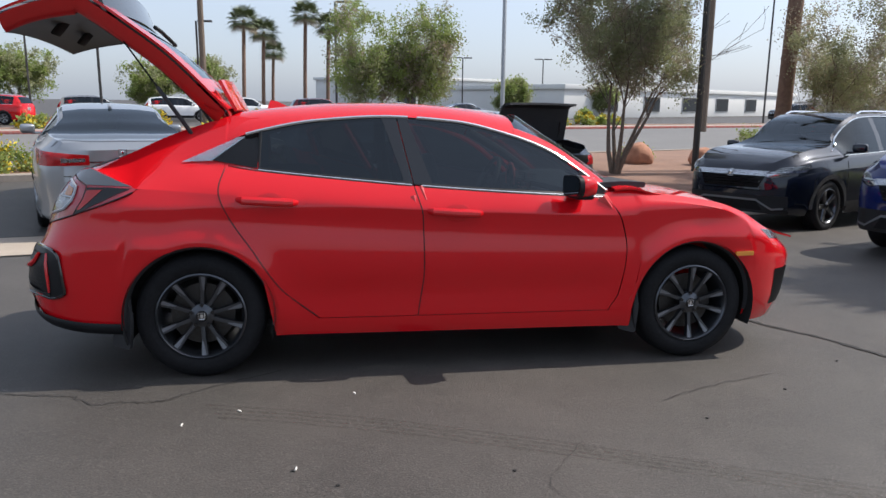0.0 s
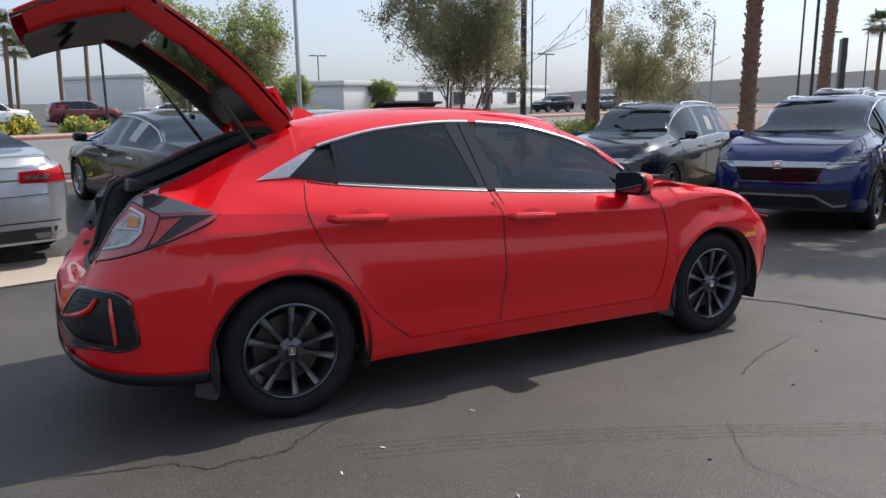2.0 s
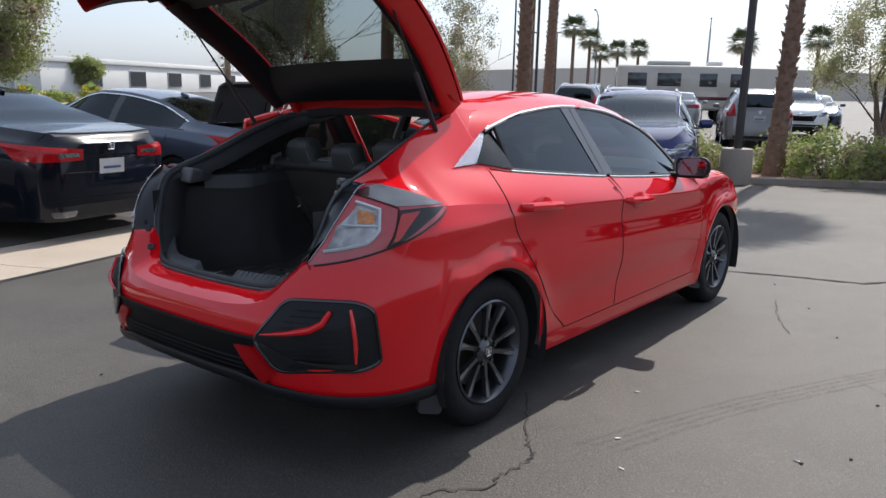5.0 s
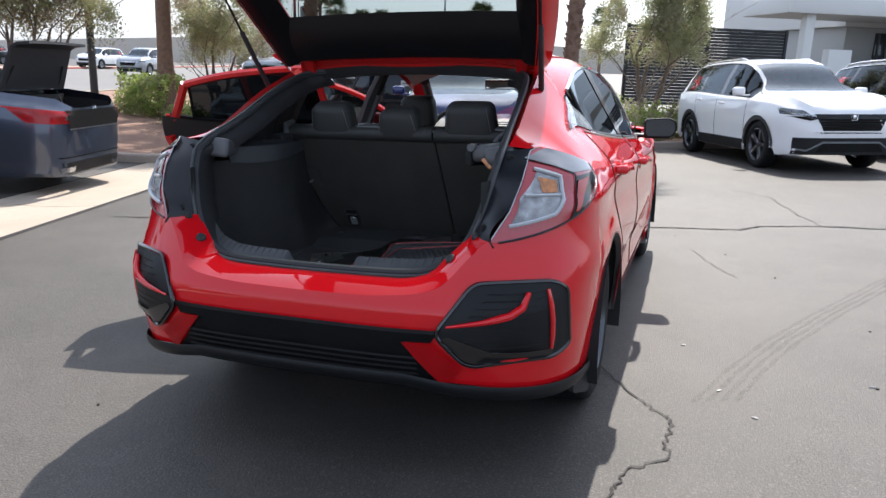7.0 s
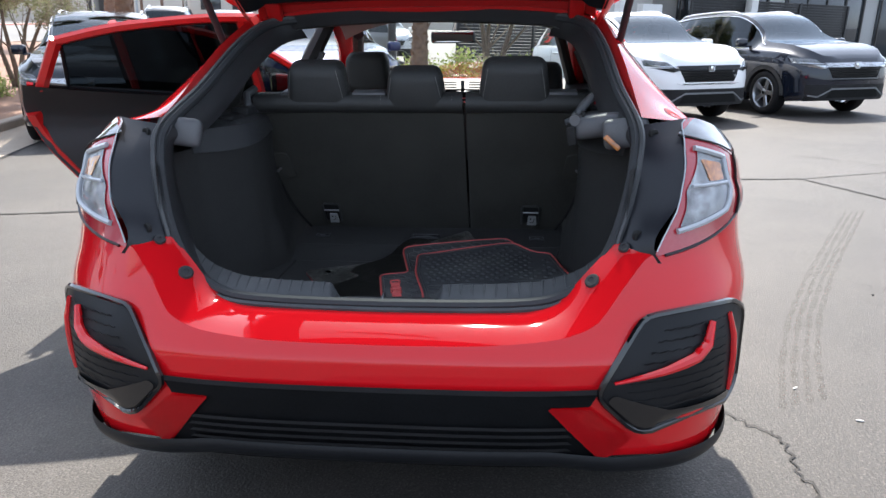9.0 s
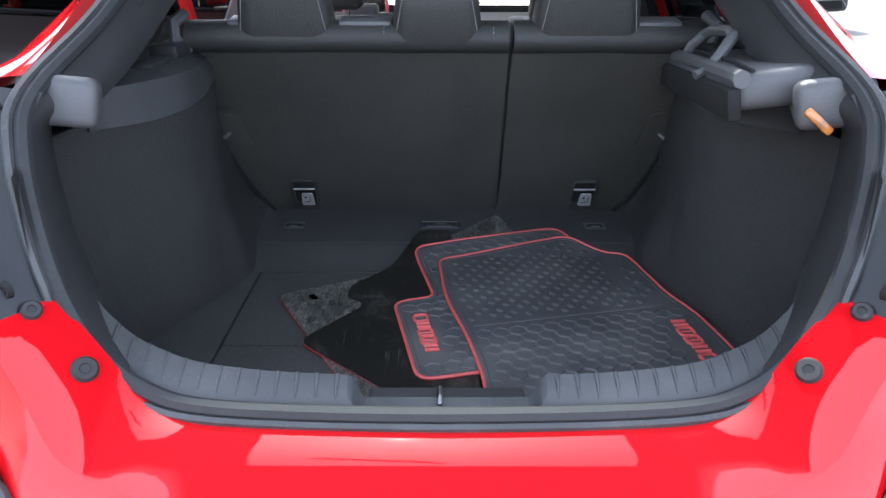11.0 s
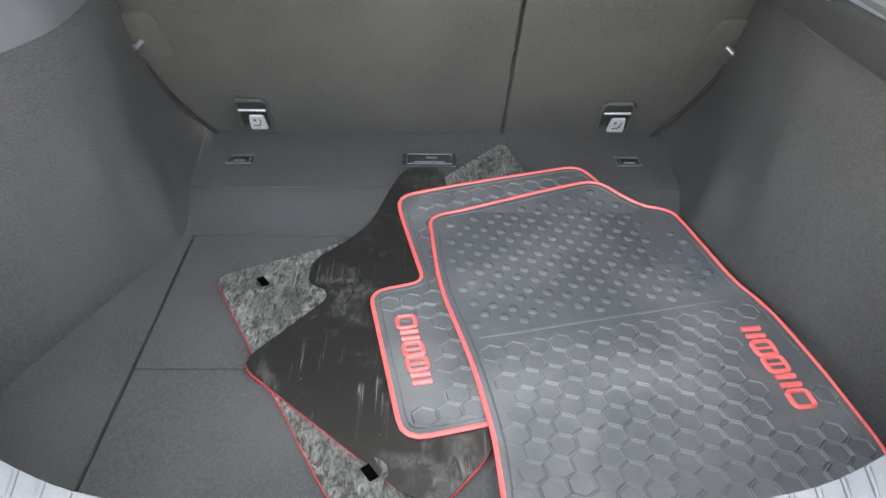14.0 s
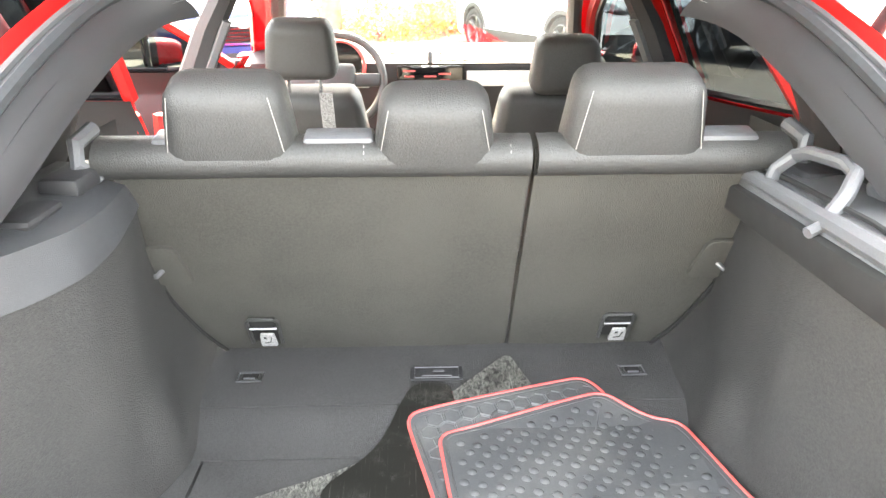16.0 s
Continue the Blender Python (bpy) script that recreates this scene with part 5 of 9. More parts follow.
def door_y(x, z):
    """Half width of the door skin: upright below, leaning in towards the belt."""
    zt, zk = belt(x), crease(x)
    if z < zk:
        return side_w(x, z)
    share = min(1.0, (z - zk) / max(0.01, zt - zk))
    top = lerp(glass_w(x, zt) + 0.012, side_w(x, zt), step(0.60, 0.88, x))
    return lerp(side_w(x, zk), top, share ** 1.35)


def door_panel(sg, s0, s1, offset=0.0, n=20):
    """The lower skin of a door between two seams."""
    def f(u, v):
        z = lerp(0.305, 1.0, v)
        x = lerp(s0(z), s1(z), u)
        for _ in range(2):
            zt, zk = belt(x), crease(x)
            z = lerp(0.305, zk, v / 0.75) if v < 0.75 else lerp(zk, zt, (v - 0.75) / 0.25)
            x = lerp(s0(z) + 0.0025, s1(z) - 0.0025, u)
        return Vector((x, sg * (door_y(x, z) - offset), z))
    return surface(f, spread(0, 1, n), spread(0, 0.70, 18) + [0.72, 0.74, 0.75, 0.77] + spread(0.80, 1, 6))


def window_band(sg, xa, xb, inset=0.0, top=None, n=18, zpad=0.0):
    """Glass between the belt and the rail; xa, xb are functions of height share."""
    def f(u, v):
        x = lerp(xa(v), xb(v), u)
        z = lerp(belt(x) + 0.008 + zpad, rail(x) - 0.008 - zpad, v)
        return Vector((x, sg * (glass_w(x, z) - inset), z))
    return surface(f, spread(0, 1, n), spread(0, 1, 8))


def swing(ob, hx, hy, deg):
    ob.matrix_basis = Matrix.Translation((hx, hy, 0)) @ pose(0, 0, 0, 0, 0, deg) @ Matrix.Translation((-hx, -hy, 0))


for sg in (-1, 1):
    opened = sg > 0
    # front wing and bumper in one skin
    bm = bmesh.new()
    us = [(0, x) for x in sorted(set(spread(0.84, 1.38, 14) + arch_marks(AX, 0.84, 1.38)))] + [(1, v) for v in spread(0.02, 1, 40)]

    def wing(q, v):
        if q[0] == 0:
            x = q[1]
            z = lerp(bottom(x), fender_top(x), v)
            k = step(1.2, 0.86, x)
            x2 = lerp(x, seam_front(z) + 0.003 + (x - 0.84), k)
            z = lerp(bottom(max(x2, 0.86)), fender_top(x2), v)
            y = side_w(x2, z) * (1 - 0.05 * step(0.86, 1, v))
            return Vector((x2, sg * y, z))
        z = 0.5
        for _ in range(3):
            p = plan(q[1], z, False)
            z = lerp(bottom(p.x), fender_top(p.x), v)
        p = plan(q[1], z, False)
        p.y *= sg * (1 - 0.05 * step(0.86, 1, v))
        p.x -= 0.10 * step(0.75, 1, v) * q[1]
        return p
    surface(wing, us, spread(0, 1, 22), bm)
    hug_wing = BVHTree.FromBMesh(bm)
    part("front_wing", bm, M["red"], car)
    N = lambda *pp: [(5, sg * a, b) for a, b in pp]
    part("headlight", patch(hug_wing, N((0.52, 0.645), (0.80, 0.690), (0.795, 0.745), (0.54, 0.700)), (-1, 0, 0), 0.004, 14, 4, 0.006), M["lamp_clear"], car, "clear headlight")
    part("front_vent", patch(hug_wing, N((0.56, 0.27), (0.74, 0.28), (0.775, 0.50), (0.60, 0.50)), (-1, 0, 0), 0.004, 10, 6, 0.006), M["insert_black"], car)
    # rear quarter and bumper
    def quarter(q, v):
        if q[0] == 0:
            x = q[1]
            k = step(-1.45, -0.98, x)
            z = lerp(bottom(x), crease(x), v)
            x2 = lerp(x, seam_rear(z) - 0.003 + (x + 0.96), k) if x > -1.45 else x
            x2 = min(x2, seam_rear(z) - 0.003) if z > 0.3 else x2
            z = lerp(bottom(x2), crease(x2), v)
            return Vector((x2, sg * side_w(x2, z), z))
        z = 0.5
        for _ in range(18):
            p = plan(q[1], z, True)
            z = lerp(z, lerp(bottom(p.x), tail_top(min(abs(p.y), 0.8559)) if p.x < -1.64 else crease(p.x), v), 0.45)
        p = plan(q[1], z, True)
        p.y *= sg
        return p
    us = [(0, x) for x in sorted(set(spread(-1.5, -0.96, 14) + arch_marks(-AX, -1.5, -0.96)), reverse=True)] + [(1, v) for v in spread(0.0, 0.03, 14)[1:] + spread(0.04, 1, 64)]
    bm = surface(quarter, us, spread(0, 1, 30))
    part("rear_quarter", bm, M["red"], car)
    # sill
    bm = surface(lambda x, v: Vector((x, sg * (side_w(x, lerp(0.205, 0.30, v)) + 0.004), lerp(bottom(x), 0.303, v))), spread(-0.98, 0.97, 40), spread(0, 1, 7))
    part("side_sill", bm, M["red"], car)
    # haunch up to the tailgate jamb
    def haunch(x, v):
        if x < -1.636:
            lz = lerp(0.972, 1.055, step(-1.636, -1.87, x))
            ly = lerp(0.845, 0.715, ((-1.636 - x) / 0.27) ** 1.0) if x > -1.906 else 0.715
        else:
            lz, ly = crease(x), side_w(x, crease(x))
        start = lerp(lz, belt(x) + 0.002, step(-1.254, -1.204, x)) if x > -1.254 else lz
        if x < -1.22:
            jy, jz = jamb_y(x), jamb_z(x)
        else:
            jy = 0.555
            jz = roof_z(x, jy) + lerp(jamb_z(-1.22) - roof_z(-1.22, jy), 0.002, step(-1.22, -1.08, x))
        cy, cz = lerp(ly, jy, 0.42), lerp(lz, jz, 0.44)
        v0 = 0.0
        if start > lz:
            qa, qb = lz - 2 * cz + jz, 2 * (cz - lz)
            v0 = (start - lz) / qb if abs(qa) < 1e-6 else (-qb + math.sqrt(max(0, qb * qb + 4 * qa * (start - lz)))) / (2 * qa)
        v = lerp(v0, 1, v)
        a, b, c = (1 - v) ** 2, 2 * v * (1 - v), v * v
        y, z = a * ly + b * cy + c * jy, a * lz + b * cz + c * jz
        # lean in to meet the rear door's skin
        if x > -1.56:
            zt = belt(x)
            va = max(0.0, min(1.0, (zt - lz) / max(1e-4, 2 * (cz - lz))))
            top = door_y(x, zt) - ((1 - va) ** 2 * ly + 2 * va * (1 - va) * cy + va * va * jy)
            d = door_y(x, z) - y if z < zt else top * max(0.0, 1 - (z - zt) / max(0.02, jz - zt)) ** 2
            y += d * step(-1.56, -1.26, x) * min(1.0, max(0.0, (z - lz) / 0.02))
        return Vector((x, sg * y, z))
    bm = surface(haunch, sorted(set([round(v, 4) for v in spread(-1.878, -1.06, 34)] + spread(-1.254, -1.204, 8))), spread(0, 1, 20))
    hm = bm.copy()
    part("haunch", bm, M["red"], car)
    hug_haunch = BVHTree.FromBMesh(hm)
    hm.free()
    # roof half with rail
    def roof(x, v):
        y0, z0, z1 = glass_w(x, rail(x)), rail(x), roof_mid(x)
        e = lerp(4.0, 6.0, step(-0.7, -1.2, x))
        return Vector((x, sg * y0 * (1 - v), z0 + (z1 - z0) * (1 - (1 - v) ** e)))
    bm = surface(roof, spread(-1.22, 0.34, 40), [v * v * 0.4 + 0.6 * v for v in spread(0, 1, 20)])
    part("roof", bm, M["red"], car)
    # windscreen pillar
    bm = surface(lambda x, v: Vector((x + 0.02 * v, sg * (glass_w(x, rail(x)) - 0.075 * v), rail(x) + 0.045 * math.sin(v * 1.5))), spread(0.32, 0.90, 20), spread(0, 1, 5))
    part("windscreen_pillar", thicken(bm, 0.02), M["red"], car)
    # doors
    for nm, s0, s1, hx, deg, xa, xb in (("rear_door", seam_rear, seam_mid, -0.24, 68, lambda v: lerp(-1.06, -1.045, v), lambda v: lerp(-0.30, -0.41, v)),
                                        ("front_door", seam_mid, seam_front, 0.86, 62, lambda v: lerp(-0.155, -0.275, v), lambda v: lerp(0.80, 0.02, v))):
        bm = door_panel(sg, s0, s1)
        skin = bm.copy()
        door = part(nm, thicken(bm, 0.012 * 1), M["red"], car, ("opened " if opened else "closed ") + "red door skin")
        bm = door_panel(sg, s0, s1, 0.075, 12)
        for v in bm.verts:
            v.co.z = max(0.33, v.co.z)
        part("door_trim", bm, M["trim"], door, "black inner door panel")
        bm = bmesh.new()
        rim_pts = [Vector((s0(z) + 0.03, sg * (side_w(s0(z), z) - 0.045 - 0.02 * step(0.9, 0.98, z)), z)) for z in spread(0.32, 0.97, 12)]
        tube(bm, rim_pts, 0.035, 6)
        part("door_edge", bm, M["red_jamb"], door)
        bm = bmesh.new()
        rim_pts = [Vector((s1(z) - 0.03, sg * (side_w(s1(z), z) - 0.04), z)) for z in spread(0.32, 0.93, 12)]
        tube(bm, rim_pts, 0.035, 6)
        part("door_edge", bm, M["red_jamb"], door)
        if nm == "front_door":
            xw = lambda v: next((x for x in spread(0.84, 0.0, 120) if rail(x) - belt(x) >= 0.02 + v * 0.345), 0.0)
            def f(u, v):
                x = lerp(lerp(-0.155, -0.275, v), 0.80, u)
                z = lerp(belt(x) + 0.008, max(rail(x) - 0.008, belt(x) + 0.012), v)
                return Vector((x, sg * glass_w(x, z), z))
            gl = surface(f, spread(0, 1, 26), spread(0, 1, 8))
        else:
            gl = window_band(sg, xa, xb)
        ob = part("door_window", gl, M["front_tint" if nm == "front_door" else "door_tint"], door, "dark tinted door glass")
        # frame: black edge round the glass, bright line on top and along the belt
        bm, bc = bmesh.new(), bmesh.new()
        x0, x1 = (-1.06, -0.27) if nm == "rear_door" else (-0.22, 0.84)
        up = [(x, sg * (glass_w(x, rail(x)) + 0.004), rail(x)) for x in spread(x0 - 0.065 * (nm == "rear_door" and not opened), x1, 30)]
        lo = [(x, sg * (glass_w(x, belt(x)) + 0.010), belt(x) + 0.004) for x in spread(x0 - 0.13 * (nm == "rear_door"), x1, 30)]
        tube(bc, up, 0.0085, 6)
        tube(bc, lo, 0.0045, 6)
        # on the opened side the chrome is coloured dark to drop its sun glint
        part("bright_window_line", bc, M["trim" if opened else "chrome"], door, "chrome window surround coloured dark against sun glints" if opened else "chrome window surround")
        tube(bm, [(x, y - sg * 0.012, z - 0.014) for x, y, z in up], 0.014, 6)
        tube(bm, [(x, y - sg * 0.012, z + 0.004) for x, y, z in lo], 0.010, 6)
        tube(bm, [(x, y + sg * 0.001, z - 0.009) for x, y, z in lo], 0.0055, 6)
        if nm == "rear_door":
            tube(bm, [(lerp(-1.06, -1.05, v), sg * glass_w(-1.06, lerp(belt(-1.06), rail(-1.06), v)), lerp(belt(-1.06), rail(-1.06), v)) for v in spread(0, 1, 6)], 0.009, 6)
        part("window_seal", bm, M["insert_black"], door)
        bm = bmesh.new()
        tube(bm, [(x, y - sg * 0.038, z - 0.006) for x, y, z in up], 0.020, 6)
        if nm == "rear_door":
            tube(bm, [(lerp(-1.16, -1.06, v), sg * (glass_w(-1.1, lerp(belt(-1.1), rail(-1.06), v)) - 0.03 - (0.03 if sg < 0 else 0)), lerp(belt(-1.1), rail(-1.06), v)) for v in spread(0, 1, 6)], 0.026, 6)
        tube(bm, [(lerp(-0.23, -0.31, v) + (0.02 if nm == "front_door" else -0.03), sg * (glass_w(-0.3, lerp(belt(-0.3), rail(-0.3), v)) - 0.035), lerp(belt(-0.3), rail(-0.3), v)) for v in spread(0, 1, 6)], 0.022, 6)
        part("window_frame", bm, M["red_jamb"], door, "red painted door frame")
        pa, pb = ((lambda v: lerp(-0.305, -0.415, v)), (lambda v: lerp(-0.262, -0.335, v))) if nm == "rear_door" else ((lambda v: lerp(-0.256, -0.328, v)), (lambda v: lerp(-0.155, -0.275, v)))
        part("pillar_cover", thicken(window_band(sg, pa, pb, -0.004, n=4), 0.012), M["gloss_black"], door)
        # handle: cup and bar
        hx0, hz = (-1.01, 0.905) if nm == "rear_door" else (-0.05, 0.848)
        w0 = side_w(hx0, hz)
        bm = bmesh.new()
        tube(bm, [(hx0 - 0.145, sg * (w0 - 0.012), hz + 0.018), (hx0 - 0.12, sg * (w0 + 0.022), hz + 0.016), (hx0, sg * (w0 + 0.032), hz + 0.01), (hx0 + 0.12, sg * (w0 + 0.022), hz + 0.004), (hx0 + 0.145, sg * (w0 - 0.012), hz + 0.002)], [0.015, 0.020, 0.022, 0.021, 0.015], 10)
        part("door_handle", bm, M["red"], door)
        bm = bmesh.new()
        bmesh.ops.create_uvsphere(bm, u_segments=16, v_segments=8, radius=1.0)
        bmesh.ops.transform(bm, matrix=Matrix.Translation((hx0 + 0.012, sg * (w0 - 0.002), hz + 0.008)) @ Matrix.Diagonal((0.075, 0.006, 0.048, 1)), verts=bm.verts)
        part("handle_recess", bm, M["red"], door, "cup behind the handle")
        skin.free()
        if nm == "front_door":
            mx, my, mz = 0.615, sg * 0.935, 1.003
            face = Matrix(((0, 0, -1, mx), (sg, 0, 0, my), (0, 1, 0, mz), (0, 0, 0, 1))) @ pose(0, 0, 0, 0, 8, 0)
            shell = rounded([(-0.095, 0.052), (0.060, 0.060), (0.104, 0.036), (0.108, -0.020), (0.086, -0.058), (-0.092, -0.060)], 0.030)
            def tapered(bm, k0, k1, z0, z1, bevel):
                """The mirror's outline drawn out between two depths and scaled from one to the other."""
                ring = []
                for q in spread(0, 1, 6):
                    k = lerp(k0, k1, 1 - math.sqrt(max(0.0, 1 - q * q)) if bevel else q)
                    ring.append([bm.verts.new(face @ Vector((c[0] * k, c[1] * k, lerp(z0, z1, q)))) for c in shell])
                for r0, r1 in zip(ring, ring[1:]):
                    for i in range(len(shell)):
                        bm.faces.new((r0[i], r0[(i + 1) % len(shell)], r1[(i + 1) % len(shell)], r1[i]))
                bm.faces.new(ring[0])
                bm.faces.new(ring[-1])
                bmesh.ops.recalc_face_normals(bm, faces=bm.faces)
            bm = bmesh.new()
            tapered(bm, 0.985, 0.45, 0.031, -0.078, True)
            part("side_mirror", bm, M["red"], door)
            bm = bmesh.new()
            tapered(bm, 1.0, 0.985, 0.029, 0.055, False)
            box(bm, 0.10, 0.170, 0.036, Matrix.Translation((mx + 0.004, my - sg * 0.005, mz - 0.052)), 0.016, 3)
            box(bm, 0.09, 0.12, 0.025, Matrix.Translation((mx + 0.02, sg * 0.825, mz - 0.055)), 0.01)
            part("mirror_base", bm, M["insert_black"], door)
            bm = bmesh.new()
            slab(bm, [c * 0.87 for c in shell], 0.0555, 0.0585, face)
            part("mirror_glass", bm, M["mirror"], door, "mirror glass")
            bm = surface(lambda u, v: Vector((lerp(0.66, 0.85, u), sg * (glass_w(lerp(0.66, 0.85, u), 0.96) + 0.012), lerp(belt(0.7) + 0.008, max(belt(0.8) + 0.012, rail(lerp(0.66, 0.85, u)) - 0.01), v))), spread(0, 1, 6), spread(0, 1, 4))
            part("mirror_sail", bm, M["trim"], door)
        if not opened:
            bm = bmesh.new()
            tube(bm, [(s0(z), sg * (door_y(s0(z), z) + 0.0002), z) for z in spread(0.315, 1.075 if nm == "rear_door" else 0.98, 30)], 0.0028, 5)
            part("panel_gap", bm, M["dark"], door)
        if opened:
            swing(door, hx, sg * 0.875, -sg * deg)
    # quarter glass and its bright fin
    Q = lambda *pp: [(a, sg * 2, b) for a, b in pp]
    bm = patch(hug_haunch, Q((-1.30, 1.112), (-1.062, 1.073), (-1.062, 1.252), (-1.13, 1.232)), (0, -sg, 0), 0.006, 10, 6, 0.004)
    part("quarter_glass", bm, M["gloss_black"], car)
    bm = patch(hug_haunch, Q((-1.44, 1.100), (-1.29, 1.108), (-1.12, 1.236), (-1.10, 1.258)), (0, -sg, 0), 0.010, 10, 4, 0.006)
    part("chrome_fin", bm, M["chrome"], car, "chrome fin behind the rear glass")
    bm = patch(hug_haunch, Q((-1.12, 1.236), (-1.055, 1.262), (-1.055, 1.277), (-1.12, 1.252)), (0, -sg, 0), 0.010, 6, 2, 0.006)
    part("chrome_line", bm, M["chrome"], car)
    # inner wheel wells
    for hx in (-AX, AX):
        bm = bmesh.new()
        prev = None
        for a in spread(-0.35, math.pi + 0.35, 28):
            cur = [bm.verts.new((hx + 0.372 * math.cos(a), sg * y, RW + 0.372 * math.sin(a))) for y in (side_w(hx, 0.7) + 0.002, side_w(hx, 0.7) - 0.03, 0.55)]
            if prev:
                for i in range(2):
                    bm.faces.new((prev[i], prev[i + 1], cur[i + 1], cur[i]))
            prev = cur
        part("wheel_well", bm, M["dark"], car)
        bm = bmesh.new()
        prev = None
        for a in spread(-0.15, math.pi + 0.15, 40):
            cur = []
            for q in (0.352, 0.366):
                x, z = hx + q * math.cos(a), RW + q * math.sin(a)
                cur.append(bm.verts.new((x, sg * (side_w(x, max(z, 0.25)) * (1 if abs(x) < 1.5 else (1 - (max(0, abs(x) - 1.5) / 0.75) ** 3.5) ** 0.2857) + 0.001 - (0.02 if q < 0.36 else 0)), z)))
            if prev:
                bm.faces.new((prev[0], prev[1], cur[1], cur[0]))
            prev = cur
        part("arch_lip", bm, M["trim"], car)
        wheel(car, hx, sg * 0.752, RW, sg, M["rim"], M["rim_edge"], 5, True, 0.215, 0.222, 2)
        # splash guard
        bm = bmesh.new()
        gx = hx - 0.375
        slab(bm, rounded([(-0.050, -0.115), (0.050, -0.135), (0.062, 0.02), (0.040, 0.20), (0.018, 0.21), (-0.028, 0.05)], 0.02), -0.012, 0.012, Matrix.Translation((gx - 0.01, sg * 0.845, 0.30)) @ pose(0, 0, 0, 90, 0, 0) @ pose(0, 0, 0, 0, sg * 25, 0))
        part("splash_guard", bm, M["trim"], car)
    # lamps at the tail
    lamp_top = curve((-2.108, 0.792), (-2.035, 0.93), (-1.98, 1.0), (-1.885, 1.068), (-1.80, 1.045), (-1.636, 0.972))
    lens_ridge = curve((-1.96, 1.030), (-1.905, 1.008), (-1.861, 0.986), (-1.75, 0.984), (-1.645, 0.978))
    def lamp_pt(x, z, off=0.0):
        """A point of the lens: the body's skin, drawn out to a ridge below the upper facet."""
        q = max(0.0, 1 - ((-1.5 - x) / tail_len(z)) ** 3.5)
        d = 0.005 + 0.016 * max(0.0, 1 - abs(z - lens_ridge(x)) / 0.075) * step(-1.645, -1.74, x) * step(-1.99, -1.90, x) + off
        return Vector((x - d * 0.45 * step(-1.75, -1.95, x), sg * (side_w(-1.5, z) * q ** (1 / 3.5) + d), z))
    def lamp_surface(x, v):
        """Skin between the lamp's foot line and its top line."""
        t = (-1.636 - x) / (2.108 - 1.636)
        zb_ = lerp(0.968, 0.788, t ** 0.85)
        return lamp_pt(x, lerp(zb_, max(lamp_top(x), zb_ + 0.002), v))
    def lens_piece(name, outline, off, mat, label="", radius=0.006, rows=7):
        """A piece of the lens inside an outline in length and height."""
        out = rounded([Vector((a, b, 0)) for a, b in outline], radius, 3)
        fine = []
        for k, q in enumerate(out):
            nxt = out[(k + 1) % len(out)]
            m_ = max(1, int((nxt - q).length / 0.015))
            fine += [q.lerp(nxt, h / m_) for h in range(m_)]
        mid = sum(fine, Vector()) / len(fine)
        bm = bmesh.new()
        prev = None
        for k in range(rows):
            ring = [bm.verts.new(lamp_pt(*q.lerp(mid, k / (rows - 1) * 0.97)[:2], off)) for q in fine]
            if prev:
                for h in range(len(ring)):
                    bm.faces.new((prev[h], prev[(h + 1) % len(ring)], ring[(h + 1) % len(ring)], ring[h]))
            prev = ring
        bm.faces.new(prev)
        return part(name, bm, M[mat], lamp, label)
    bm = surface(lamp_surface, spread(-1.636, -2.107, 48), spread(0, 1, 26))
    lamp = part("tail_light", bm, M["lamp_pink"], car, "red wraparound tail light with clear centre")
    lens_piece("smoked_top", [(-1.948, 1.040), (-1.900, 1.058), (-1.866, 1.066), (-1.76, 1.026), (-1.652, 0.984), (-1.75, 0.988), (-1.861, 0.990), (-1.905, 1.012)], 0.003, "lens_top", "glossy smoked upper lens facet", 0.003)
    lens_piece("smoked_tip", [(-1.858, 0.978), (-1.75, 0.980), (-1.655, 0.975), (-1.73, 0.944), (-1.80, 0.908), (-1.88, 0.868), (-1.930, 0.846), (-1.915, 0.870), (-1.880, 0.925)], 0.003, "smoke", "smoked black lamp tip", 0.004)
    lens_piece("side_reflector", [(-1.860, 0.964), (-1.787, 0.970), (-1.896, 0.870), (-1.912, 0.869), (-1.882, 0.920)], 0.006, "lamp_reflector", "bright red reflector", 0.005)
    lens_piece("clear_lens", [(-1.957, 1.004), (-1.920, 0.979), (-1.944, 0.914), (-1.985, 0.872), (-2.072, 0.842), (-2.036, 0.922)], 0.004, "lamp_facets", "clear faceted lamp", 0.008)
    lens_piece("amber_bulb", [(-1.972, 0.984), (-1.934, 0.970), (-1.948, 0.934), (-1.988, 0.936)], 0.006, "amber", "amber indicator", 0.004, 4)
    def lens_line(name, pts, r, off, mat, label=""):
        bm = bmesh.new()
        fine = []
        for (a, b), (c, d) in zip(pts, pts[1:]):
            fine += [lamp_pt(lerp(a, c, k / 6), lerp(b, d, k / 6), off) for k in range(6)]
        tube(bm, fine + [lamp_pt(*pts[-1], off)], r, 6)
        part(name, bm, M[mat], lamp, label)
    lens_line("bright_lamp_frame", [(-1.960, 1.008), (-1.917, 0.982), (-1.942, 0.912), (-1.984, 0.869), (-2.076, 0.838)], 0.0068, 0.006, "guide", "white light guide")
    lens_line("lamp_divider", [(-2.024, 0.930), (-1.940, 0.926)], 0.0045, 0.006, "guide")
    lens_line("lens_groove", [(-1.952, 1.036), (-1.905, 1.010), (-1.860, 0.984), (-1.884, 0.922), (-1.930, 0.850)], 0.0022, 0.004, "dark")
    bm = bmesh.new()
    tube(bm, [lamp_surface(x, 0.0) + Vector((0, sg * 0.001, -0.002)) for x in spread(-1.65, -2.10, 24)], 0.0038, 6)
    part("lamp_gasket", bm, M["jamb_black"], lamp)
    bm = bmesh.new()
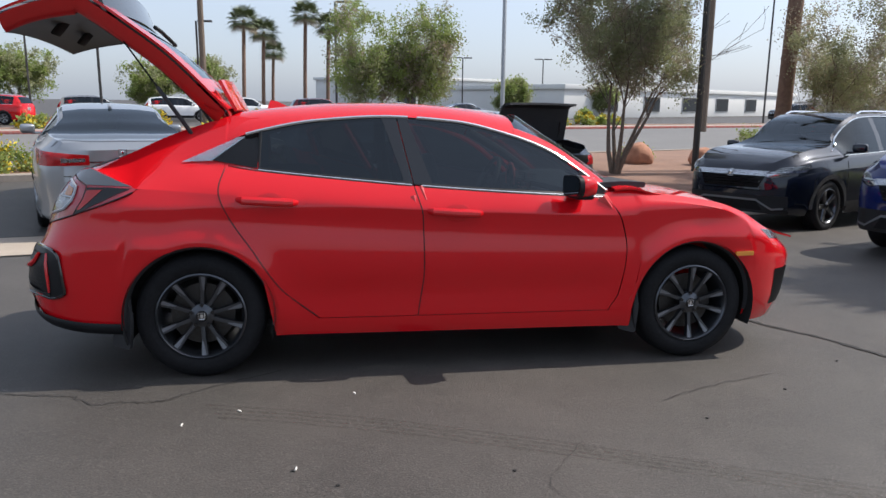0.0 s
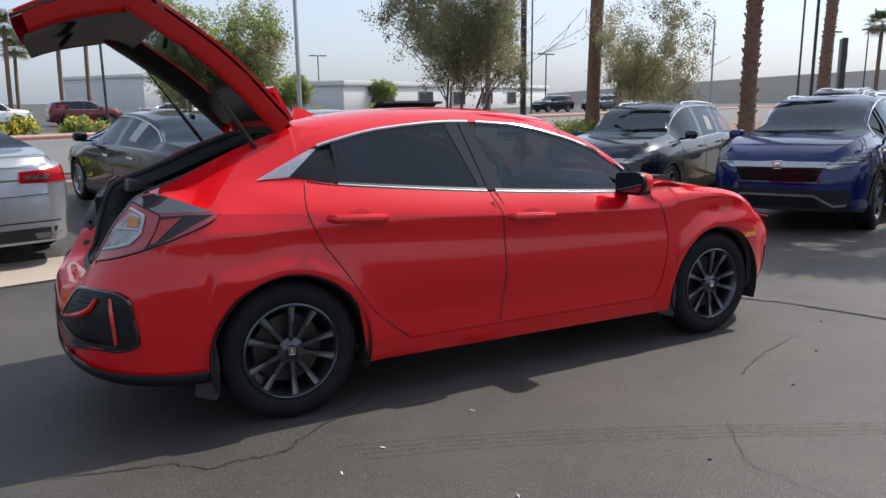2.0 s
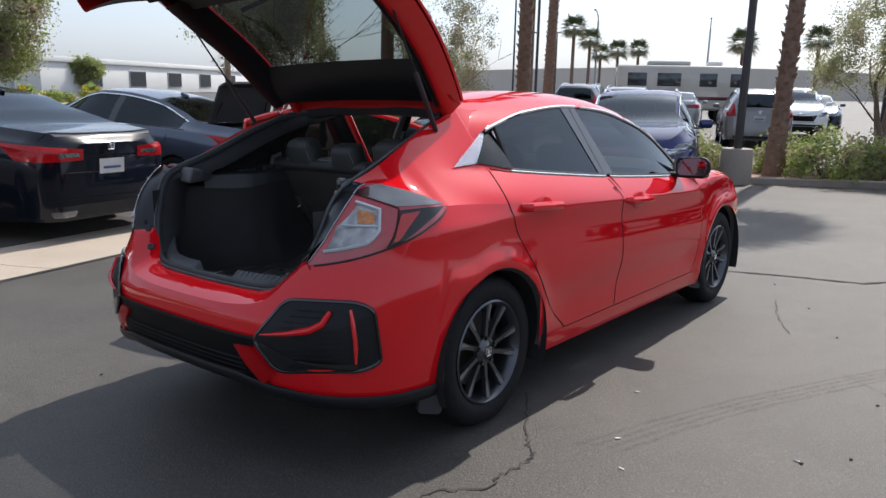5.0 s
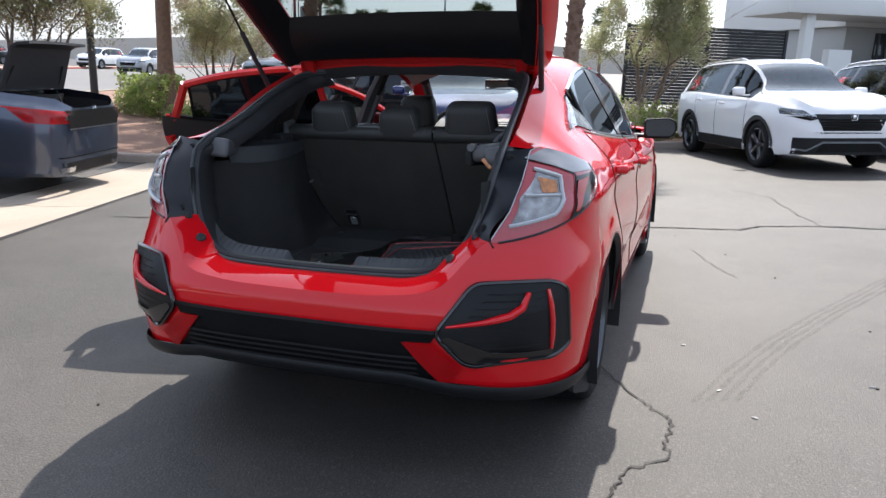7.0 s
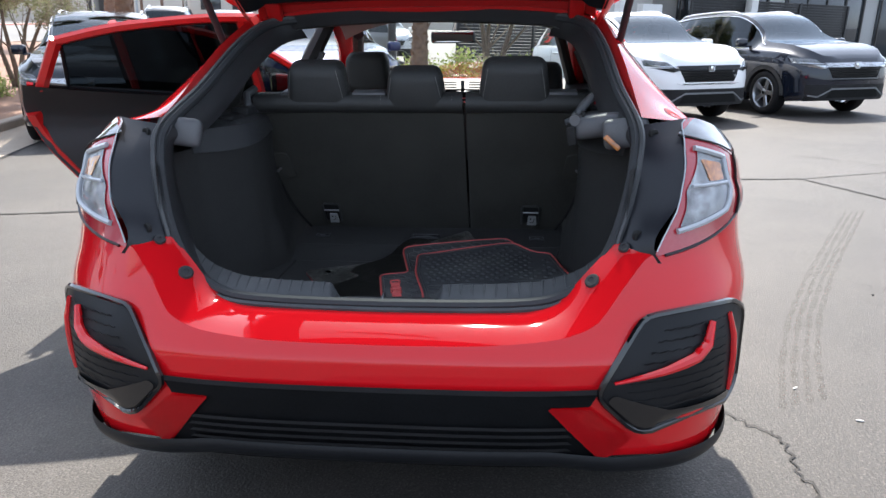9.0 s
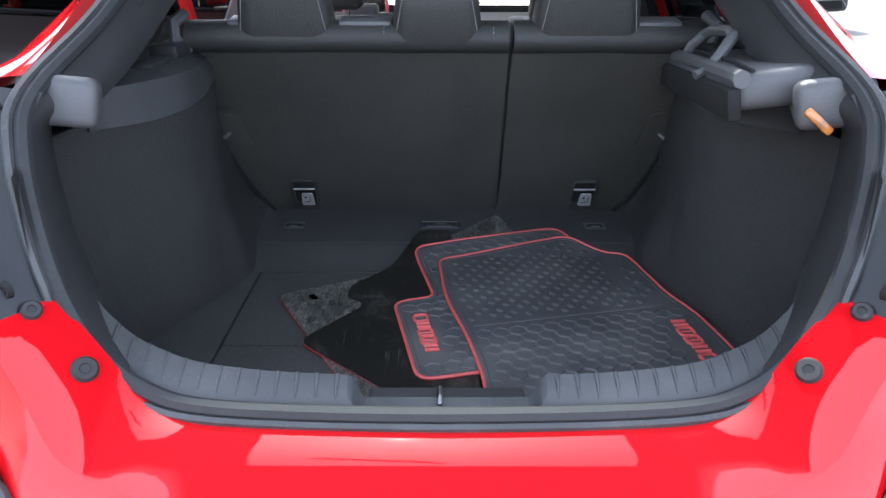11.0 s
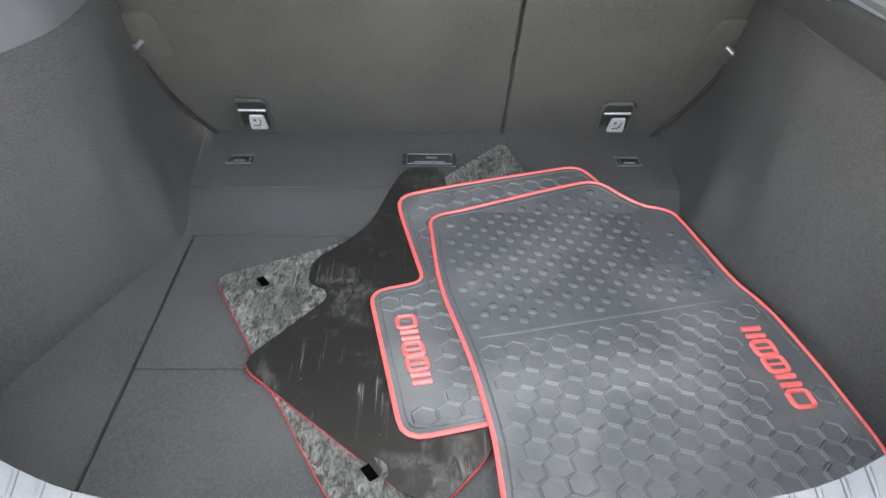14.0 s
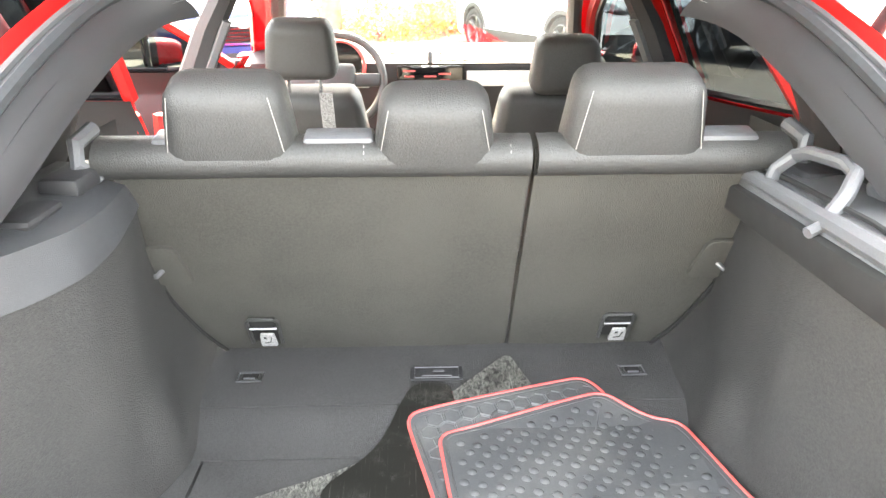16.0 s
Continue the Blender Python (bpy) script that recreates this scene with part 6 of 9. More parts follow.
    tube(bm, [lamp_surface(x, 1.0) + Vector((-0.004, 0, 0.001)) for x in spread(-1.90, -2.105, 16)], 0.0018, 6)
    part("lamp_inner_edge", bm, M["guide"], lamp, "pale inner lamp edge")
    # black jamb cover between lamp and opening
    edge_x = curve((0.765, -2.112), (0.79, -2.109), (0.93, -2.035), (1.0, -1.98), (1.07, -1.883))
    seal_x = curve((0.725, -2.065), (0.79, -2.045), (0.88, -2.015), (0.98, -1.975), (1.05, -1.90))
    seal_y = curve((0.70, 0.45), (0.725, 0.485), (0.79, 0.532), (0.88, 0.558), (0.98, 0.568), (1.05, 0.562))
    def cover(z, v):
        x0 = edge_x(z)
        y0 = side_w(-1.5, z) * max(0.0, 1 - ((-1.5 - x0) / tail_len(z)) ** 3.5) ** (1 / 3.5)
        z2 = z - 0.02 * v
        return Vector((lerp(x0, seal_x(z2), v) - 0.010 * math.sin(v * math.pi), sg * (lerp(y0, seal_y(z2), v) + 0.002), z2))
    bm = surface(cover, spread(0.772, 1.068, 18), spread(-0.07, 1, 9))
    part("jamb_cover", bm, M["jamb_black"], car, "satin black plastic jamb cover")
    for z0, v0 in ((0.835, 0.55), (1.045, 0.55)):
        p = cover(z0, v0)
        bm = bmesh.new()
        lathe(bm, [(0.0, -0.001), (0.005, -0.001), (0.006, -0.0035), (0.011, -0.0035), (0.013, 0.004)], 14, Matrix.Translation(p) @ pose(0, 0, 0, 0, 0, -sg * 25), 'X')
        part("jamb_bolt", bm, M["dark"], car)
    # tail jamb in body colour, up to the roof
    def jamb(x, v):
        y, z = jamb_y(x), jamb_z(x)
        return Vector((x + 0.01 * v, sg * (y - 0.026 * v), z - 0.020 * math.sin(v * 1.57) - 0.006 * v))
    bm = surface(jamb, spread(-1.872, -1.22, 24), spread(0, 1, 7))
    part("tailgate_jamb", bm, M["red_jamb"], car)

# ledge between bumper and opening, with its fixings
lip_z = curve((0, 0.650), (0.33, 0.653), (0.42, 0.672), (0.49, 0.735), (0.56, 0.80))
lip_x = curve((0, -2.135), (0.33, -2.122), (0.45, -2.085), (0.53, -2.05), (0.60, -2.04))


def ledge(y, v):
    zt = tail_top(abs(y))
    q = abs(y) / side_w(-1.5, zt)
    x0 = -1.5 - tail_len(zt) * (1 - q ** 3.5) ** (1 / 3.5)
    zi = lip_z(abs(y))
    x1 = lip_x(abs(y))
    return Vector((lerp(x0, x1, v), y * (1 - 0.05 * v), lerp(zt, zi, v) + 0.006 * math.sin(v * math.pi)))
bm = surface(ledge, spread(-0.60, 0.60, 61), spread(0, 1, 8))
part("tail_ledge", bm, M["red"], car)
for sg in (-1, 1):
    for y0, v0, r in ((0.492, 0.72, 0.018), (0.566, 0.72, 0.014)):
        bm = bmesh.new()
        tilt = Matrix.Translation(ledge(sg * y0, v0) + Vector((-0.003, 0, 0.003))) @ pose(0, 0, 0, sg * 30, -40, 0)
        lathe(bm, [(0.0, 0.003), (r * 0.35, 0.003), (r * 0.42, 0.005), (r * 0.8, 0.005), (r, 0.0)], 16, tilt, 'Z')
        part("trim_clip", bm, M["trim"], car, "dark plastic clip")
# bonnet and windscreen
bm = surface(lambda x, y: Vector((x + 0.10 * (1 - y * y) * step(1.0, 1.5, x) * 0.6 + 0.06 * (1 - y * y) * step(1.3, 0.95, x), y * lerp(0.828, 0.655, step(1.0, 2.0, x)), fender_top(x) + 0.035 * (1 - abs(y) ** 2.4) * step(2.2, 1.7, x) - 0.006 + 0.02 * step(1.15, 0.95, x))), spread(0.86, 2.10, 32), spread(-1, 1, 31))
part("bonnet", thicken(bm, 0.01), M["red"], car)
bm = surface(lambda x, y: Vector((x + 0.09 * (1 - y * y), y * 0.735, 0.880 + 0.040 * (1 - abs(y) ** 2.4) - 0.05 * (x - 0.80))), spread(0.80, 0.98, 6), spread(-1, 1, 25))
part("cowl_panel", thicken(bm, 0.01), M["trim"], car, "black cowl below the windscreen")
def screen(v, w):
    x = lerp(0.30, 0.93, v)
    y = glass_w(x, rail(x)) - 0.07
    return Vector((x + 0.17 * (1 - w * w), w * y, lerp(rail(x) + 0.035, lerp(1.392, 0.985, v), 1 - abs(w) ** 2.2)))
bm = surface(screen, spread(0, 1, 16), spread(-1, 1, 25))
part("windscreen", bm, M["clear"], car, "clear windscreen").visible_shadow = False
for sg in (-1, 1):
    bm = surface(lambda u, v: Vector((lerp(1.60, 1.72, u), sg * (lerp(0.872, 0.855, u) + 0.006), lerp(0.60, 0.625, v))), spread(0, 1, 4), spread(0, 1, 2))
    part("side_marker", thicken(bm, 0.01), M["marker"], car, "amber side marker")
# rear bumper trim, hugging the bumper skin
bm = bmesh.new()
for sg in (-1, 1):
    surface(lambda u, z: (lambda p: Vector((p.x, p.y * sg, p.z)))(plan(u, z, True)), spread(0, 1, 60), spread(0.24, 0.80, 30), bm)
hug_tail = BVHTree.FromBMesh(bm)
bm.free()
Z = lambda *pp: [(-5, a, b) for a, b in pp]
part("bumper_insert", patch(hug_tail, Z((-0.505, 0.335), (0.505, 0.335), (0.375, 0.496), (-0.375, 0.496)), (1, 0, 0), 0.004, 30, 8), M["insert_black"], car, "black lower bumper insert")
part("insert_bar", patch(hug_tail, Z((-0.465, 0.492), (0.465, 0.492), (0.485, 0.524), (-0.485, 0.524)), (1, 0, 0), 0.007, 30, 3), M["insert_black"], car)
for k in range(4):
    z = 0.385 + 0.018 * k
    part("insert_rib", patch(hug_tail, Z((-0.43, z), (0.43, z), (0.42, z + 0.008), (-0.42, z + 0.008)), (1, 0, 0), 0.012, 24, 1, 0.01), M["trim"], car)
part("insert_edge", patch(hug_tail, Z((-0.485, 0.522), (0.485, 0.522), (0.49, 0.534), (-0.49, 0.534)), (1, 0, 0), 0.012, 30, 1, 0.012), M["trim"], car)
lip = curve((0.0, 0.385), (0.36, 0.386), (0.43, 0.376), (0.505, 0.362), (0.62, 0.348), (0.80, 0.322), (0.86, 0.308), (0.9, 0.300))
bm = bmesh.new()
for sg in (-1, 1):
    def lip_fn(u, v):
        p = plan(u, 0.33, True)
        zt = lip(p.y)
        z = lerp(zt, zt - lerp(0.046, 0.058, step(0.4, 0.86, p.y)), v)
        p = plan(u, max(z, 0.22), True)
        out = Vector((-math.sin(u * 1.57) ** 0.6, math.cos(u * 1.57) ** 0.6, 0)).normalized() * (0.014 + 0.010 * v * (1 - v) * 4 - 0.006 * v)
        p += out
        return Vector((p.x, sg * p.y, z))
    surface(lip_fn, spread(0.078, 1, 64), spread(0, 1, 8), bm)
bmesh.ops.remove_doubles(bm, verts=bm.verts, dist=0.0008)
part("bumper_lip", bm, M["insert_black"], car, "black lower bumper lip")
for sg in (-1, 1):
    V = lambda *pp: [(-5, sg * a, b) for a, b in pp]
    rim_pts = [(0.578, 0.674), (0.790, 0.674), (0.832, 0.645), (0.840, 0.45), (0.81, 0.426), (0.57, 0.422), (0.476, 0.520)]
    def on_tail(a, b, off=0.0):
        p = project(hug_tail, [(-5, sg * a, b)], (1, 0, 0), 0)[0]
        d = Vector((-1.0, sg * 2.2 * max(0, a - 0.55), 0)).normalized()
        return p + d * off
    def vent_fill(pts, off, bm, rows=10):
        """Fills a vent outline on the bumper skin by rings shrinking to its middle."""
        cx, cz = sum(p[0] for p in pts) / len(pts), sum(p[1] for p in pts) / len(pts)
        ring0 = []
        out = [Vector((p[0], p[1], 0)) for p in pts]
        loop = rounded(out, 0.03, 4)
        prev = None
        for k in range(rows):
            t = k / (rows - 1) * 0.98
            ring = [bm.verts.new(on_tail(lerp(p.x, cx, t), lerp(p.y, cz, t), off)) for p in loop]
            if prev:
                for i in range(len(ring)):
                    bm.faces.new((prev[i], prev[(i + 1) % len(ring)], ring[(i + 1) % len(ring)], ring[i]))
            prev = ring
        bm.faces.new(prev)
        return loop
    bm = bmesh.new()
    loop = vent_fill(rim_pts, 0.015, bm)
    vent = part("bumper_vent", bm, M["insert_black"], car, "black honeycomb side vent")
    bm = bmesh.new()
    tube(bm, [on_tail(p.x, p.y, 0.013) for p in loop], 0.0075, 6, closed=True)
    part("vent_frame", bm, M["gloss_black"], vent)
    bm = bmesh.new()
    vent_fill([(0.500, 0.508), (0.520, 0.522), (0.590, 0.470), (0.70, 0.456), (0.80, 0.456), (0.80, 0.436), (0.575, 0.433)], 0.019, bm, 5)
    part("vent_gloss_foot", bm, M["gloss_black"], vent)
    bm = bmesh.new()
    line = [(0.515, 0.549), (0.62, 0.565), (0.69, 0.582), (0.720, 0.603), (0.736, 0.656)]
    pts = []
    for (a, b), (c, d) in zip(line, line[1:]):
        pts += [on_tail(lerp(a, c, k / 5), lerp(b, d, k / 5), 0.021) for k in range(5)]
    tube(bm, pts, [min(0.0125, 0.0035 + 0.0011 * k) if k < 14 else max(0.007, 0.0125 - 0.0009 * (k - 14)) for k in range(len(pts))], 8)
    part("vent_blade", bm, M["red"], vent, "red blade across the vent")
    bm = bmesh.new()
    line = [(0.782, 0.650), (0.794, 0.60), (0.799, 0.55), (0.799, 0.50), (0.797, 0.456)]
    tube(bm, [on_tail(a, b, 0.018) for a, b in line], [0.006, 0.0085, 0.0085, 0.008, 0.005], 8)
    part("vent_reflector", bm, M["lamp_bright"], vent, "upright bright red reflector strip")
    for k in range(9):
        b = 0.480 + k * 0.0205
        a0 = max(0.545, 0.52 + (b - 0.50) * 0.72)
        bm = bmesh.new()
        tube(bm, [on_tail(lerp(a0, 0.775, t), b + 0.0020 * math.sin(t * 44 + k * 3.14), 0.0158) for t in spread(0, 1, 22)], 0.0017, 4)
        part("vent_slat", bm, M["insert_black"], vent)
    # red prong under the vent
    part("bumper_prong", patch(hug_tail, V((0.375, 0.492), (0.47, 0.488), (0.56, 0.408), (0.50, 0.352)), (1, 0, 0), 0.014, 10, 8, 0.02), M["red"], car, "red bumper corner blade")
# tailgate, raised about its hinges
gate = new("tailgate")
gate.parent = car
gate.empty_display_size = 0.1
HX, HZ, GA = -1.225, 1.365, 59.0
gate.matrix_basis = Matrix.Translation((HX, 0, HZ)) @ pose(0, 0, 0, 0, GA, 0) @ Matrix.Translation((-HX, 0, -HZ))
gate_line = curve((0, 1.365), (0.35, 1.28), (0.62, 1.17), (0.78, 1.095), (0.84, 1.065))       # along the slope, closed
def gate_pt(a, w, depth=0.0, inset=0.0):
    """a: 0 hinge to 1 lower edge when closed; w: -1 to 1 across."""
    hw = curve((0, 0.60), (0.06, 0.622), (0.3, 0.675), (0.5, 0.70), (0.66, 0.70), (0.80, 0.68), (1.0, 0.60))(a) - inset
    if a < 0.66:
        q = a / 0.66 * 0.80
        x, z = HX - q, gate_line(q)
        nrm = Vector((-0.36, 0, 0.93))
    else:
        q = (a - 0.66) / 0.34
        x, z = HX - 0.80 - 0.10 * math.sin(q * 1.57) - 0.03 * q, lerp(1.085, 0.65, q)
        nrm = Vector((-0.97, 0, 0.25)) if q > 0.08 else Vector((-0.66, 0, 0.75))
    crown = 0.035 * (1 - w * w) * (1 if a < 0.66 else 1.6)
    p = Vector((x, hw * w, z + (crown if a < 0.66 else 0)))
    if a >= 0.66:
        p.x -= crown
    return p - nrm * depth
ring_a, ring_w = spread(0, 1, 33), spread(-1, 1, 25)
bm = bmesh.new()
def not_glass(a, w):
    return not (0.17 < a < 0.60 and abs(w) < 0.78)
rows = {}
def gv(a, w, d=0.0):
    k = (round(a, 4), round(w, 4), d)
    if k not in rows:
        rows[k] = bm.verts.new(gate_pt(a, w, d))
    return rows[k]
ga = sorted(set([round(v, 4) for v in spread(0, 1, 33)] + [0.17, 0.60]))
gw = sorted(set([round(v, 4) for v in spread(-1, 1, 25)] + [-0.78, 0.78]))
for a0, a1 in zip(ga, ga[1:]):
    for w0, w1 in zip(gw, gw[1:]):
        if not_glass((a0 + a1) / 2, (w0 + w1) / 2):
            bm.faces.new((gv(a0, w0), gv(a1, w0), gv(a1, w1), gv(a0, w1)))
part("gate_skin", thicken(bm, 0.012), M["red"], gate)
bm = surface(lambda a, w: gate_pt(a, w, -0.002), spread(0.155, 0.615, 14), spread(-0.80, 0.80, 15))
part("gate_glass", bm, M["halftint"], gate, "tinted tailgate glass")
# inner frame in body colour, then the black lining
bm = bmesh.new()
for sg in (-1, 1):
    surface(lambda a, v: gate_pt(a, sg * lerp(1.0, 0.90, v), 0.012 + 0.085 * math.sin(v * 1.57)), spread(0.0, 0.98, 30), spread(0, 1, 5), bm)
surface(lambda v, w: gate_pt(lerp(0.0, 0.085, v), w, 0.012 + 0.05 * math.sin(v * 1.57)), spread(0, 1, 5), spread(-1, 1, 21), bm)
part("gate_inner_frame", bm, M["red_jamb"], gate)
bm = bmesh.new()
for sg in (-1, 1):
    surface(lambda a, v: gate_pt(a, sg * lerp(0.915, 0.755, v), 0.096 - 0.08 * v ** 3), spread(0.05, 0.60, 18), spread(0, 1, 5), bm)
surface(lambda v, w: gate_pt(lerp(0.055, 0.20, v), w, 0.072 - 0.058 * v ** 3), spread(0, 1, 5), spread(-0.915, 0.915, 21), bm)
surface(lambda a, w: gate_pt(a, w, 0.055 + 0.05 * step(0.56, 0.70, a) * (1 - 0.3 * w * w)), spread(0.545, 0.985, 18), spread(-0.915, 0.915, 25), bm)
part("gate_lining", bm, M["insert_black"], gate, "black tailgate lining")
for w in (-0.35, 0.35):
    bm = bmesh.new()
    box(bm, 0.10, 0.12, 0.02, Matrix.Translation(gate_pt(0.84, w, 0.12)) @ pose(0, 0, 0, 0, 70, 0), 0.008)
    part("gate_grip", bm, M["dark"], gate)
bm = surface(lambda v, w: gate_pt(0.60, w * 0.98) + Vector((lerp(0.05, -0.10, v), 0, 0.018 + 0.03 * v - 0.02 * w * w)), spread(0, 1, 6), spread(-1, 1, 21))
part("gate_spoiler", thicken(bm, 0.02), M["gloss_black"], gate, "gloss black spoiler")
bm = surface(lambda v, w: gate_pt(0.0, w * 0.80) + Vector((lerp(0.02, -0.16, v), 0, 0.012 + 0.012 * v)), spread(0, 1, 6), spread(-1, 1, 21))
part("roof_spoiler", thicken(bm, 0.018), M["red"], gate)
bm = bmesh.new()
tube(bm, [gate_pt(0.52, 0.0, -0.03), gate_pt(0.50, 0.1, -0.03), gate_pt(0.46, 0.55, -0.02)], 0.012, 6)
part("wiper_arm", bm, M["dark"], gate)
for sg in (-1, 1):
    bm = surface(lambda u, v: gate_pt(lerp(0.70, 0.80, v), sg * lerp(0.72, 0.98, u), -0.006), spread(0, 1, 6), spread(0, 1, 4))
    part("gate_lamp", bm, M["lamp_red"], gate, "red lamp end on the tailgate")
    bm = bmesh.new()
    box(bm, 0.10, 0.05, 0.03, Matrix.Translation(gate_pt(0.02, sg * 0.8, 0.04)), 0.01)
    part("gate_hinge", bm, M["red_jamb"], gate)
bm = surface(lambda v, w: Vector((lerp(-1.222, -1.165, v ** 2), w * 0.535, roof_mid(-1.22) - 0.006 - 0.034 * abs(w) ** 5 - 0.035 * v)), spread(0, 1, 6), spread(-1, 1, 31))
part("roof_end_panel", thicken(bm, 0.006), M["red_jamb"], car, "red roof end above the opening")
bm = surface(lambda v, w: Vector((-1.212 - 0.075 * v ** 1.3, w * 0.55, 1.352 + 0.118 * v - 0.035 * abs(w) ** 4 * (1 - v))), spread(0, 1, 8), spread(-1, 1, 31))
part("gate_hinge_panel", thicken(bm, 0.006), M["red_jamb"], car, "red hinge panel of the raised tailgate")
for sg in (-1, 1):
    a, b = Vector((-1.400, sg * 0.603, 1.240)), gate.matrix_basis @ gate_pt(0.46, sg * 0.93, 0.085)
    bm = bmesh.new()
    tube(bm, [b, b.lerp(a, 0.52)], 0.0045, 8)
    part("strut_rod", bm, M["dark"], car)
    bm = bmesh.new()
    tube(bm, [b.lerp(a, 0.48), b.lerp(a, 0.5), a.lerp(b, 0.02), a], [0.008, 0.011, 0.011, 0.007], 10)
    part("strut_body", bm, M["trim"], car)
# shark fin
bm = bmesh.new()
prof = [(0.0, 0.0), (-0.05, 0.022), (-0.11, 0.05), (-0.145, 0.055), (-0.165, 0.0)]
for sgn in (1,):
    L_ = [bm.verts.new((-0.88 + a, 0.03 * (1 - h / 0.06), 1.402 + 0.0 + h - 0.012)) for a, h in prof]
    R_ = [bm.verts.new((-0.88 + a, -0.03 * (1 - h / 0.06), 1.402 + h - 0.012)) for a, h in prof]
    bm.faces.new(L_)
    bm.faces.new(R_[::-1])
    for i in range(4):
        bm.faces.new((L_[i], R_[i], R_[i + 1], L_[i + 1]))
part("shark_fin_antenna", bm, M["red"], car)
# ---- the red hatchback: load space ----
floor_z = curve((-2.05, 0.545), (-1.40, 0.545), (-1.36, 0.548), (-1.27, 0.566), (-1.18, 0.570), (-0.98, 0.580))


def tray(name, x0, x1, y0, y1, label="", up=0.0, nx=16):
    bm = bmesh.new()
    top = [[bm.verts.new((x, y, floor_z(x) + up)) for y in spread(y0, y1, 9)] for x in spread(x0, x1, nx)]
    for i in range(nx - 1):
        for j in range(8):
            bm.faces.new((top[i][j], top[i + 1][j], top[i + 1][j + 1], top[i][j + 1]))
    return part(name, thicken(bm, 0.012), M["carpet"], car, label)


tray("boot_floor_panel", -2.02, -1.7325, -0.418, 0.418, "black carpeted boot floor")
tray("boot_floor_panel", -1.7295, -1.405, -0.418, 0.418)
tray("boot_floor_ramp", -1.402, -1.272, -0.47, 0.47)
tray("boot_floor_flap", -1.269, -0.95, -0.54, 0.54)
for sg in (-1, 1):
    tray("boot_floor_side", -2.02, -1.405, *sorted((sg * 0.4225, sg * 0.60)), up=0.002)
bm = bmesh.new()
box(bm, 1.0, 1.3, 0.03, Matrix.Translation((-1.55, 0, 0.50)))
part("boot_underfloor", bm, M["dark"], car)

wall_y = curve((-2.05, 0.548), (-1.97, 0.580), (-1.88, 0.606), (-1.80, 0.606), (-1.72, 0.590), (-1.655, 0.553), (-1.60, 0.522), (-1.53, 0.497), (-1.45, 0.492), (-1.35, 0.502), (-1.20, 0.530), (-1.0, 0.545))
foot_y = curve((-2.05, 0.545), (-1.90, 0.578), (-1.78, 0.568), (-1.66, 0.532), (-1.56, 0.492), (-1.47, 0.456), (-1.40, 0.442), (-1.32, 0.445), (-1.22, 0.452), (-1.0, 0.462))
ledge_z = 0.955
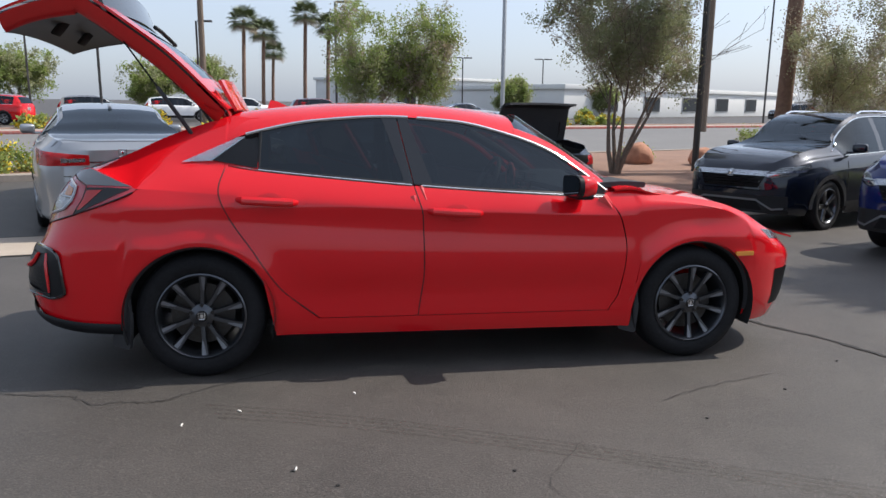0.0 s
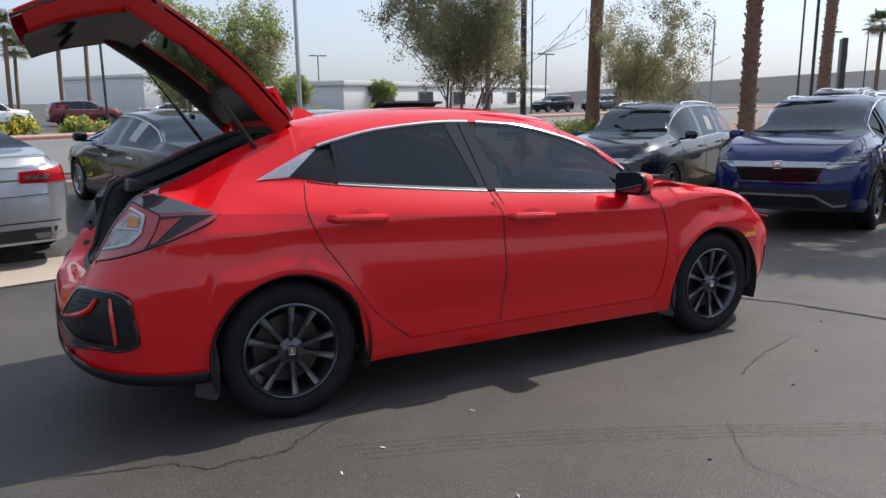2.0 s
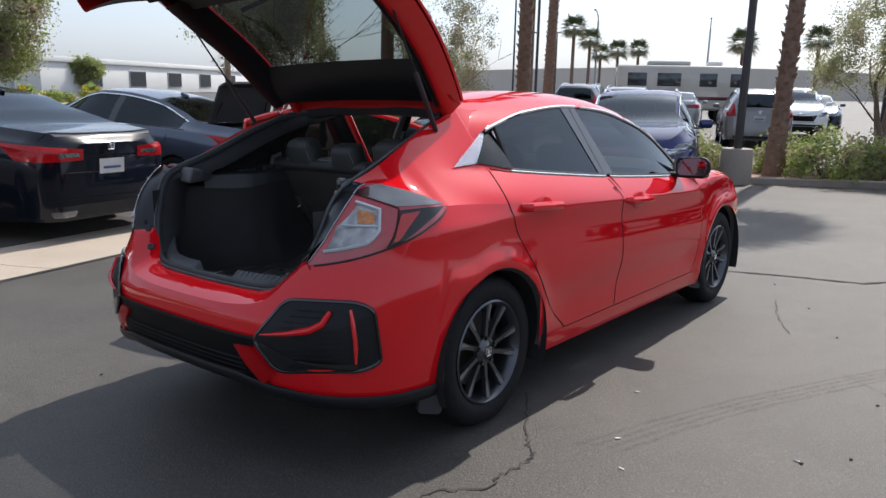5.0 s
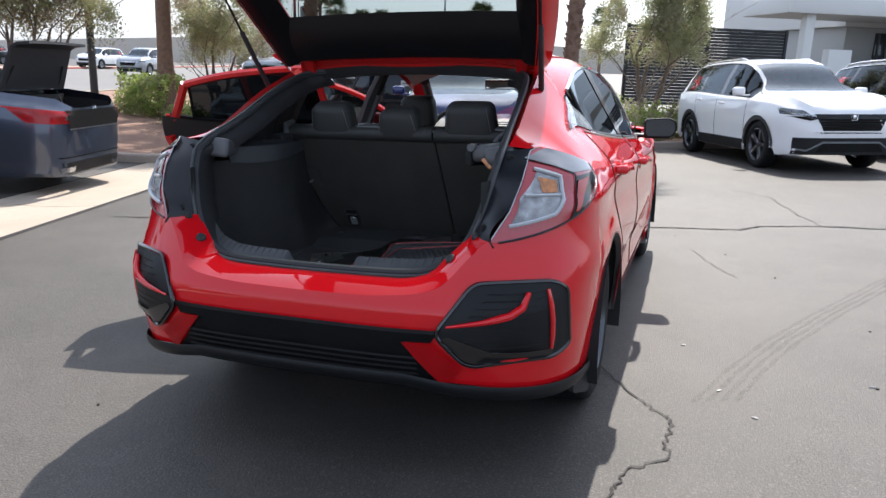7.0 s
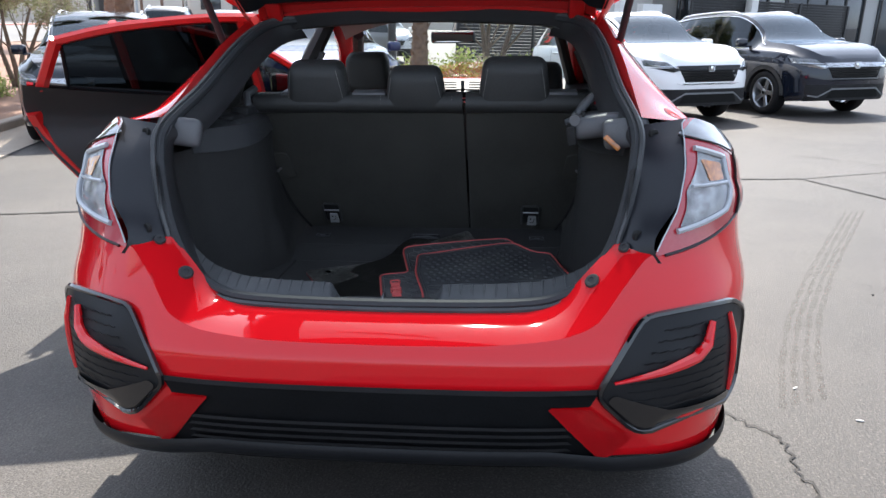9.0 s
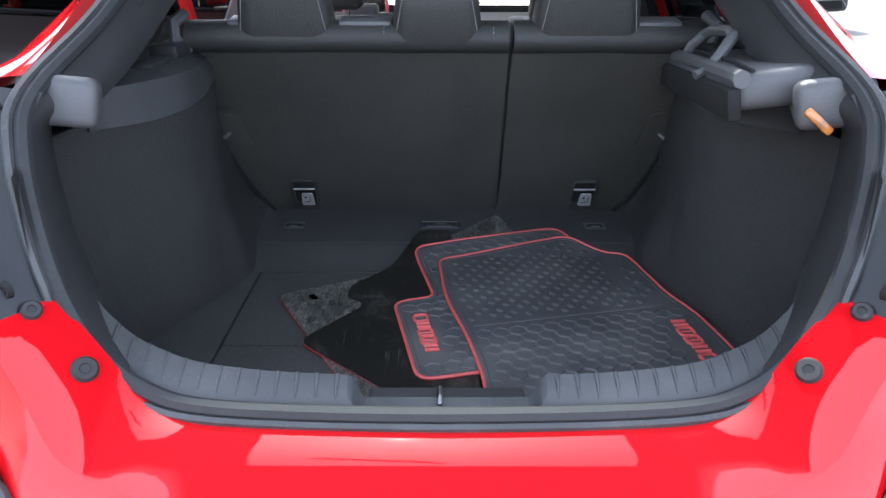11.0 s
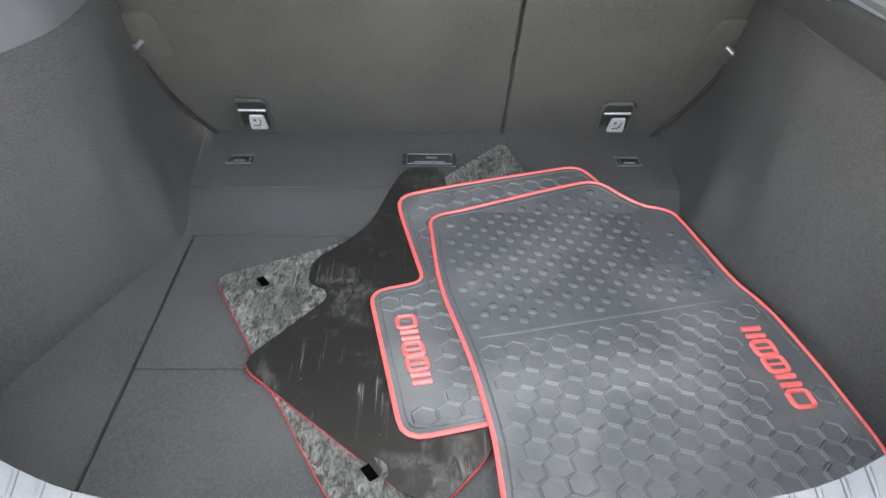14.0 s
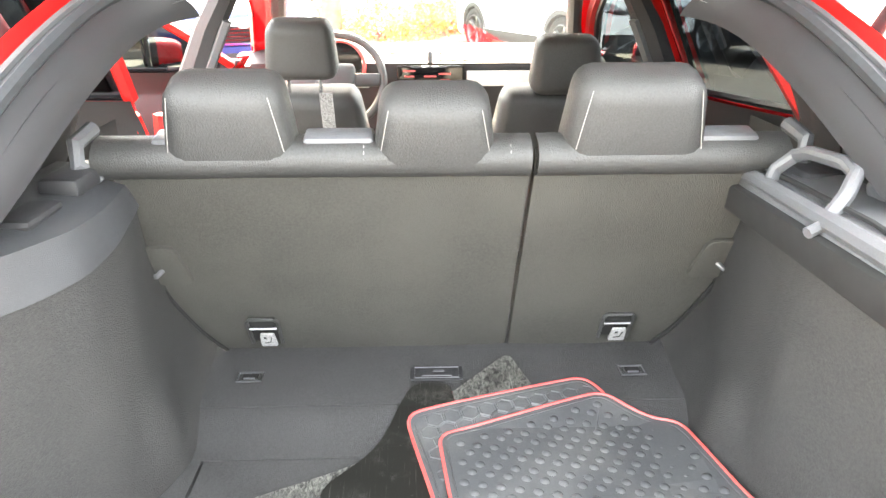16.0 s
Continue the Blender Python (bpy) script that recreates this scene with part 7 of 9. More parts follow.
for sg in (-1, 1):
    def side(x, v):
        z = lerp(floor_z(x) - 0.01, ledge_z + 0.01, v)
        h = max(0.0, z - 0.552)
        k = 1 - math.exp(-(h / (0.085 if x > -1.5 else 0.13)))
        y = lerp(foot_y(x), wall_y(x), k)
        y -= 0.016 * math.exp(-((x + 1.40) / 0.06) ** 2 - ((h - 0.075) / 0.06) ** 2)
        y -= 0.004 * math.exp(-((h - 0.030) / 0.016) ** 2) * step(-1.50, -1.60, x) * step(-1.98, -1.86, x)
        y += 0.006 * noise.noise(Vector((x * 6, z * 5, sg)))
        return Vector((x, sg * y, z))
    bm = surface(side, spread(-2.035, -0.96, 60), spread(0, 1, 30))
    part("boot_side_lining", bm, M["side_trim"], car, "black felt side lining over the wheel arch")
    # plastic band and shelf on top of the lining
    low_z = curve((-1.74, 0.002), (-1.62, 0.010), (-1.50, 0.002), (-1.36, -0.012), (-1.2, -0.02))
    def band(x, v):
        p = side(x, 1.0)
        y = abs(p.y)
        if v < 0.5:
            t = v / 0.5
            return Vector((x, sg * (y - 0.007 + 0.012 * t), lerp(ledge_z - low_z(x), ledge_z + 0.058, t)))
        t = (v - 0.5) / 0.5
        return Vector((x, sg * lerp(y + 0.005, 0.67, t), ledge_z + 0.058 + 0.012 * math.sin(min(1, t * 3) * 1.57) + 0.01 * t))
    bm = surface(band, spread(-1.74, -1.24, 30), spread(0, 1, 15))
    part("boot_shelf_support", thicken(bm, 0.005), M["shelf_plastic"], car, "dark grey plastic shelf support")
    bm = bmesh.new()
    for k, (x0, w, d, h) in enumerate(((-1.36, 0.13, 0.06, 0.030), (-1.52, 0.10, 0.05, 0.016))):
        box(bm, w, d, h, Matrix.Translation((x0, sg * (wall_y(x0) + 0.065), ledge_z + 0.066 + h / 2)), 0.008)
    part("shelf_holder", bm, M["trim"], car, "black moulded cover holder")
    bm = bmesh.new()
    box(bm, 0.165, 0.115, 0.078, None, 0.018, 3)
    for v in bm.verts:
        k = v.co.x / 0.165 + 0.5
        v.co.z = v.co.z * lerp(1.0, 0.55, k) + 0.010 * k
        v.co.y = v.co.y * lerp(1.0, 0.75, k) + sg * 0.012 * k
    bmesh.ops.transform(bm, matrix=Matrix.Translation((-1.795, sg * 0.580, 1.018)) @ pose(0, 0, 0, sg * 8, 8, sg * 12), verts=bm.verts)
    part("shelf_end_block", bm, M["grey_plastic"], car, "grey moulded shelf end")
    # pillar trim up to the roof
    def pillar(x, v):
        a = Vector((x, 0.655, ledge_z + 0.05))
        b = Vector((x, jamb_y(min(x, -1.22)) - 0.062, jamb_z(min(x, -1.22)) - 0.055))
        if x > -1.22:
            k = (x + 1.22) / 0.16
            a = a.lerp(Vector((x, 0.70, 1.03)), k)
            b = Vector((x, 0.50 + 0.02 * k, 1.31 + 0.02 * k))
        p = a.lerp(b, v)
        p.y += 0.035 * math.sin(v * math.pi) * (1 if x < -1.2 else 0.6)
        p.y *= sg
        return p
    bm = surface(pillar, spread(-1.845, -1.075, 30), spread(0, 1, 14))
    part("pillar_trim", bm, M["trim"], car, "black grained rear pillar trim")
    bm = bmesh.new()
    pts = [pillar(-1.32, v) + Vector((0, -sg * 0.004, 0)) for v in spread(0.05, 0.95, 10)]
    tube(bm, pts, 0.0015, 4)
    part("pillar_joint", bm, M["dark"], car)
    # unseen wall added between lining and body skin, so that no light leaks in
    bm = surface(lambda x, z: Vector((x, sg * 0.70, z)), spread(-1.9, -0.85, 8), spread(0.35, 1.03, 6))
    part("light_block_panel", bm, M["dark"], car)
# rubber seal round the opening
half = [(-2.118, 0.0, 0.664), (-2.108, 0.30, 0.667), (-2.085, 0.41, 0.682), (-2.058, 0.478, 0.725), (-2.035, 0.522, 0.79), (-2.005, 0.553, 0.88), (-1.965, 0.574, 0.98), (-1.90, 0.580, 1.045), (-1.70, 0.560, 1.122), (-1.45, 0.542, 1.230), (-1.28, 0.508, 1.295), (-1.205, 0.42, 1.318), (-1.19, 0.2, 1.338)]
loop = [Vector(p) for p in half] + [Vector((-1.188, 0, 1.343))] + [Vector((p[0], -p[1], p[2])) for p in half[:0:-1]]
fine = []
for i in range(len(loop)):
    p0, p1, p2, p3 = loop[i - 1], loop[i], loop[(i + 1) % len(loop)], loop[(i + 2) % len(loop)]
    for k in range(5):
        t = k / 5
        fine.append(0.5 * ((2 * p1) + (p2 - p0) * t + (2 * p0 - 5 * p1 + 4 * p2 - p3) * t * t + (3 * p1 - p0 - 3 * p2 + p3) * t ** 3))
for sg in (-1, 1):
    edge = [p for p in fine if p.y * sg > 0.44 and p.z > 0.67]
    edge.sort(key=lambda p: (p.z > 1.0, p.z if p.z <= 1.0 else p.z))
    def ribbon(k, v):
        p = edge[int(k)]
        up = step(0.97, 1.08, p.z)
        low = step(0.78, 0.66, p.z)
        reach = Vector((lerp(lerp(0.15, 0.055, up), 0.03, low), sg * lerp(lerp(0.035, -0.040, up), 0.02, low), lerp(0.0, -0.055, up)))
        bow = Vector((0, -sg * 0.012, 0)) * math.sin(v * math.pi)
        return p + reach * v + bow + Vector((0, sg * 0.004, 0)) * (1 - v)
    bm = surface(ribbon, list(range(len(edge))), spread(0, 1, 8))
    part("opening_trim", bm, M["trim"], car, "black plastic opening surround")
bm = bmesh.new()
tube(bm, fine, 0.0125, 8, closed=True)
part("opening_seal", bm, M["seal"], car, "dark grey rubber opening seal")
bm = bmesh.new()
tube(bm, [p + Vector((-0.012, p.y * 0.02, -0.010 if p.z < 0.8 else 0.008)) for p in fine], 0.007, 6, closed=True)
part("opening_seal_lip", bm, M["sill_trim"], car, "grey outer lip of the seal")

# sill plate with its ribs and latch pocket
inner_x = curve((0, -2.072), (0.12, -2.072), (0.22, -2.066), (0.32, -2.050), (0.42, -2.014), (0.50, -1.97), (0.54, -1.945))
outer_x = curve((0, -2.116), (0.30, -2.106), (0.41, -2.082), (0.48, -2.050), (0.53, -2.024))
sill_up = curve((0, 0.0), (0.34, 0.002), (0.44, 0.016), (0.50, 0.045), (0.54, 0.085))
def sill(y, v):
    a = abs(y)
    pocket = step(0.135, 0.112, a)
    if v < 0.7:
        t = v / 0.7
        x, z = lerp(outer_x(a), inner_x(a), t), lerp(0.660, 0.698, t) + 0.006 * math.sin(t * math.pi) + sill_up(a)
    else:
        t = (v - 0.7) / 0.3
        x, z = inner_x(a) + 0.022 * math.sin(t * 1.57), lerp(0.698 + sill_up(a), 0.535, t)
    if v > 0.12:
        z -= 0.036 * pocket * step(0.12, 0.3, v) * (1 if z > 0.60 else 0)
    return Vector((x, y, z))
bm = surface(sill, sorted(set([round(v, 4) for v in spread(-0.54, 0.54, 61)] + [-0.135, -0.128, -0.118, -0.112, 0.112, 0.118, 0.128, 0.135])), [0, 0.06, 0.12, 0.18, 0.24, 0.3, 0.4, 0.5, 0.6, 0.66, 0.7, 0.74, 0.8, 0.86, 0.93, 1.0])
sill_ob = part("sill_plate", bm, M["sill_trim"], car, "scuffed grey plastic load sill")
rib_mesh = None
for k in range(13):
    for sg in (-1, 1):
        y = sg * (0.150 + 0.0272 * k)
        a, b, c, d = sill(y, 0.22), sill(y, 0.45), sill(y, 0.66), sill(y, 0.74)
        bm = bmesh.new()
        up = Vector((0, 0, 0.0006))
        tube(bm, [a + up, b + up, c + up, d + Vector((0.0006, 0, 0))], [0.001, 0.0028, 0.0034, 0.001], 6)
        part("sill_rib", bm, M["sill_trim"], sill_ob)
bm = bmesh.new()
box(bm, 0.075, 0.222, 0.022, Matrix.Translation((-2.066, 0.0, 0.641)), 0.006)
part("latch_pocket", bm, M["trim"], sill_ob)
bm = bmesh.new()
tube(bm, [(-2.086, 0.010, 0.640), (-2.086, 0.010, 0.662), (-2.078, 0.010, 0.667), (-2.056, 0.010, 0.667), (-2.050, 0.010, 0.661), (-2.050, 0.010, 0.640)], 0.0036, 8)
part("latch_striker", bm, M["dull_steel"], car, "bright steel latch loop")

# rear seatbacks, seen from behind
SL = 0.60
def back(z):
    return -1.085 - SL * (z - 0.626)
seat_w = curve((0.54, 0.440), (0.58, 0.462), (0.63, 0.490), (0.69, 0.512), (0.75, 0.528), (0.82, 0.541), (0.95, 0.546), (1.05, 0.545))
for nm, ya, yb in (("rear_seatback_wide", lambda z: -0.138 + 0.008 * (z - 0.6), lambda z: seat_w(z)), ("rear_seatback_narrow", lambda z: -seat_w(z), lambda z: -0.146 + 0.008 * (z - 0.6))):
    bm = surface(lambda z, u: Vector((back(z) - 0.006 * math.sin(u * math.pi) ** 0.5 - 0.004 * noise.noise(Vector((0, u * 5, z * 7))), lerp(ya(z), yb(z), u), z)), spread(0.560, 1.036, 20), spread(0, 1, 24))
    seatb = part(nm, thicken(bm, 0.05), M["seat_cloth"], car, "dark grey felt-backed folding seatback")
    def roll(u, a):
        y = lerp(ya(1.06) + 0.001, yb(1.06) - 0.001, u)
        sag = 0.010 * math.sin(y * 9 + 1)
        ang = lerp(-2.2, 1.6, a)
        return Vector((back(1.06) + 0.046 - 0.054 * math.cos(ang * 0.9), y, 1.056 + 0.030 * math.sin(ang)))
    bm = surface(lambda u, a: roll(u, a), spread(0, 1, 22), spread(0, 1, 12))
    part("seat_top_roll", thicken(bm, 0.004), M["leather"], seatb, "black leatherette seat shoulder")
    bm = bmesh.new()
    outer = 1 if nm == "rear_seatback_wide" else -1
    # dark tube painted as the shadow gap between seatback and side lining
    tube(bm, [Vector((back(z) - 0.010, outer * (seat_w(z) - 0.004), z)) for z in spread(0.565, 1.03, 24)], 0.0042, 6)
    part("seat_edge_shade", bm, M["dark"], seatb, "dark line painted as the shadow gap at the seatback edge")
    bm = bmesh.new()
    tube(bm, [Vector((back(1.032) - 0.009, lerp(ya(1.03), yb(1.03), u), 1.031)) for u in spread(0.01, 0.99, 24)], 0.0022, 5)
    part("seat_seam", bm, M["dark"], seatb)
def cushion(name, x, y, z, w, h, d, lean, mat, parent, label="", pinch=0.80, n=4, flare=0.0):
    """A padded block, narrower at the top."""
    bm = bmesh.new()
    box(bm, d, w, h, None, min(d, h, w) * 0.34, n)
    for v in bm.verts:
        k = (v.co.z / h + 0.5)
        v.co.y *= lerp(1.0, pinch, max(0, k) ** 1.5) * (1 + flare * max(0.0, 0.45 - k) / 0.45)
        v.co.x += 0.015 * k
    m = Matrix.Translation((x, y, z)) @ pose(0, 0, 0, 0, lean, 0)
    bmesh.ops.transform(bm, matrix=m, verts=bm.verts)
    return part(name, bm, mat, parent, label)
for y, w, top in ((0.335, 0.190, 1.185), (0.018, 0.180, 1.165), (-0.296, 0.212, 1.192)):
    h = top - 1.03
    hr = cushion("rear_headrest", -1.325, y, 1.03 + h / 2, w, h, 0.10, -20, M["leather"], car, "black leatherette fixed headrest", 0.95, flare=0.16)
    for sg2 in (-1, 1):
        bm = bmesh.new()
        tube(bm, [Vector((-1.362 - 0.022 * t, y + sg2 * w * lerp(0.46, 0.385, t), 1.075 + (h - 0.07) * t)) for t in spread(0, 1, 8)], 0.0008, 4)
        part("headrest_stitching", bm, M["stitch"], hr)
for y in (0.128, -0.100):
    bm = bmesh.new()
    tube(bm, [roll(0, a) * 1.0 + Vector((-0.0025, y - roll(0, a).y, 0.002)) for a in spread(0.35, 0.85, 7)], 0.0011, 4)
    part("seat_stitching", bm, M["stitch"], car)
for y in (0.40, 0.168, -0.44):
    bm = bmesh.new()
    box(bm, 0.05, 0.11, 0.018, Matrix.Translation((-1.315, y, 1.086)) @ pose(0, 0, 0, 0, -10, 0), 0.007)
    part("seat_release", bm, M["grey_plastic"], car, "grey seat trim cap")
for sg in (-1, 1):
    bm = bmesh.new()
    tube(bm, [(-1.335, sg * 0.540, 1.03), (-1.355, sg * 0.562, 1.055), (-1.345, sg * 0.566, 1.085), (-1.30, sg * 0.555, 1.100)], 0.013, 8)
    part("belt_guide", bm, M["grey_plastic"], car, "grey belt guide")
    # child-seat anchors and side latches
    z = 0.645
    m = Matrix.Translation((back(z) - 0.008, sg * 0.363, z)) @ pose(0, 0, 0, 0, -31, 0)
    bm = bmesh.new()
    tube(bm, [m @ Vector((-0.004, a, b)) for a, b in ((-0.030, -0.046), (-0.031, 0.030), (-0.025, 0.040), (0.025, 0.040), (0.031, 0.030), (0.030, -0.046))], 0.0042, 8)
    an = part("child_seat_anchor", bm, M["leather"], car, "child-seat anchor pocket")
    # thin dark plate painted as the shade inside the anchor pocket
    bm = bmesh.new()
    box(bm, 0.004, 0.056, 0.080, m @ Matrix.Translation((0.000, 0, -0.002)), 0.001)
    part("anchor_recess_shade", bm, M["dark"], an)
    bm = bmesh.new()
    tube(bm, [m @ Vector((-0.008, -0.027, 0.012)), m @ Vector((-0.008, 0.027, 0.012))], 0.0034, 8)
    part("anchor_bar", bm, M["dull_steel"], an)
    bm = bmesh.new()
    slab(bm, rounded([Vector((-0.017, -0.024, 0)), Vector((0.017, -0.024, 0)), Vector((0.014, 0.020, 0)), Vector((-0.014, 0.020, 0))], 0.005), -0.002, 0.003, m @ Matrix.Translation((-0.012, -0.006, -0.020)) @ pose(0, 0, 0, 90, 0, -90))
    tagp = part("anchor_tag", bm, M["tag"], an, "pale grey anchor tag with a symbol")
    bm = bmesh.new()
    tube(bm, [m @ Vector((-0.0155, a - 0.006, b - 0.020)) for a, b in ((-0.008, 0.010), (-0.004, -0.008), (0.004, -0.010), (0.009, -0.010))], 0.0012, 4)
    box(bm, 0.001, 0.006, 0.006, m @ Matrix.Translation((-0.0155, -0.001, -0.012)))
    part("tag_symbol", bm, M["trim"], tagp, "small dark seat symbol")
    z = 0.835
    m = Matrix.Translation((back(z) - 0.009, sg * 0.497, z)) @ pose(0, 0, 0, 0, -31, 0)
    bm = bmesh.new()
    slab(bm, rounded([Vector((-0.055, -0.036, 0)), Vector((0.055, -0.022, 0)), Vector((0.055, 0.040, 0)), Vector((-0.055, 0.040, 0))] if sg > 0 else [Vector((-0.055, 0.036, 0)), Vector((-0.055, -0.040, 0)), Vector((0.055, -0.040, 0)), Vector((0.055, 0.022, 0))], 0.018), -0.002, 0.006, m @ pose(0, 0, 0, 0, -90, 0), 0.002)
    lt = part("seat_latch_cover", bm, M["seat_cloth"], car, "black seat latch cover")
    bm = bmesh.new()
    tube(bm, [m @ Vector((-0.004, sg * 0.012, -0.01)), m @ Vector((-0.016, sg * 0.02, -0.012)), m @ Vector((-0.016, sg * 0.05, -0.02)), m @ Vector((-0.002, sg * 0.062, -0.024))], 0.005, 8)
    part("seat_latch_bar", bm, M["dull_steel"], lt, "bright steel latch bar")
    # slots in the floor flap
    bm = bmesh.new()
    m = Matrix.Translation((-1.172, sg * 0.385, floor_z(-1.172) + 0.002))
    tube(bm, [m @ Vector(p) for p in ((-0.017, -0.024, 0), (0.017, -0.024, 0), (0.017, 0.024, 0), (-0.017, 0.024, 0))], 0.0026, 6, closed=True)
    fs = part("floor_slot_frame", bm, M["shelf_plastic"], car, "small framed slot in the floor flap")
    # dark plate painted as the shade in the slot
    bm = bmesh.new()
    box(bm, 0.018, 0.030, 0.003, m)
    part("floor_slot_shade", bm, M["dark"], fs)
    # paler bar painted as the glint on the slot's edge
    bm = bmesh.new()
    box(bm, 0.003, 0.022, 0.003, m @ Matrix.Translation((-0.009, 0, 0.002)))
    part("painted_slot_glint", bm, M["grey_plastic"], fs)
bm = bmesh.new()
m = Matrix.Translation((-1.172, 0.012, floor_z(-1.172) + 0.001))
slab(bm, rounded([Vector((-0.026, -0.052, 0)), Vector((0.026, -0.052, 0)), Vector((0.026, 0.052, 0)), Vector((-0.026, 0.052, 0))], 0.006), 0, 0.003, m)
lb = part("floor_label_plate", bm, M["trim"], car, "embossed black pull plate with a symbol")
bm = bmesh.new()
tube(bm, [m @ Vector(p) for p in ((-0.020, -0.044, 0.004), (0.020, -0.044, 0.004), (0.020, 0.044, 0.004), (-0.020, 0.044, 0.004))], 0.0014, 5, closed=True)
box(bm, 0.003, 0.06, 0.002, m @ Matrix.Translation((-0.012, 0, 0.004)))
box(bm, 0.006, 0.022, 0.002, m @ Matrix.Translation((0.006, -0.004, 0.004)))
part("plate_relief", bm, M["grey_plastic"], lb)

# roll-out cover cassette on the shelf, with its pull loop
cass = new("load_cover_cassette")
cass.parent = car
cass.matrix_basis = Matrix.Translation((-1.545, -0.530, 1.020)) @ pose(0, 0, 0, -8, 4, -5)
cass.empty_display_size = 0.1
tagged(cass, "grey roll-out load cover cassette")
bm = bmesh.new()
box(bm, 0.52, 0.135, 0.060, None, 0.020, 3)
part("cassette_case", bm, M["grey_plastic"], cass)
bm = bmesh.new()
box(bm, 0.545, 0.022, 0.050, Matrix.Translation((0, 0.070, -0.016)), 0.006)
part("cassette_slot", bm, M["dark"], cass, "black fabric edge of the cover")
bm = bmesh.new()
tube(bm, [(-0.27, 0.058, 0.022), (0.25, 0.052, 0.024)], 0.014, 8)
part("cover_bar", bm, M["grey_plastic"], cass)
bm = bmesh.new()
tube(bm, [(0.135, 0.050, 0.028), (0.142, 0.038, 0.046), (0.130, 0.014, 0.066), (0.100, 0.004, 0.074), (0.000, 0.000, 0.076), (-0.040, 0.006, 0.070), (-0.062, 0.028, 0.050), (-0.068, 0.052, 0.026)], 0.0105, 10)
part("pull_loop", bm, M["grey_plastic"], cass, "grey plastic pull loop")
bm = bmesh.new()
tube(bm, [(-0.072, 0.045, 0.024), (-0.085, 0.085, 0.014)], 0.008, 8)
part("cassette_pin", bm, M["grey_plastic"], cass)
bm = bmesh.new()
box(bm, 0.05, 0.04, 0.024, Matrix.Translation((-0.02, -0.045, 0.038)), 0.008)
part("cassette_knob", bm, M["grey_plastic"], cass)
bm = bmesh.new()
tube(bm, [(0.25, 0.034, 0.034), (0.10, 0.032, 0.036), (-0.14, 0.034, 0.036), (-0.25, 0.036, 0.030)], 0.004, 6)
part("cassette_cord", bm, M["dark"], cass)
bm = bmesh.new()
box(bm, 0.010, 0.048, 0.014, Matrix.Translation((-1.893, -0.531, 1.008)) @ pose(0, 0, 0, 40, 8, -12), 0.004)
part("boot_lamp", bm, M["amber"], car, "small amber boot lamp lens")

# ---- cabin ahead of the seatback ----
bm = surface(lambda x, v: Vector((x, v * (glass_w(x, rail(x)) - 0.05), lerp(rail(x) - 0.01, roof_mid(x) - 0.035, 1 - abs(v) ** 3))), spread(-1.2, 0.30, 24), spread(-1, 1, 21))
part("headliner", bm, M["headliner"], car, "pale cloth headliner")
bm = surface(lambda u, w: Vector((lerp(-1.215, -1.16, u), w * 0.53, lerp(1.335, 1.330, u) - 0.03 * w * w + (0.02 if u == 0 else -0.012))), spread(0, 1, 4), spread(-1, 1, 21))
part("roof_rear_trim", thicken(bm, 0.012), M["trim"], car)
bm = bmesh.new()
box(bm, 2.55, 1.50, 0.04, Matrix.Translation((-0.05, 0, 0.26)), 0.01)
part("cabin_floor", bm, M["carpet"], car)
bm = bmesh.new()
box(bm, 0.05, 1.6, 0.70, Matrix.Translation((1.12, 0, 0.60)), 0.01)
part("bulkhead", bm, M["dark"], car)
bm = bmesh.new()
box(bm, 0.86, 1.40, 0.1, Matrix.Translation((-1.60, 0, 0.36)), 0.01)
part("boot_underside", bm, M["dark"], car)
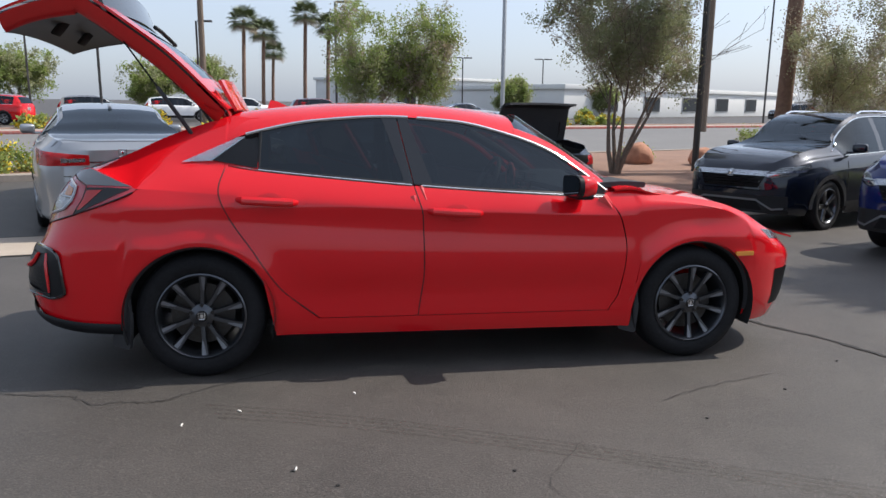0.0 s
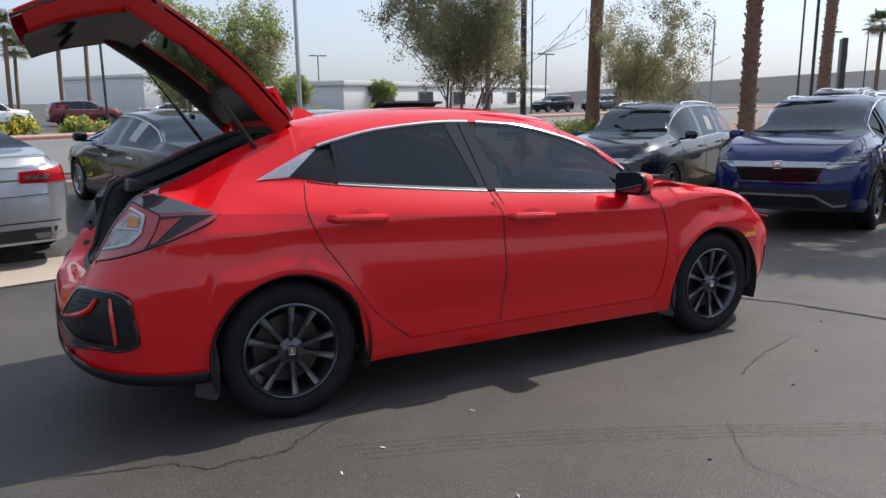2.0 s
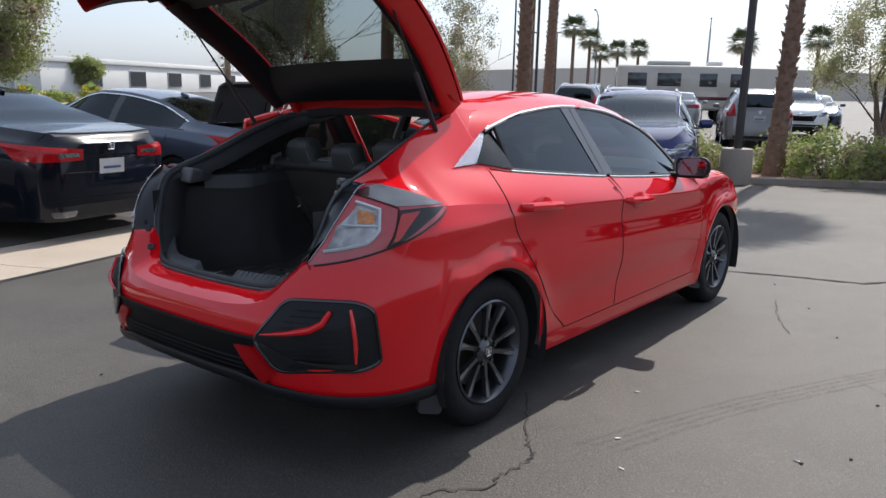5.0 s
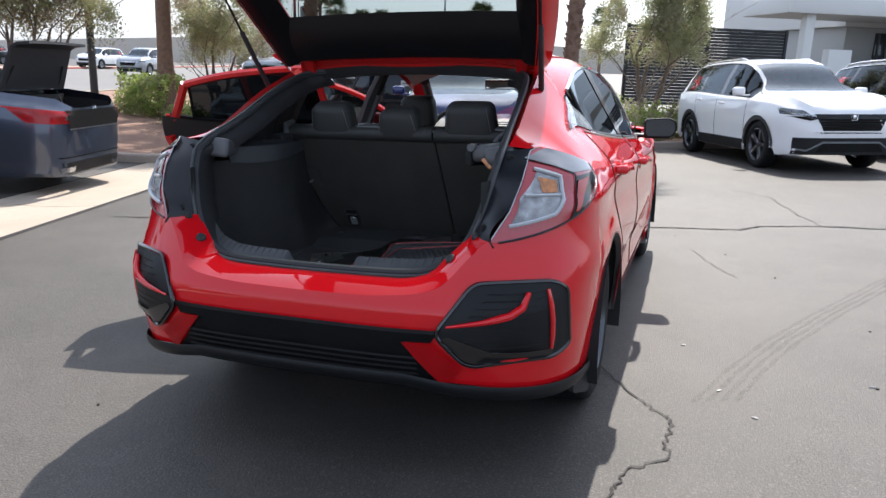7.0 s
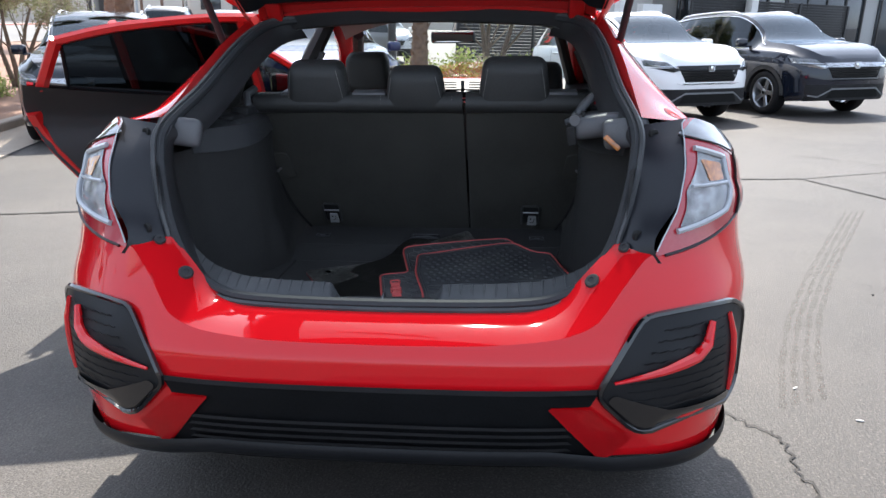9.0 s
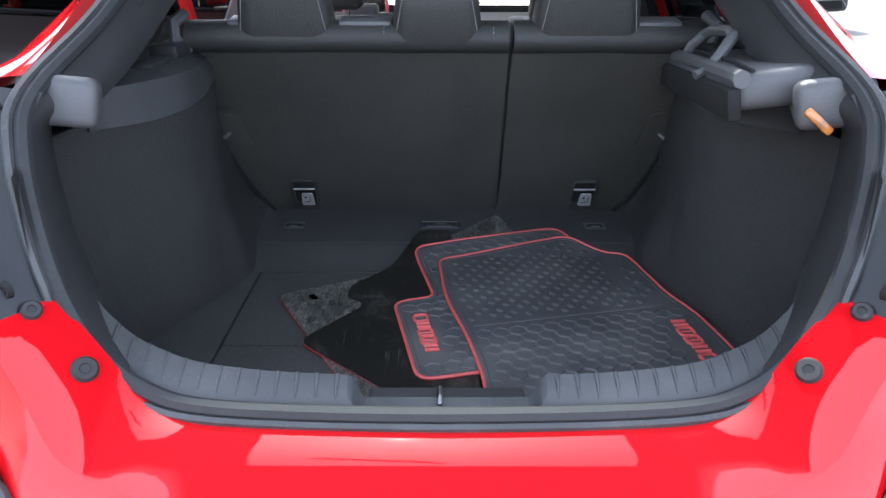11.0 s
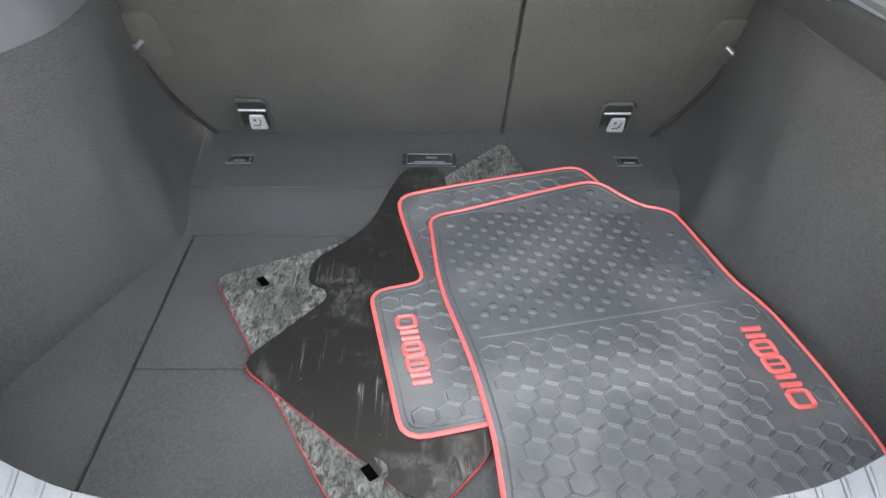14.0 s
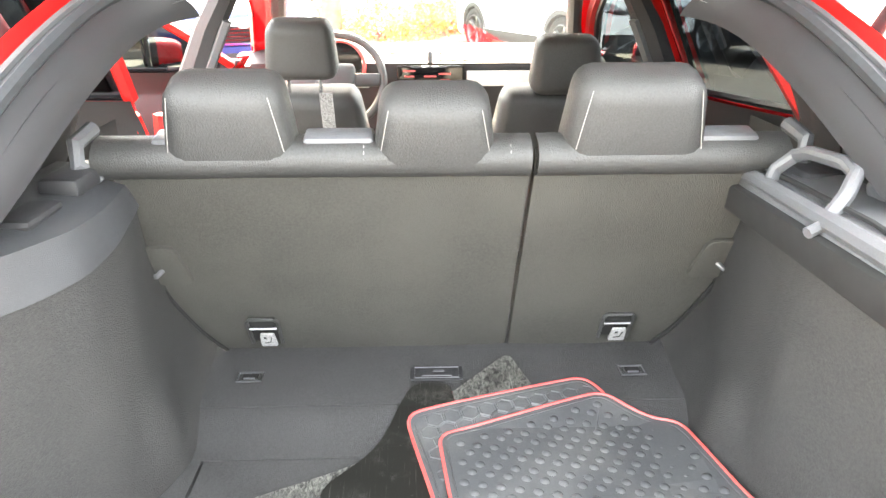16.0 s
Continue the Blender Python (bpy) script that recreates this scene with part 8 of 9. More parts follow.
for sg in (-1, 1):
    # centre pillar and front pillar trims
    bm = bmesh.new()
    tube(bm, [(-0.25, sg * 0.76, 0.40), (-0.25, sg * 0.735, 0.95), (-0.30, sg * 0.625, 1.18), (-0.32, sg * 0.54, 1.32)], [0.06, 0.05, 0.04, 0.035], 8)
    part("centre_pillar_trim", bm, M["trim"], car, "dark centre pillar trim with belt")
    bm = bmesh.new()
    tube(bm, [(-0.29, sg * 0.66, 1.02), (-0.32, sg * 0.57, 1.20)], 0.016, 6)
    part("belt_webbing", bm, M["grey_plastic"], car)
    bm = bmesh.new()
    tube(bm, [(0.86, sg * 0.66, 0.95), (0.60, sg * 0.59, 1.13), (0.32, sg * 0.53, 1.28)], [0.035, 0.03, 0.03], 8)
    part("front_pillar_trim", bm, M["trim"], car)
    bm = bmesh.new()
    tube(bm, [(-0.25, sg * 0.825, 0.32), (-0.25, sg * 0.80, 0.93)], 0.03, 6)
    part("centre_pillar_post", bm, M["red_jamb"], car)
    # front seats
    st = new("front_seat")
    st.parent = car
    st.empty_display_size = 0.1
    tagged(st, "black front seat with mesh centre")
    yc = 0.385 * sg
    cushion("seat_backrest", 0.0, yc, 0.70, 0.50, 0.58, 0.13, -20, M["leather"], st, "", 0.60)
    cushion("seat_cushion", 0.32, yc, 0.44, 0.50, 0.16, 0.52, -6, M["leather"], st, "", 0.95)
    if sg > 0:
        bm = surface(lambda u, v: Vector((-0.103 - 0.19 * v * 0.6, yc + lerp(-0.085, -0.045, u), lerp(0.72, 0.985, v))), (0, 0.5, 1), spread(0, 1, 8))
        part("mesh_insert", thicken(bm, 0.004), M["perf"], st, "pale woven seat strip")
    hz = 1.105 if sg > 0 else 1.055
    cushion("headrest", -0.145, yc + (0.012 if sg > 0 else -0.035), hz, 0.225, 0.175, 0.11, -12, M["leather"], st, "", 0.86)
    for q in (-0.05, 0.05):
        bm = bmesh.new()
        tube(bm, [(-0.10, yc + q - (0.035 if sg < 0 else -0.012), 0.95), (-0.125, yc + q - (0.035 if sg < 0 else -0.012), hz - 0.06)], 0.006, 6)
        part("headrest_post", bm, M["steel_bar"], st)
# dashboard
bm = surface(lambda u, y: Vector((lerp(0.60, 1.08, u), y * 0.74, 0.985 + 0.03 * math.sin(u * 2.2) + 0.018 * math.exp(-((y - 0.5) / 0.25) ** 2) * (1 - u) - 0.02 * (1 - u) ** 3)), spread(0, 1, 10), spread(-1, 1, 31))
dash = part("dashboard", thicken(bm, 0.03), M["trim"], car, "dark dashboard top")
bm = surface(lambda v, y: Vector((0.60 + 0.10 * v, y * 0.72, lerp(0.975, 0.55, v))), spread(0, 1, 6), spread(-1, 1, 21))
part("dash_face", bm, M["trim"], dash)
bm = surface(lambda v, y: Vector((0.592, lerp(-0.72, -0.16, y), lerp(0.945, 0.885, v))), spread(0, 1, 3), spread(0, 1, 9))
part("dash_silver_strip", thicken(bm, 0.01), M["dash_grey"], dash, "silver dashboard strip")
bm = bmesh.new()
box(bm, 0.02, 0.27, 0.085, Matrix.Translation((0.585, -0.01, 0.925)) @ pose(0, 0, 0, 0, -8, 0), 0.006)
scr = part("infotainment_screen", bm, M["gloss_black"], dash, "dark centre screen")
bm = bmesh.new()
for k, (a, b, w) in enumerate(((0.085, 0.022, 0.05), (0.085, 0.0, 0.04), (0.085, -0.02, 0.045), (0.0, 0.0, 0.05), (-0.06, 0.01, 0.05), (-0.06, -0.015, 0.04), (0.0, -0.02, 0.05))):
    box(bm, 0.004, w, 0.006, Matrix.Translation((0.572, -0.01 + a, 0.925 + b)))
part("screen_text_bars", bm, M["mat_red"], scr, "unreadable screen text as bars")
for y0 in (0.10, -0.10):
    bm = bmesh.new()
    for k in range(3):
        box(bm, 0.02, 0.13, 0.006, Matrix.Translation((0.60, y0 - 0.01, 0.985 + 0.014 * k)), 0.002)
    part("air_vent", bm, M["gloss_black"], dash)
bm = bmesh.new()
box(bm, 0.02, 0.02, 0.05, Matrix.Translation((0.59, -0.01, 1.0)), 0.004)
part("hazard_button", bm, M["grey_plastic"], dash)
# steering wheel and dials
sw = new("steering_wheel")
sw.parent = car
sw.matrix_basis = Matrix.Translation((0.42, 0.355, 0.93)) @ pose(0, 0, 0, 0, -66, 0)
sw.empty_display_size = 0.1
bm = bmesh.new()
tube(bm, [(0.182 * math.cos(a), 0.182 * math.sin(a), 0) for a in spread(0, math.tau, 41)[:-1]], 0.016, 10, closed=True)
part("wheel_rim", bm, M["leather"], sw)
bm = bmesh.new()
box(bm, 0.12, 0.15, 0.05, Matrix.Translation((0, 0, 0.02)), 0.02, 3)
box(bm, 0.05, 0.34, 0.02, Matrix.Translation((0.0, 0, 0.01)), 0.006)
part("wheel_hub", bm, M["trim"], sw)
bm = bmesh.new()
for sg in (-1, 1):
    box(bm, 0.05, 0.055, 0.012, Matrix.Translation((0, sg * 0.10, -0.006)), 0.004)
part("wheel_switches", bm, M["dash_grey"], sw, "silver wheel switch pods")
bm = bmesh.new()
lathe(bm, [(0.0, 0), (0.085, 0), (0.09, -0.01)], 32, Matrix.Translation((0.60, 0.355, 0.975)), 'X')
part("dial", bm, M["gloss_black"], dash)
bm = bmesh.new()
tube(bm, [(0.592, 0.355 + 0.10 * math.cos(a), 0.965 + 0.10 * math.sin(a)) for a in spread(-0.5, 3.6, 20)], 0.008, 6)
part("dial_ring", bm, M["mat_red"], dash, "red dial surround")
# inner mirror
bm = bmesh.new()
box(bm, 0.03, 0.24, 0.065, Matrix.Translation((0.42, 0.03, 1.262)) @ pose(0, 0, 0, 0, 10, 6), 0.015, 3)
tube(bm, [(0.43, 0.03, 1.27), (0.50, 0.02, 1.345)], 0.012, 6)
part("inner_mirror", bm, M["trim"], car, "black interior mirror")
bm = bmesh.new()
box(bm, 0.004, 0.215, 0.05, Matrix.Translation((0.404, 0.03, 1.260)) @ pose(0, 0, 0, 0, 10, 6), 0.001)
part("inner_mirror_glass", bm, M["chrome"], car, "mirror glass")
# ---- rubber floor mats lying in the boot ----
def mat_piece(name, outline, radius, up, thick, material_, label, edge=None, edge_r=0.0034):
    """A mat that drapes over the boot floor; returns its thing and its outline."""
    th = empty(name, LOT, label, "floor mat", "rubber floor mats")
    pts = rounded([Vector((a, b, 0)) for a, b in outline], radius, 5)
    bm = bmesh.new()
    f = bm.faces.new([bm.verts.new(p) for p in pts])
    for x in spread(-2.0, -1.06, 30):
        bmesh.ops.bisect_plane(bm, geom=bm.verts[:] + bm.edges[:] + bm.faces[:], plane_co=(x, 0, 0), plane_no=(1, 0, 0))
    for y in spread(-0.5, 0.34, 12):
        bmesh.ops.bisect_plane(bm, geom=bm.verts[:] + bm.edges[:] + bm.faces[:], plane_co=(0, y, 0), plane_no=(0, 1, 0))
    for v in bm.verts:
        v.co.z = drape(v.co.x, v.co.y, up)
    bmesh.ops.recalc_face_normals(bm, faces=bm.faces)
    r = bmesh.ops.extrude_face_region(bm, geom=bm.faces[:])
    for v in r["geom"]:
        if isinstance(v, bmesh.types.BMVert):
            v.co.z -= thick
    part("rubber_sheet", bm, material_, th, smooth=False)
    if edge:
        bm = bmesh.new()
        fine = []
        for i, p in enumerate(pts):
            q = pts[(i + 1) % len(pts)]
            k = max(1, int((q - p).length / 0.03))
            fine += [p.lerp(q, j / k) for j in range(k)]
        tube(bm, [Vector((p.x, p.y, drape(p.x, p.y, up - thick * 0.35) - (0.0026 if edge_r < 0.003 else 0))) for p in fine], edge_r, 6, closed=True)
        part("moulded_edge", bm, edge, th, "red moulded edge")
    return th, pts


def drape(x, y, up):
    lie = floor_z(-1.6) + up * 0.75
    return max(lie, floor_z(x) + 0.003 + up * 0.45) + 0.010 * step(-0.37, -0.43, y) * step(-1.62, -1.5, x) + 0.0012 * noise.noise(Vector((x * 6, y * 6, up * 90)))


def inside(p, poly):
    c = False
    for i in range(len(poly)):
        a, b = poly[i - 1], poly[i]
        if (a.y > p[1]) != (b.y > p[1]) and p[0] < (b.x - a.x) * (p[1] - a.y) / (b.y - a.y) + a.x:
            c = not c
    return c


def clear_of(p, poly, d):
    return inside(p, poly) and all(((Vector((p[0], p[1], 0)) - a.lerp(b, max(0, min(1, (Vector((p[0], p[1], 0)) - a).dot(b - a) / max(1e-9, (b - a).length_squared))))).length > d) for a, b in zip(poly, poly[1:] + poly[:1]))


grey_mat, _ = mat_piece("floor_mat_dirty", [(-1.528, 0.356), (-1.43, 0.152), (-1.30, 0.035), (-1.10, -0.140), (-1.27, -0.185), (-1.50, -0.10), (-1.90, 0.0), (-1.945, 0.02), (-1.972, 0.055), (-1.955, 0.125), (-1.775, 0.224)],
                        [0.03, 0.06, 0.02, 0.03, 0.02, 0.02, 0.02, 0.02, 0.02, 0.02, 0.04], 0.006, 0.004, M["mat_dirty"], "upturned dusty grey rubber car mat", M["mat_red_dark"], 0.0013)
black_mat, _ = mat_piece("floor_mat_upturned", [(-1.728, 0.276), (-1.585, 0.170), (-1.560, 0.178), (-1.545, 0.205), (-1.490, 0.207), (-1.395, 0.124), (-1.215, 0.060), (-1.21, -0.01), (-1.55, -0.06), (-1.875, -0.065), (-1.955, 0.0), (-1.945, 0.04)],
                         [0.03, 0.015, 0.01, 0.01, 0.03, 0.06, 0.03, 0.03, 0.02, 0.03, 0.03, 0.02], 0.011, 0.004, M["mat_back"], "upturned smooth black rubber car mat", M["mat_red_dark"], 0.0013)
rear_mat, rear_poly = mat_piece("floor_mat_honeycomb", [(-1.310, 0.073), (-1.205, -0.278), (-1.27, -0.31), (-1.60, -0.20), (-1.835, -0.08), (-1.868, 0.048), (-1.575, 0.106), (-1.548, 0.022)],
                                [0.03, 0.03, 0.02, 0.02, 0.02, 0.035, 0.03, 0.025], 0.017, 0.005, M["mat_rubber"], "black honeycomb rubber car mat with red edge", M["mat_red"])
front_mat, front_poly = mat_piece("floor_mat_studded", [(-1.365, 0.014), (-1.262, -0.300), (-1.318, -0.352), (-1.355, -0.420), (-1.395, -0.430), (-1.545, -0.458), (-1.614, -0.497), (-1.739, -0.520), (-1.90, -0.538), (-2.01, -0.50), (-2.012, -0.07), (-1.867, -0.064), (-1.745, -0.046), (-1.565, -0.002)],
                                  [0.03, 0.03, 0.05, 0.03, 0.03, 0.05, 0.05, 0.05, 0.03, 0.03, 0.005, 0.03, 0.05, 0.05], 0.024, 0.006, M["mat_rubber"], "black rubber car mat with studs, honeycomb ribs and red edge", M["mat_red"])


def hex_field(thing, poly, up, test, pitch, margin):
    """Raised honeycomb ribs."""
    bm = bmesh.new()
    d = Vector((math.cos(0.23), math.sin(0.23), 0))
    e = Vector((-d.y, d.x, 0))
    for i in range(-30, 31):
        for j in range(-30, 31):
            c = Vector((-1.6, -0.2, 0)) + d * (i * pitch * 0.866) + e * ((j + 0.5 * (i % 2)) * pitch)
            if not test(c.x, c.y) or not clear_of((c.x, c.y), poly, margin):
                continue
            r = pitch * 0.567
            ring = []
            for k in range(6):
                a = k * math.pi / 3
                o = c + (d * math.cos(a) + e * math.sin(a)) * r
                q = c + (d * math.cos(a) + e * math.sin(a)) * (r - 0.0042)
                ring.append((bm.verts.new((o.x, o.y, drape(o.x, o.y, up) - 0.0003)), bm.verts.new((o.x * 0.6 + q.x * 0.4, o.y * 0.6 + q.y * 0.4, drape(q.x, q.y, up) + 0.0016)), bm.verts.new((q.x, q.y, drape(q.x, q.y, up) - 0.0003))))
            for k in range(6):
                A, B = ring[k], ring[(k + 1) % 6]
                bm.faces.new((A[0], B[0], B[1], A[1]))
                bm.faces.new((A[1], B[1], B[2], A[2]))
    ob = part("honeycomb_ribs", bm, M["mat_rubber"], thing, smooth=False)
    tagged(ob, kind="stuff")


def ridge_x(y):
    return -1.69 + (-0.05 - y) * 0.23


hex_field(front_mat, front_poly, 0.024, lambda x, y: x < ridge_x(y) - 0.02 and not (-1.85 < x < -1.64 and -0.50 < y < -0.42), 0.0335, 0.022)
hex_field(rear_mat, rear_poly, 0.017, lambda x, y: not (-1.80 < x < -1.63 and 0.0 < y < 0.075), 0.0335, 0.020)
bm = bmesh.new()
for i in range(-3, 26):
    for j in range(-6, 26):
        x = -1.25 - i * 0.026 + (j * 0.029) * -0.23 - 0.0
        y = 0.02 - j * 0.029 + (i % 2) * 0.0145
        if x > ridge_x(y) + 0.022 and clear_of((x, y), front_poly, 0.024):
            c = Vector((x, y, drape(x, y, 0.024) - 0.001))
            top = bm.verts.new(c + Vector((0, 0, 0.0042)))
            r1 = [bm.verts.new(c + Vector((0.0098 * math.cos(k * math.pi / 4), 0.0098 * math.sin(k * math.pi / 4), 0))) for k in range(8)]
            r2 = [bm.verts.new(c + Vector((0.0062 * math.cos(k * math.pi / 4), 0.0062 * math.sin(k * math.pi / 4), 0.0032))) for k in range(8)]
            for k in range(8):
                bm.faces.new((r1[k], r1[(k + 1) % 8], r2[(k + 1) % 8], r2[k]))
                bm.faces.new((r2[k], r2[(k + 1) % 8], top))
tagged(part("rubber_studs", bm, M["mat_rubber"], front_mat), kind="stuff")
bm = bmesh.new()
tube(bm, [Vector((ridge_x(y), y, drape(ridge_x(y), y, 0.024))) for y in spread(-0.055, -0.44, 14)], 0.0022, 5)
part("cross_ridge", bm, M["mat_rubber"], front_mat)
for th, poly, up in ((front_mat, front_poly, 0.024), (rear_mat, rear_poly, 0.017)):
    c = sum(poly, Vector()) / len(poly)
    bm = bmesh.new()
    line = []
    for i in range(len(poly)):
        d = (poly[(i + 1) % len(poly)] - poly[i - 1]).normalized()
        q = poly[i] + Vector((d.y, -d.x, 0)) * 0.011
        if not inside((q.x, q.y), poly):
            q = poly[i] - Vector((d.y, -d.x, 0)) * 0.011
        if clear_of((q.x, q.y), poly, 0.009):
            line.append(Vector((q.x, q.y, drape(q.x, q.y, up))))
    fine = []
    for i, p in enumerate(line):
        q = line[(i + 1) % len(line)]
        for k in range(3):
            w = p.lerp(q, k / 3)
            fine.append(Vector((w.x, w.y, drape(w.x, w.y, up))))
    tube(bm, fine, 0.0018, 4, closed=True)
    part("inner_border", bm, M["mat_rubber"], th)


def mark(thing, a, b, width, up, n=5):
    """The maker's mark as plain red shapes on a raised plaque."""
    a, b = Vector((*a, 0)), Vector((*b, 0))
    d = (b - a).normalized()
    e = Vector((-d.y, d.x, 0))
    step_ = (b - a).length / n
    for k in range(n):
        c = a + d * step_ * (k + 0.5)
        hw, hl = width * 0.5, step_ * 0.43
        bm = bmesh.new()
        ring = rounded([c + d * hl + e * hw, c - d * hl + e * hw, c - d * hl - e * hw, c + d * hl - e * hw], 0.007, 4)
        pts = [Vector((p.x, p.y, drape(p.x, p.y, up) + 0.001)) for p in ring]
        if k in (0, 2, 3):
            tube(bm, pts, 0.0034, 5, closed=True)
            if k > 0:
                tube(bm, [Vector((p.x, p.y, drape(p.x, p.y, up) + 0.001)) for p in (c + e * hw, c - e * hw)], 0.0022, 5)
        else:
            for o in (-0.55, 0.55):
                tube(bm, [Vector((p.x, p.y, drape(p.x, p.y, up) + 0.001)) for p in (c + d * hl * o + e * hw, c + d * hl * o - e * hw)], 0.0042, 6)
        part("mark_shape", bm, M["mat_red"], thing, "plain raised red shape")


mark(rear_mat, (-1.633, 0.051), (-1.778, 0.023), 0.026, 0.017)
mark(front_mat, (-1.822, -0.470), (-1.660, -0.451), 0.028, 0.024)
for x, y, up, th in ((-1.544, 0.276, 0.006, grey_mat), (-1.911, 0.086, 0.006, grey_mat)):
    bm = bmesh.new()
    m = Matrix.Translation((x, y, drape(x, y, up)))
    lathe(bm, [(0.024, 0.0), (0.022, 0.0025), (0.014, 0.0025), (0.010, 0.0)], 20, m, 'Z')
    part("fixing_ring", bm, M["mat_dirty"], th)
    # no hole is cut: a thin black plate carries its shade
    bm = bmesh.new()
    box(bm, 0.022, 0.012, 0.002, m @ pose(0, 0, 0.0022, 0, 0, 35))
    part("fixing_hole_shade", bm, M["hole_shade"], th, "black plate painted as the shade in a fixing hole")
# ---- planting, posts, buildings, far cars ----
tree("desert_tree", 5.6, 10.0, 4.9, 1.6, 1.5, 5, 900, 95, 0.029, [M["leaf"], M["leaf_dry"]], (0.62, 0.38), "multi-stemmed grey-green desert tree in the gravel bed", 11, lean=0.30, r0=0.055)
tree("desert_tree", 10.6, 9.6, 4.2, 1.5, 1.4, 4, 520, 85, 0.029, [M["leaf"], M["leaf_dry"]], (0.6, 0.4), "thin half-bare desert tree beside a palm trunk", 12, lean=0.35, r0=0.06)
tree("olive_tree", 14.4, 0.2, 4.6, 1.45, 1.5, 3, 700, 85, 0.031, [M["leaf"], M["leaf_dry"]], (0.75, 0.25), "grey-green olive tree leaning over the bed", 13, lean=0.35, r0=0.10)
for x, y, h, c, sd in ((0.55, 12.5, 3.75, 0.95, 21), (1.85, 12.95, 3.95, 0.95, 22)):
    tree("street_tree", x, y, h, c, 1.3, 2, 420, 80, 0.034, [M["leaf_bright"], M["leaf"], M["leaf_dry"]], (0.5, 0.35, 0.15), "small green tree in the strip beside the street", sd, lean=0.12, r0=0.06, group="street trees")
for k, (q, r) in enumerate(((-9.0, 0.6), (-7.2, 0.7), (-5.4, 0.55), (-3.2, 0.65), (-1.6, 0.5), (0.2, 0.6), (4.4, 0.4))):
    x, y = lot(q, 11.8)
    shrub("low_shrub", x, y, r, 0.5, 0.55, 70, 50, 0.05, [M["leaf_bright"], M["flower"]], (0.82, 0.18), "rounded yellow-green shrub in the planting strip", 160 + k, "strip shrubs")
for x, y, h, c, sd in ((-9, 60, 5.0, 2.6, 23), (-24, 62, 6.0, 3.6, 24), (-14, 66, 5.0, 3.0, 25), (18, 62, 3.6, 1.8, 26), (30, 70, 3.4, 1.8, 27)):
    tree("street_tree", x, y, h, c, 1.3, 3, 420, 60, 0.115, [M["leaf_bright"], M["leaf"]], (0.55, 0.45), "green street tree across the road", sd, lean=0.15, r0=0.11, clump_r=0.17, group="street trees")
palm(9.6, 10.3, 9.0, 0.185, (0.35, 0.1), 34, "tall fan palm with a smooth brown trunk", 31, boots=False)
palm(12.8, 8.4, 8.5, 0.20, (0.15, 0.1), 34, "fan palm with a shaggy booted trunk", 32)
palm(11.5, 1.6, 8.0, 0.17, (0.3, -0.2), 34, "fan palm with a rough trunk beside a lamp post", 33)
palm(27.5, 16.7, 11.0, 0.26, (1.2, 0.4), 32, "fan palm with a leaning trunk", 34)
for x, y, h, sd in ((-5.3, 53.4, 7.2, 41), (-4.0, 55.4, 6.6, 42), (-0.8, 55.5, 8.0, 44), (1.0, 56.5, 7.3, 45), (-3.8, 68, 5.9, 43), (53.5, 30.4, 6.5, 46), (59.5, 32.1, 5.9, 47), (70.6, 36.8, 5.2, 48), (67.9, 33.4, 5.4, 49), (70.6, 32.4, 5.6, 50),
                     (53.5, 16.1, 5.0, 51), (70, 9, 6.0, 52), (58, 12, 5.4, 53)):
    palm(x, y, h, 0.17, (0.2, 0.1), 40, "distant fan palm against the hazy sky", sd, boots=False, size=1.3)


def lamp_post(x, y, h, arm, label, r=0.06, base=False, mat="post", street=False, turn=0.0):
    th = empty("street_lamp" if street else "lamp_post", Matrix.Translation((x, y, height(x, y))) @ pose(0, 0, 0, 0, 0, turn), label, "lamp post", "lamp posts")
    bm = bmesh.new()
    if base:
        lathe(bm, [(0.0, 0.0), (0.29, 0.0), (0.29, 0.62), (0.27, 0.66), (0, 0.66)], 24, None, 'Z')
        part("concrete_base", bm, M["kerb"], th, "round concrete footing")
        bm = bmesh.new()
    if street:
        pts = [(0, 0, 0), (0, 0, h * 0.9)] + [(math.sin(a) * 0 + arm * (1 - math.cos(a)), 0, h * 0.9 + h * 0.1 * math.sin(a)) for a in spread(0.1, 1.5, 8)]
        tube(bm, pts, [r * 1.2, r] + [r * 0.6] * 8, 8)
    else:
        tube(bm, [(0, 0, 0), (0, 0, h)], [r, r * 0.8], 8)
    part("pole", bm, M[mat], th)
    bm = bmesh.new()
    if street:
        box(bm, 0.6, 0.2, 0.12, Matrix.Translation((arm + 0.25, 0, h)), 0.04)
    else:
        for sg in ((-1, 1) if arm > 0 else (1,)):
            box(bm, abs(arm), 0.32, 0.12, Matrix.Translation((sg * (abs(arm) / 2 + 0.1), 0, h)), 0.03)
    part("lamp_head", bm, M["post"], th)
    return th


lamp_post(7.7, 10.5, 8.5, 0.6, "dark square lamp post in the gravel bed", 0.075)
lamp_post(*lot(10.55, -1.15), 8.0, 0.6, "dark lamp post on a round concrete footing", 0.08, base=True)
lamp_post(8.3, 29.4, 8.2, 1.9, "grey street lamp with a curved arm", 0.09, mat="galv", street=True)
for x, y, h, a in ((-19, 50, 6.5, -0.9), (-7.5, 46, 6.4, -0.9), (1.2, 44, 7.6, -1.0), (16, 75, 6.2, 0.9), (12, 80, 6.2, 0.9), (26, 78, 6.4, 0.9), (46, 62, 6, 0.9), (35, 49, 11, 0.5), (30, 19, 9, 0.7), (62, 40, 7, 0.9), (75, 45, 8, 0.9), (44, 30, 8, 0.9), (-22, 40, 9, 0.6), (-12, 40, 8.5, 0.5), (-27, 47, 7.0, -0.8)):
    lamp_post(x, y, h, a, "slim far lamp post", 0.08)
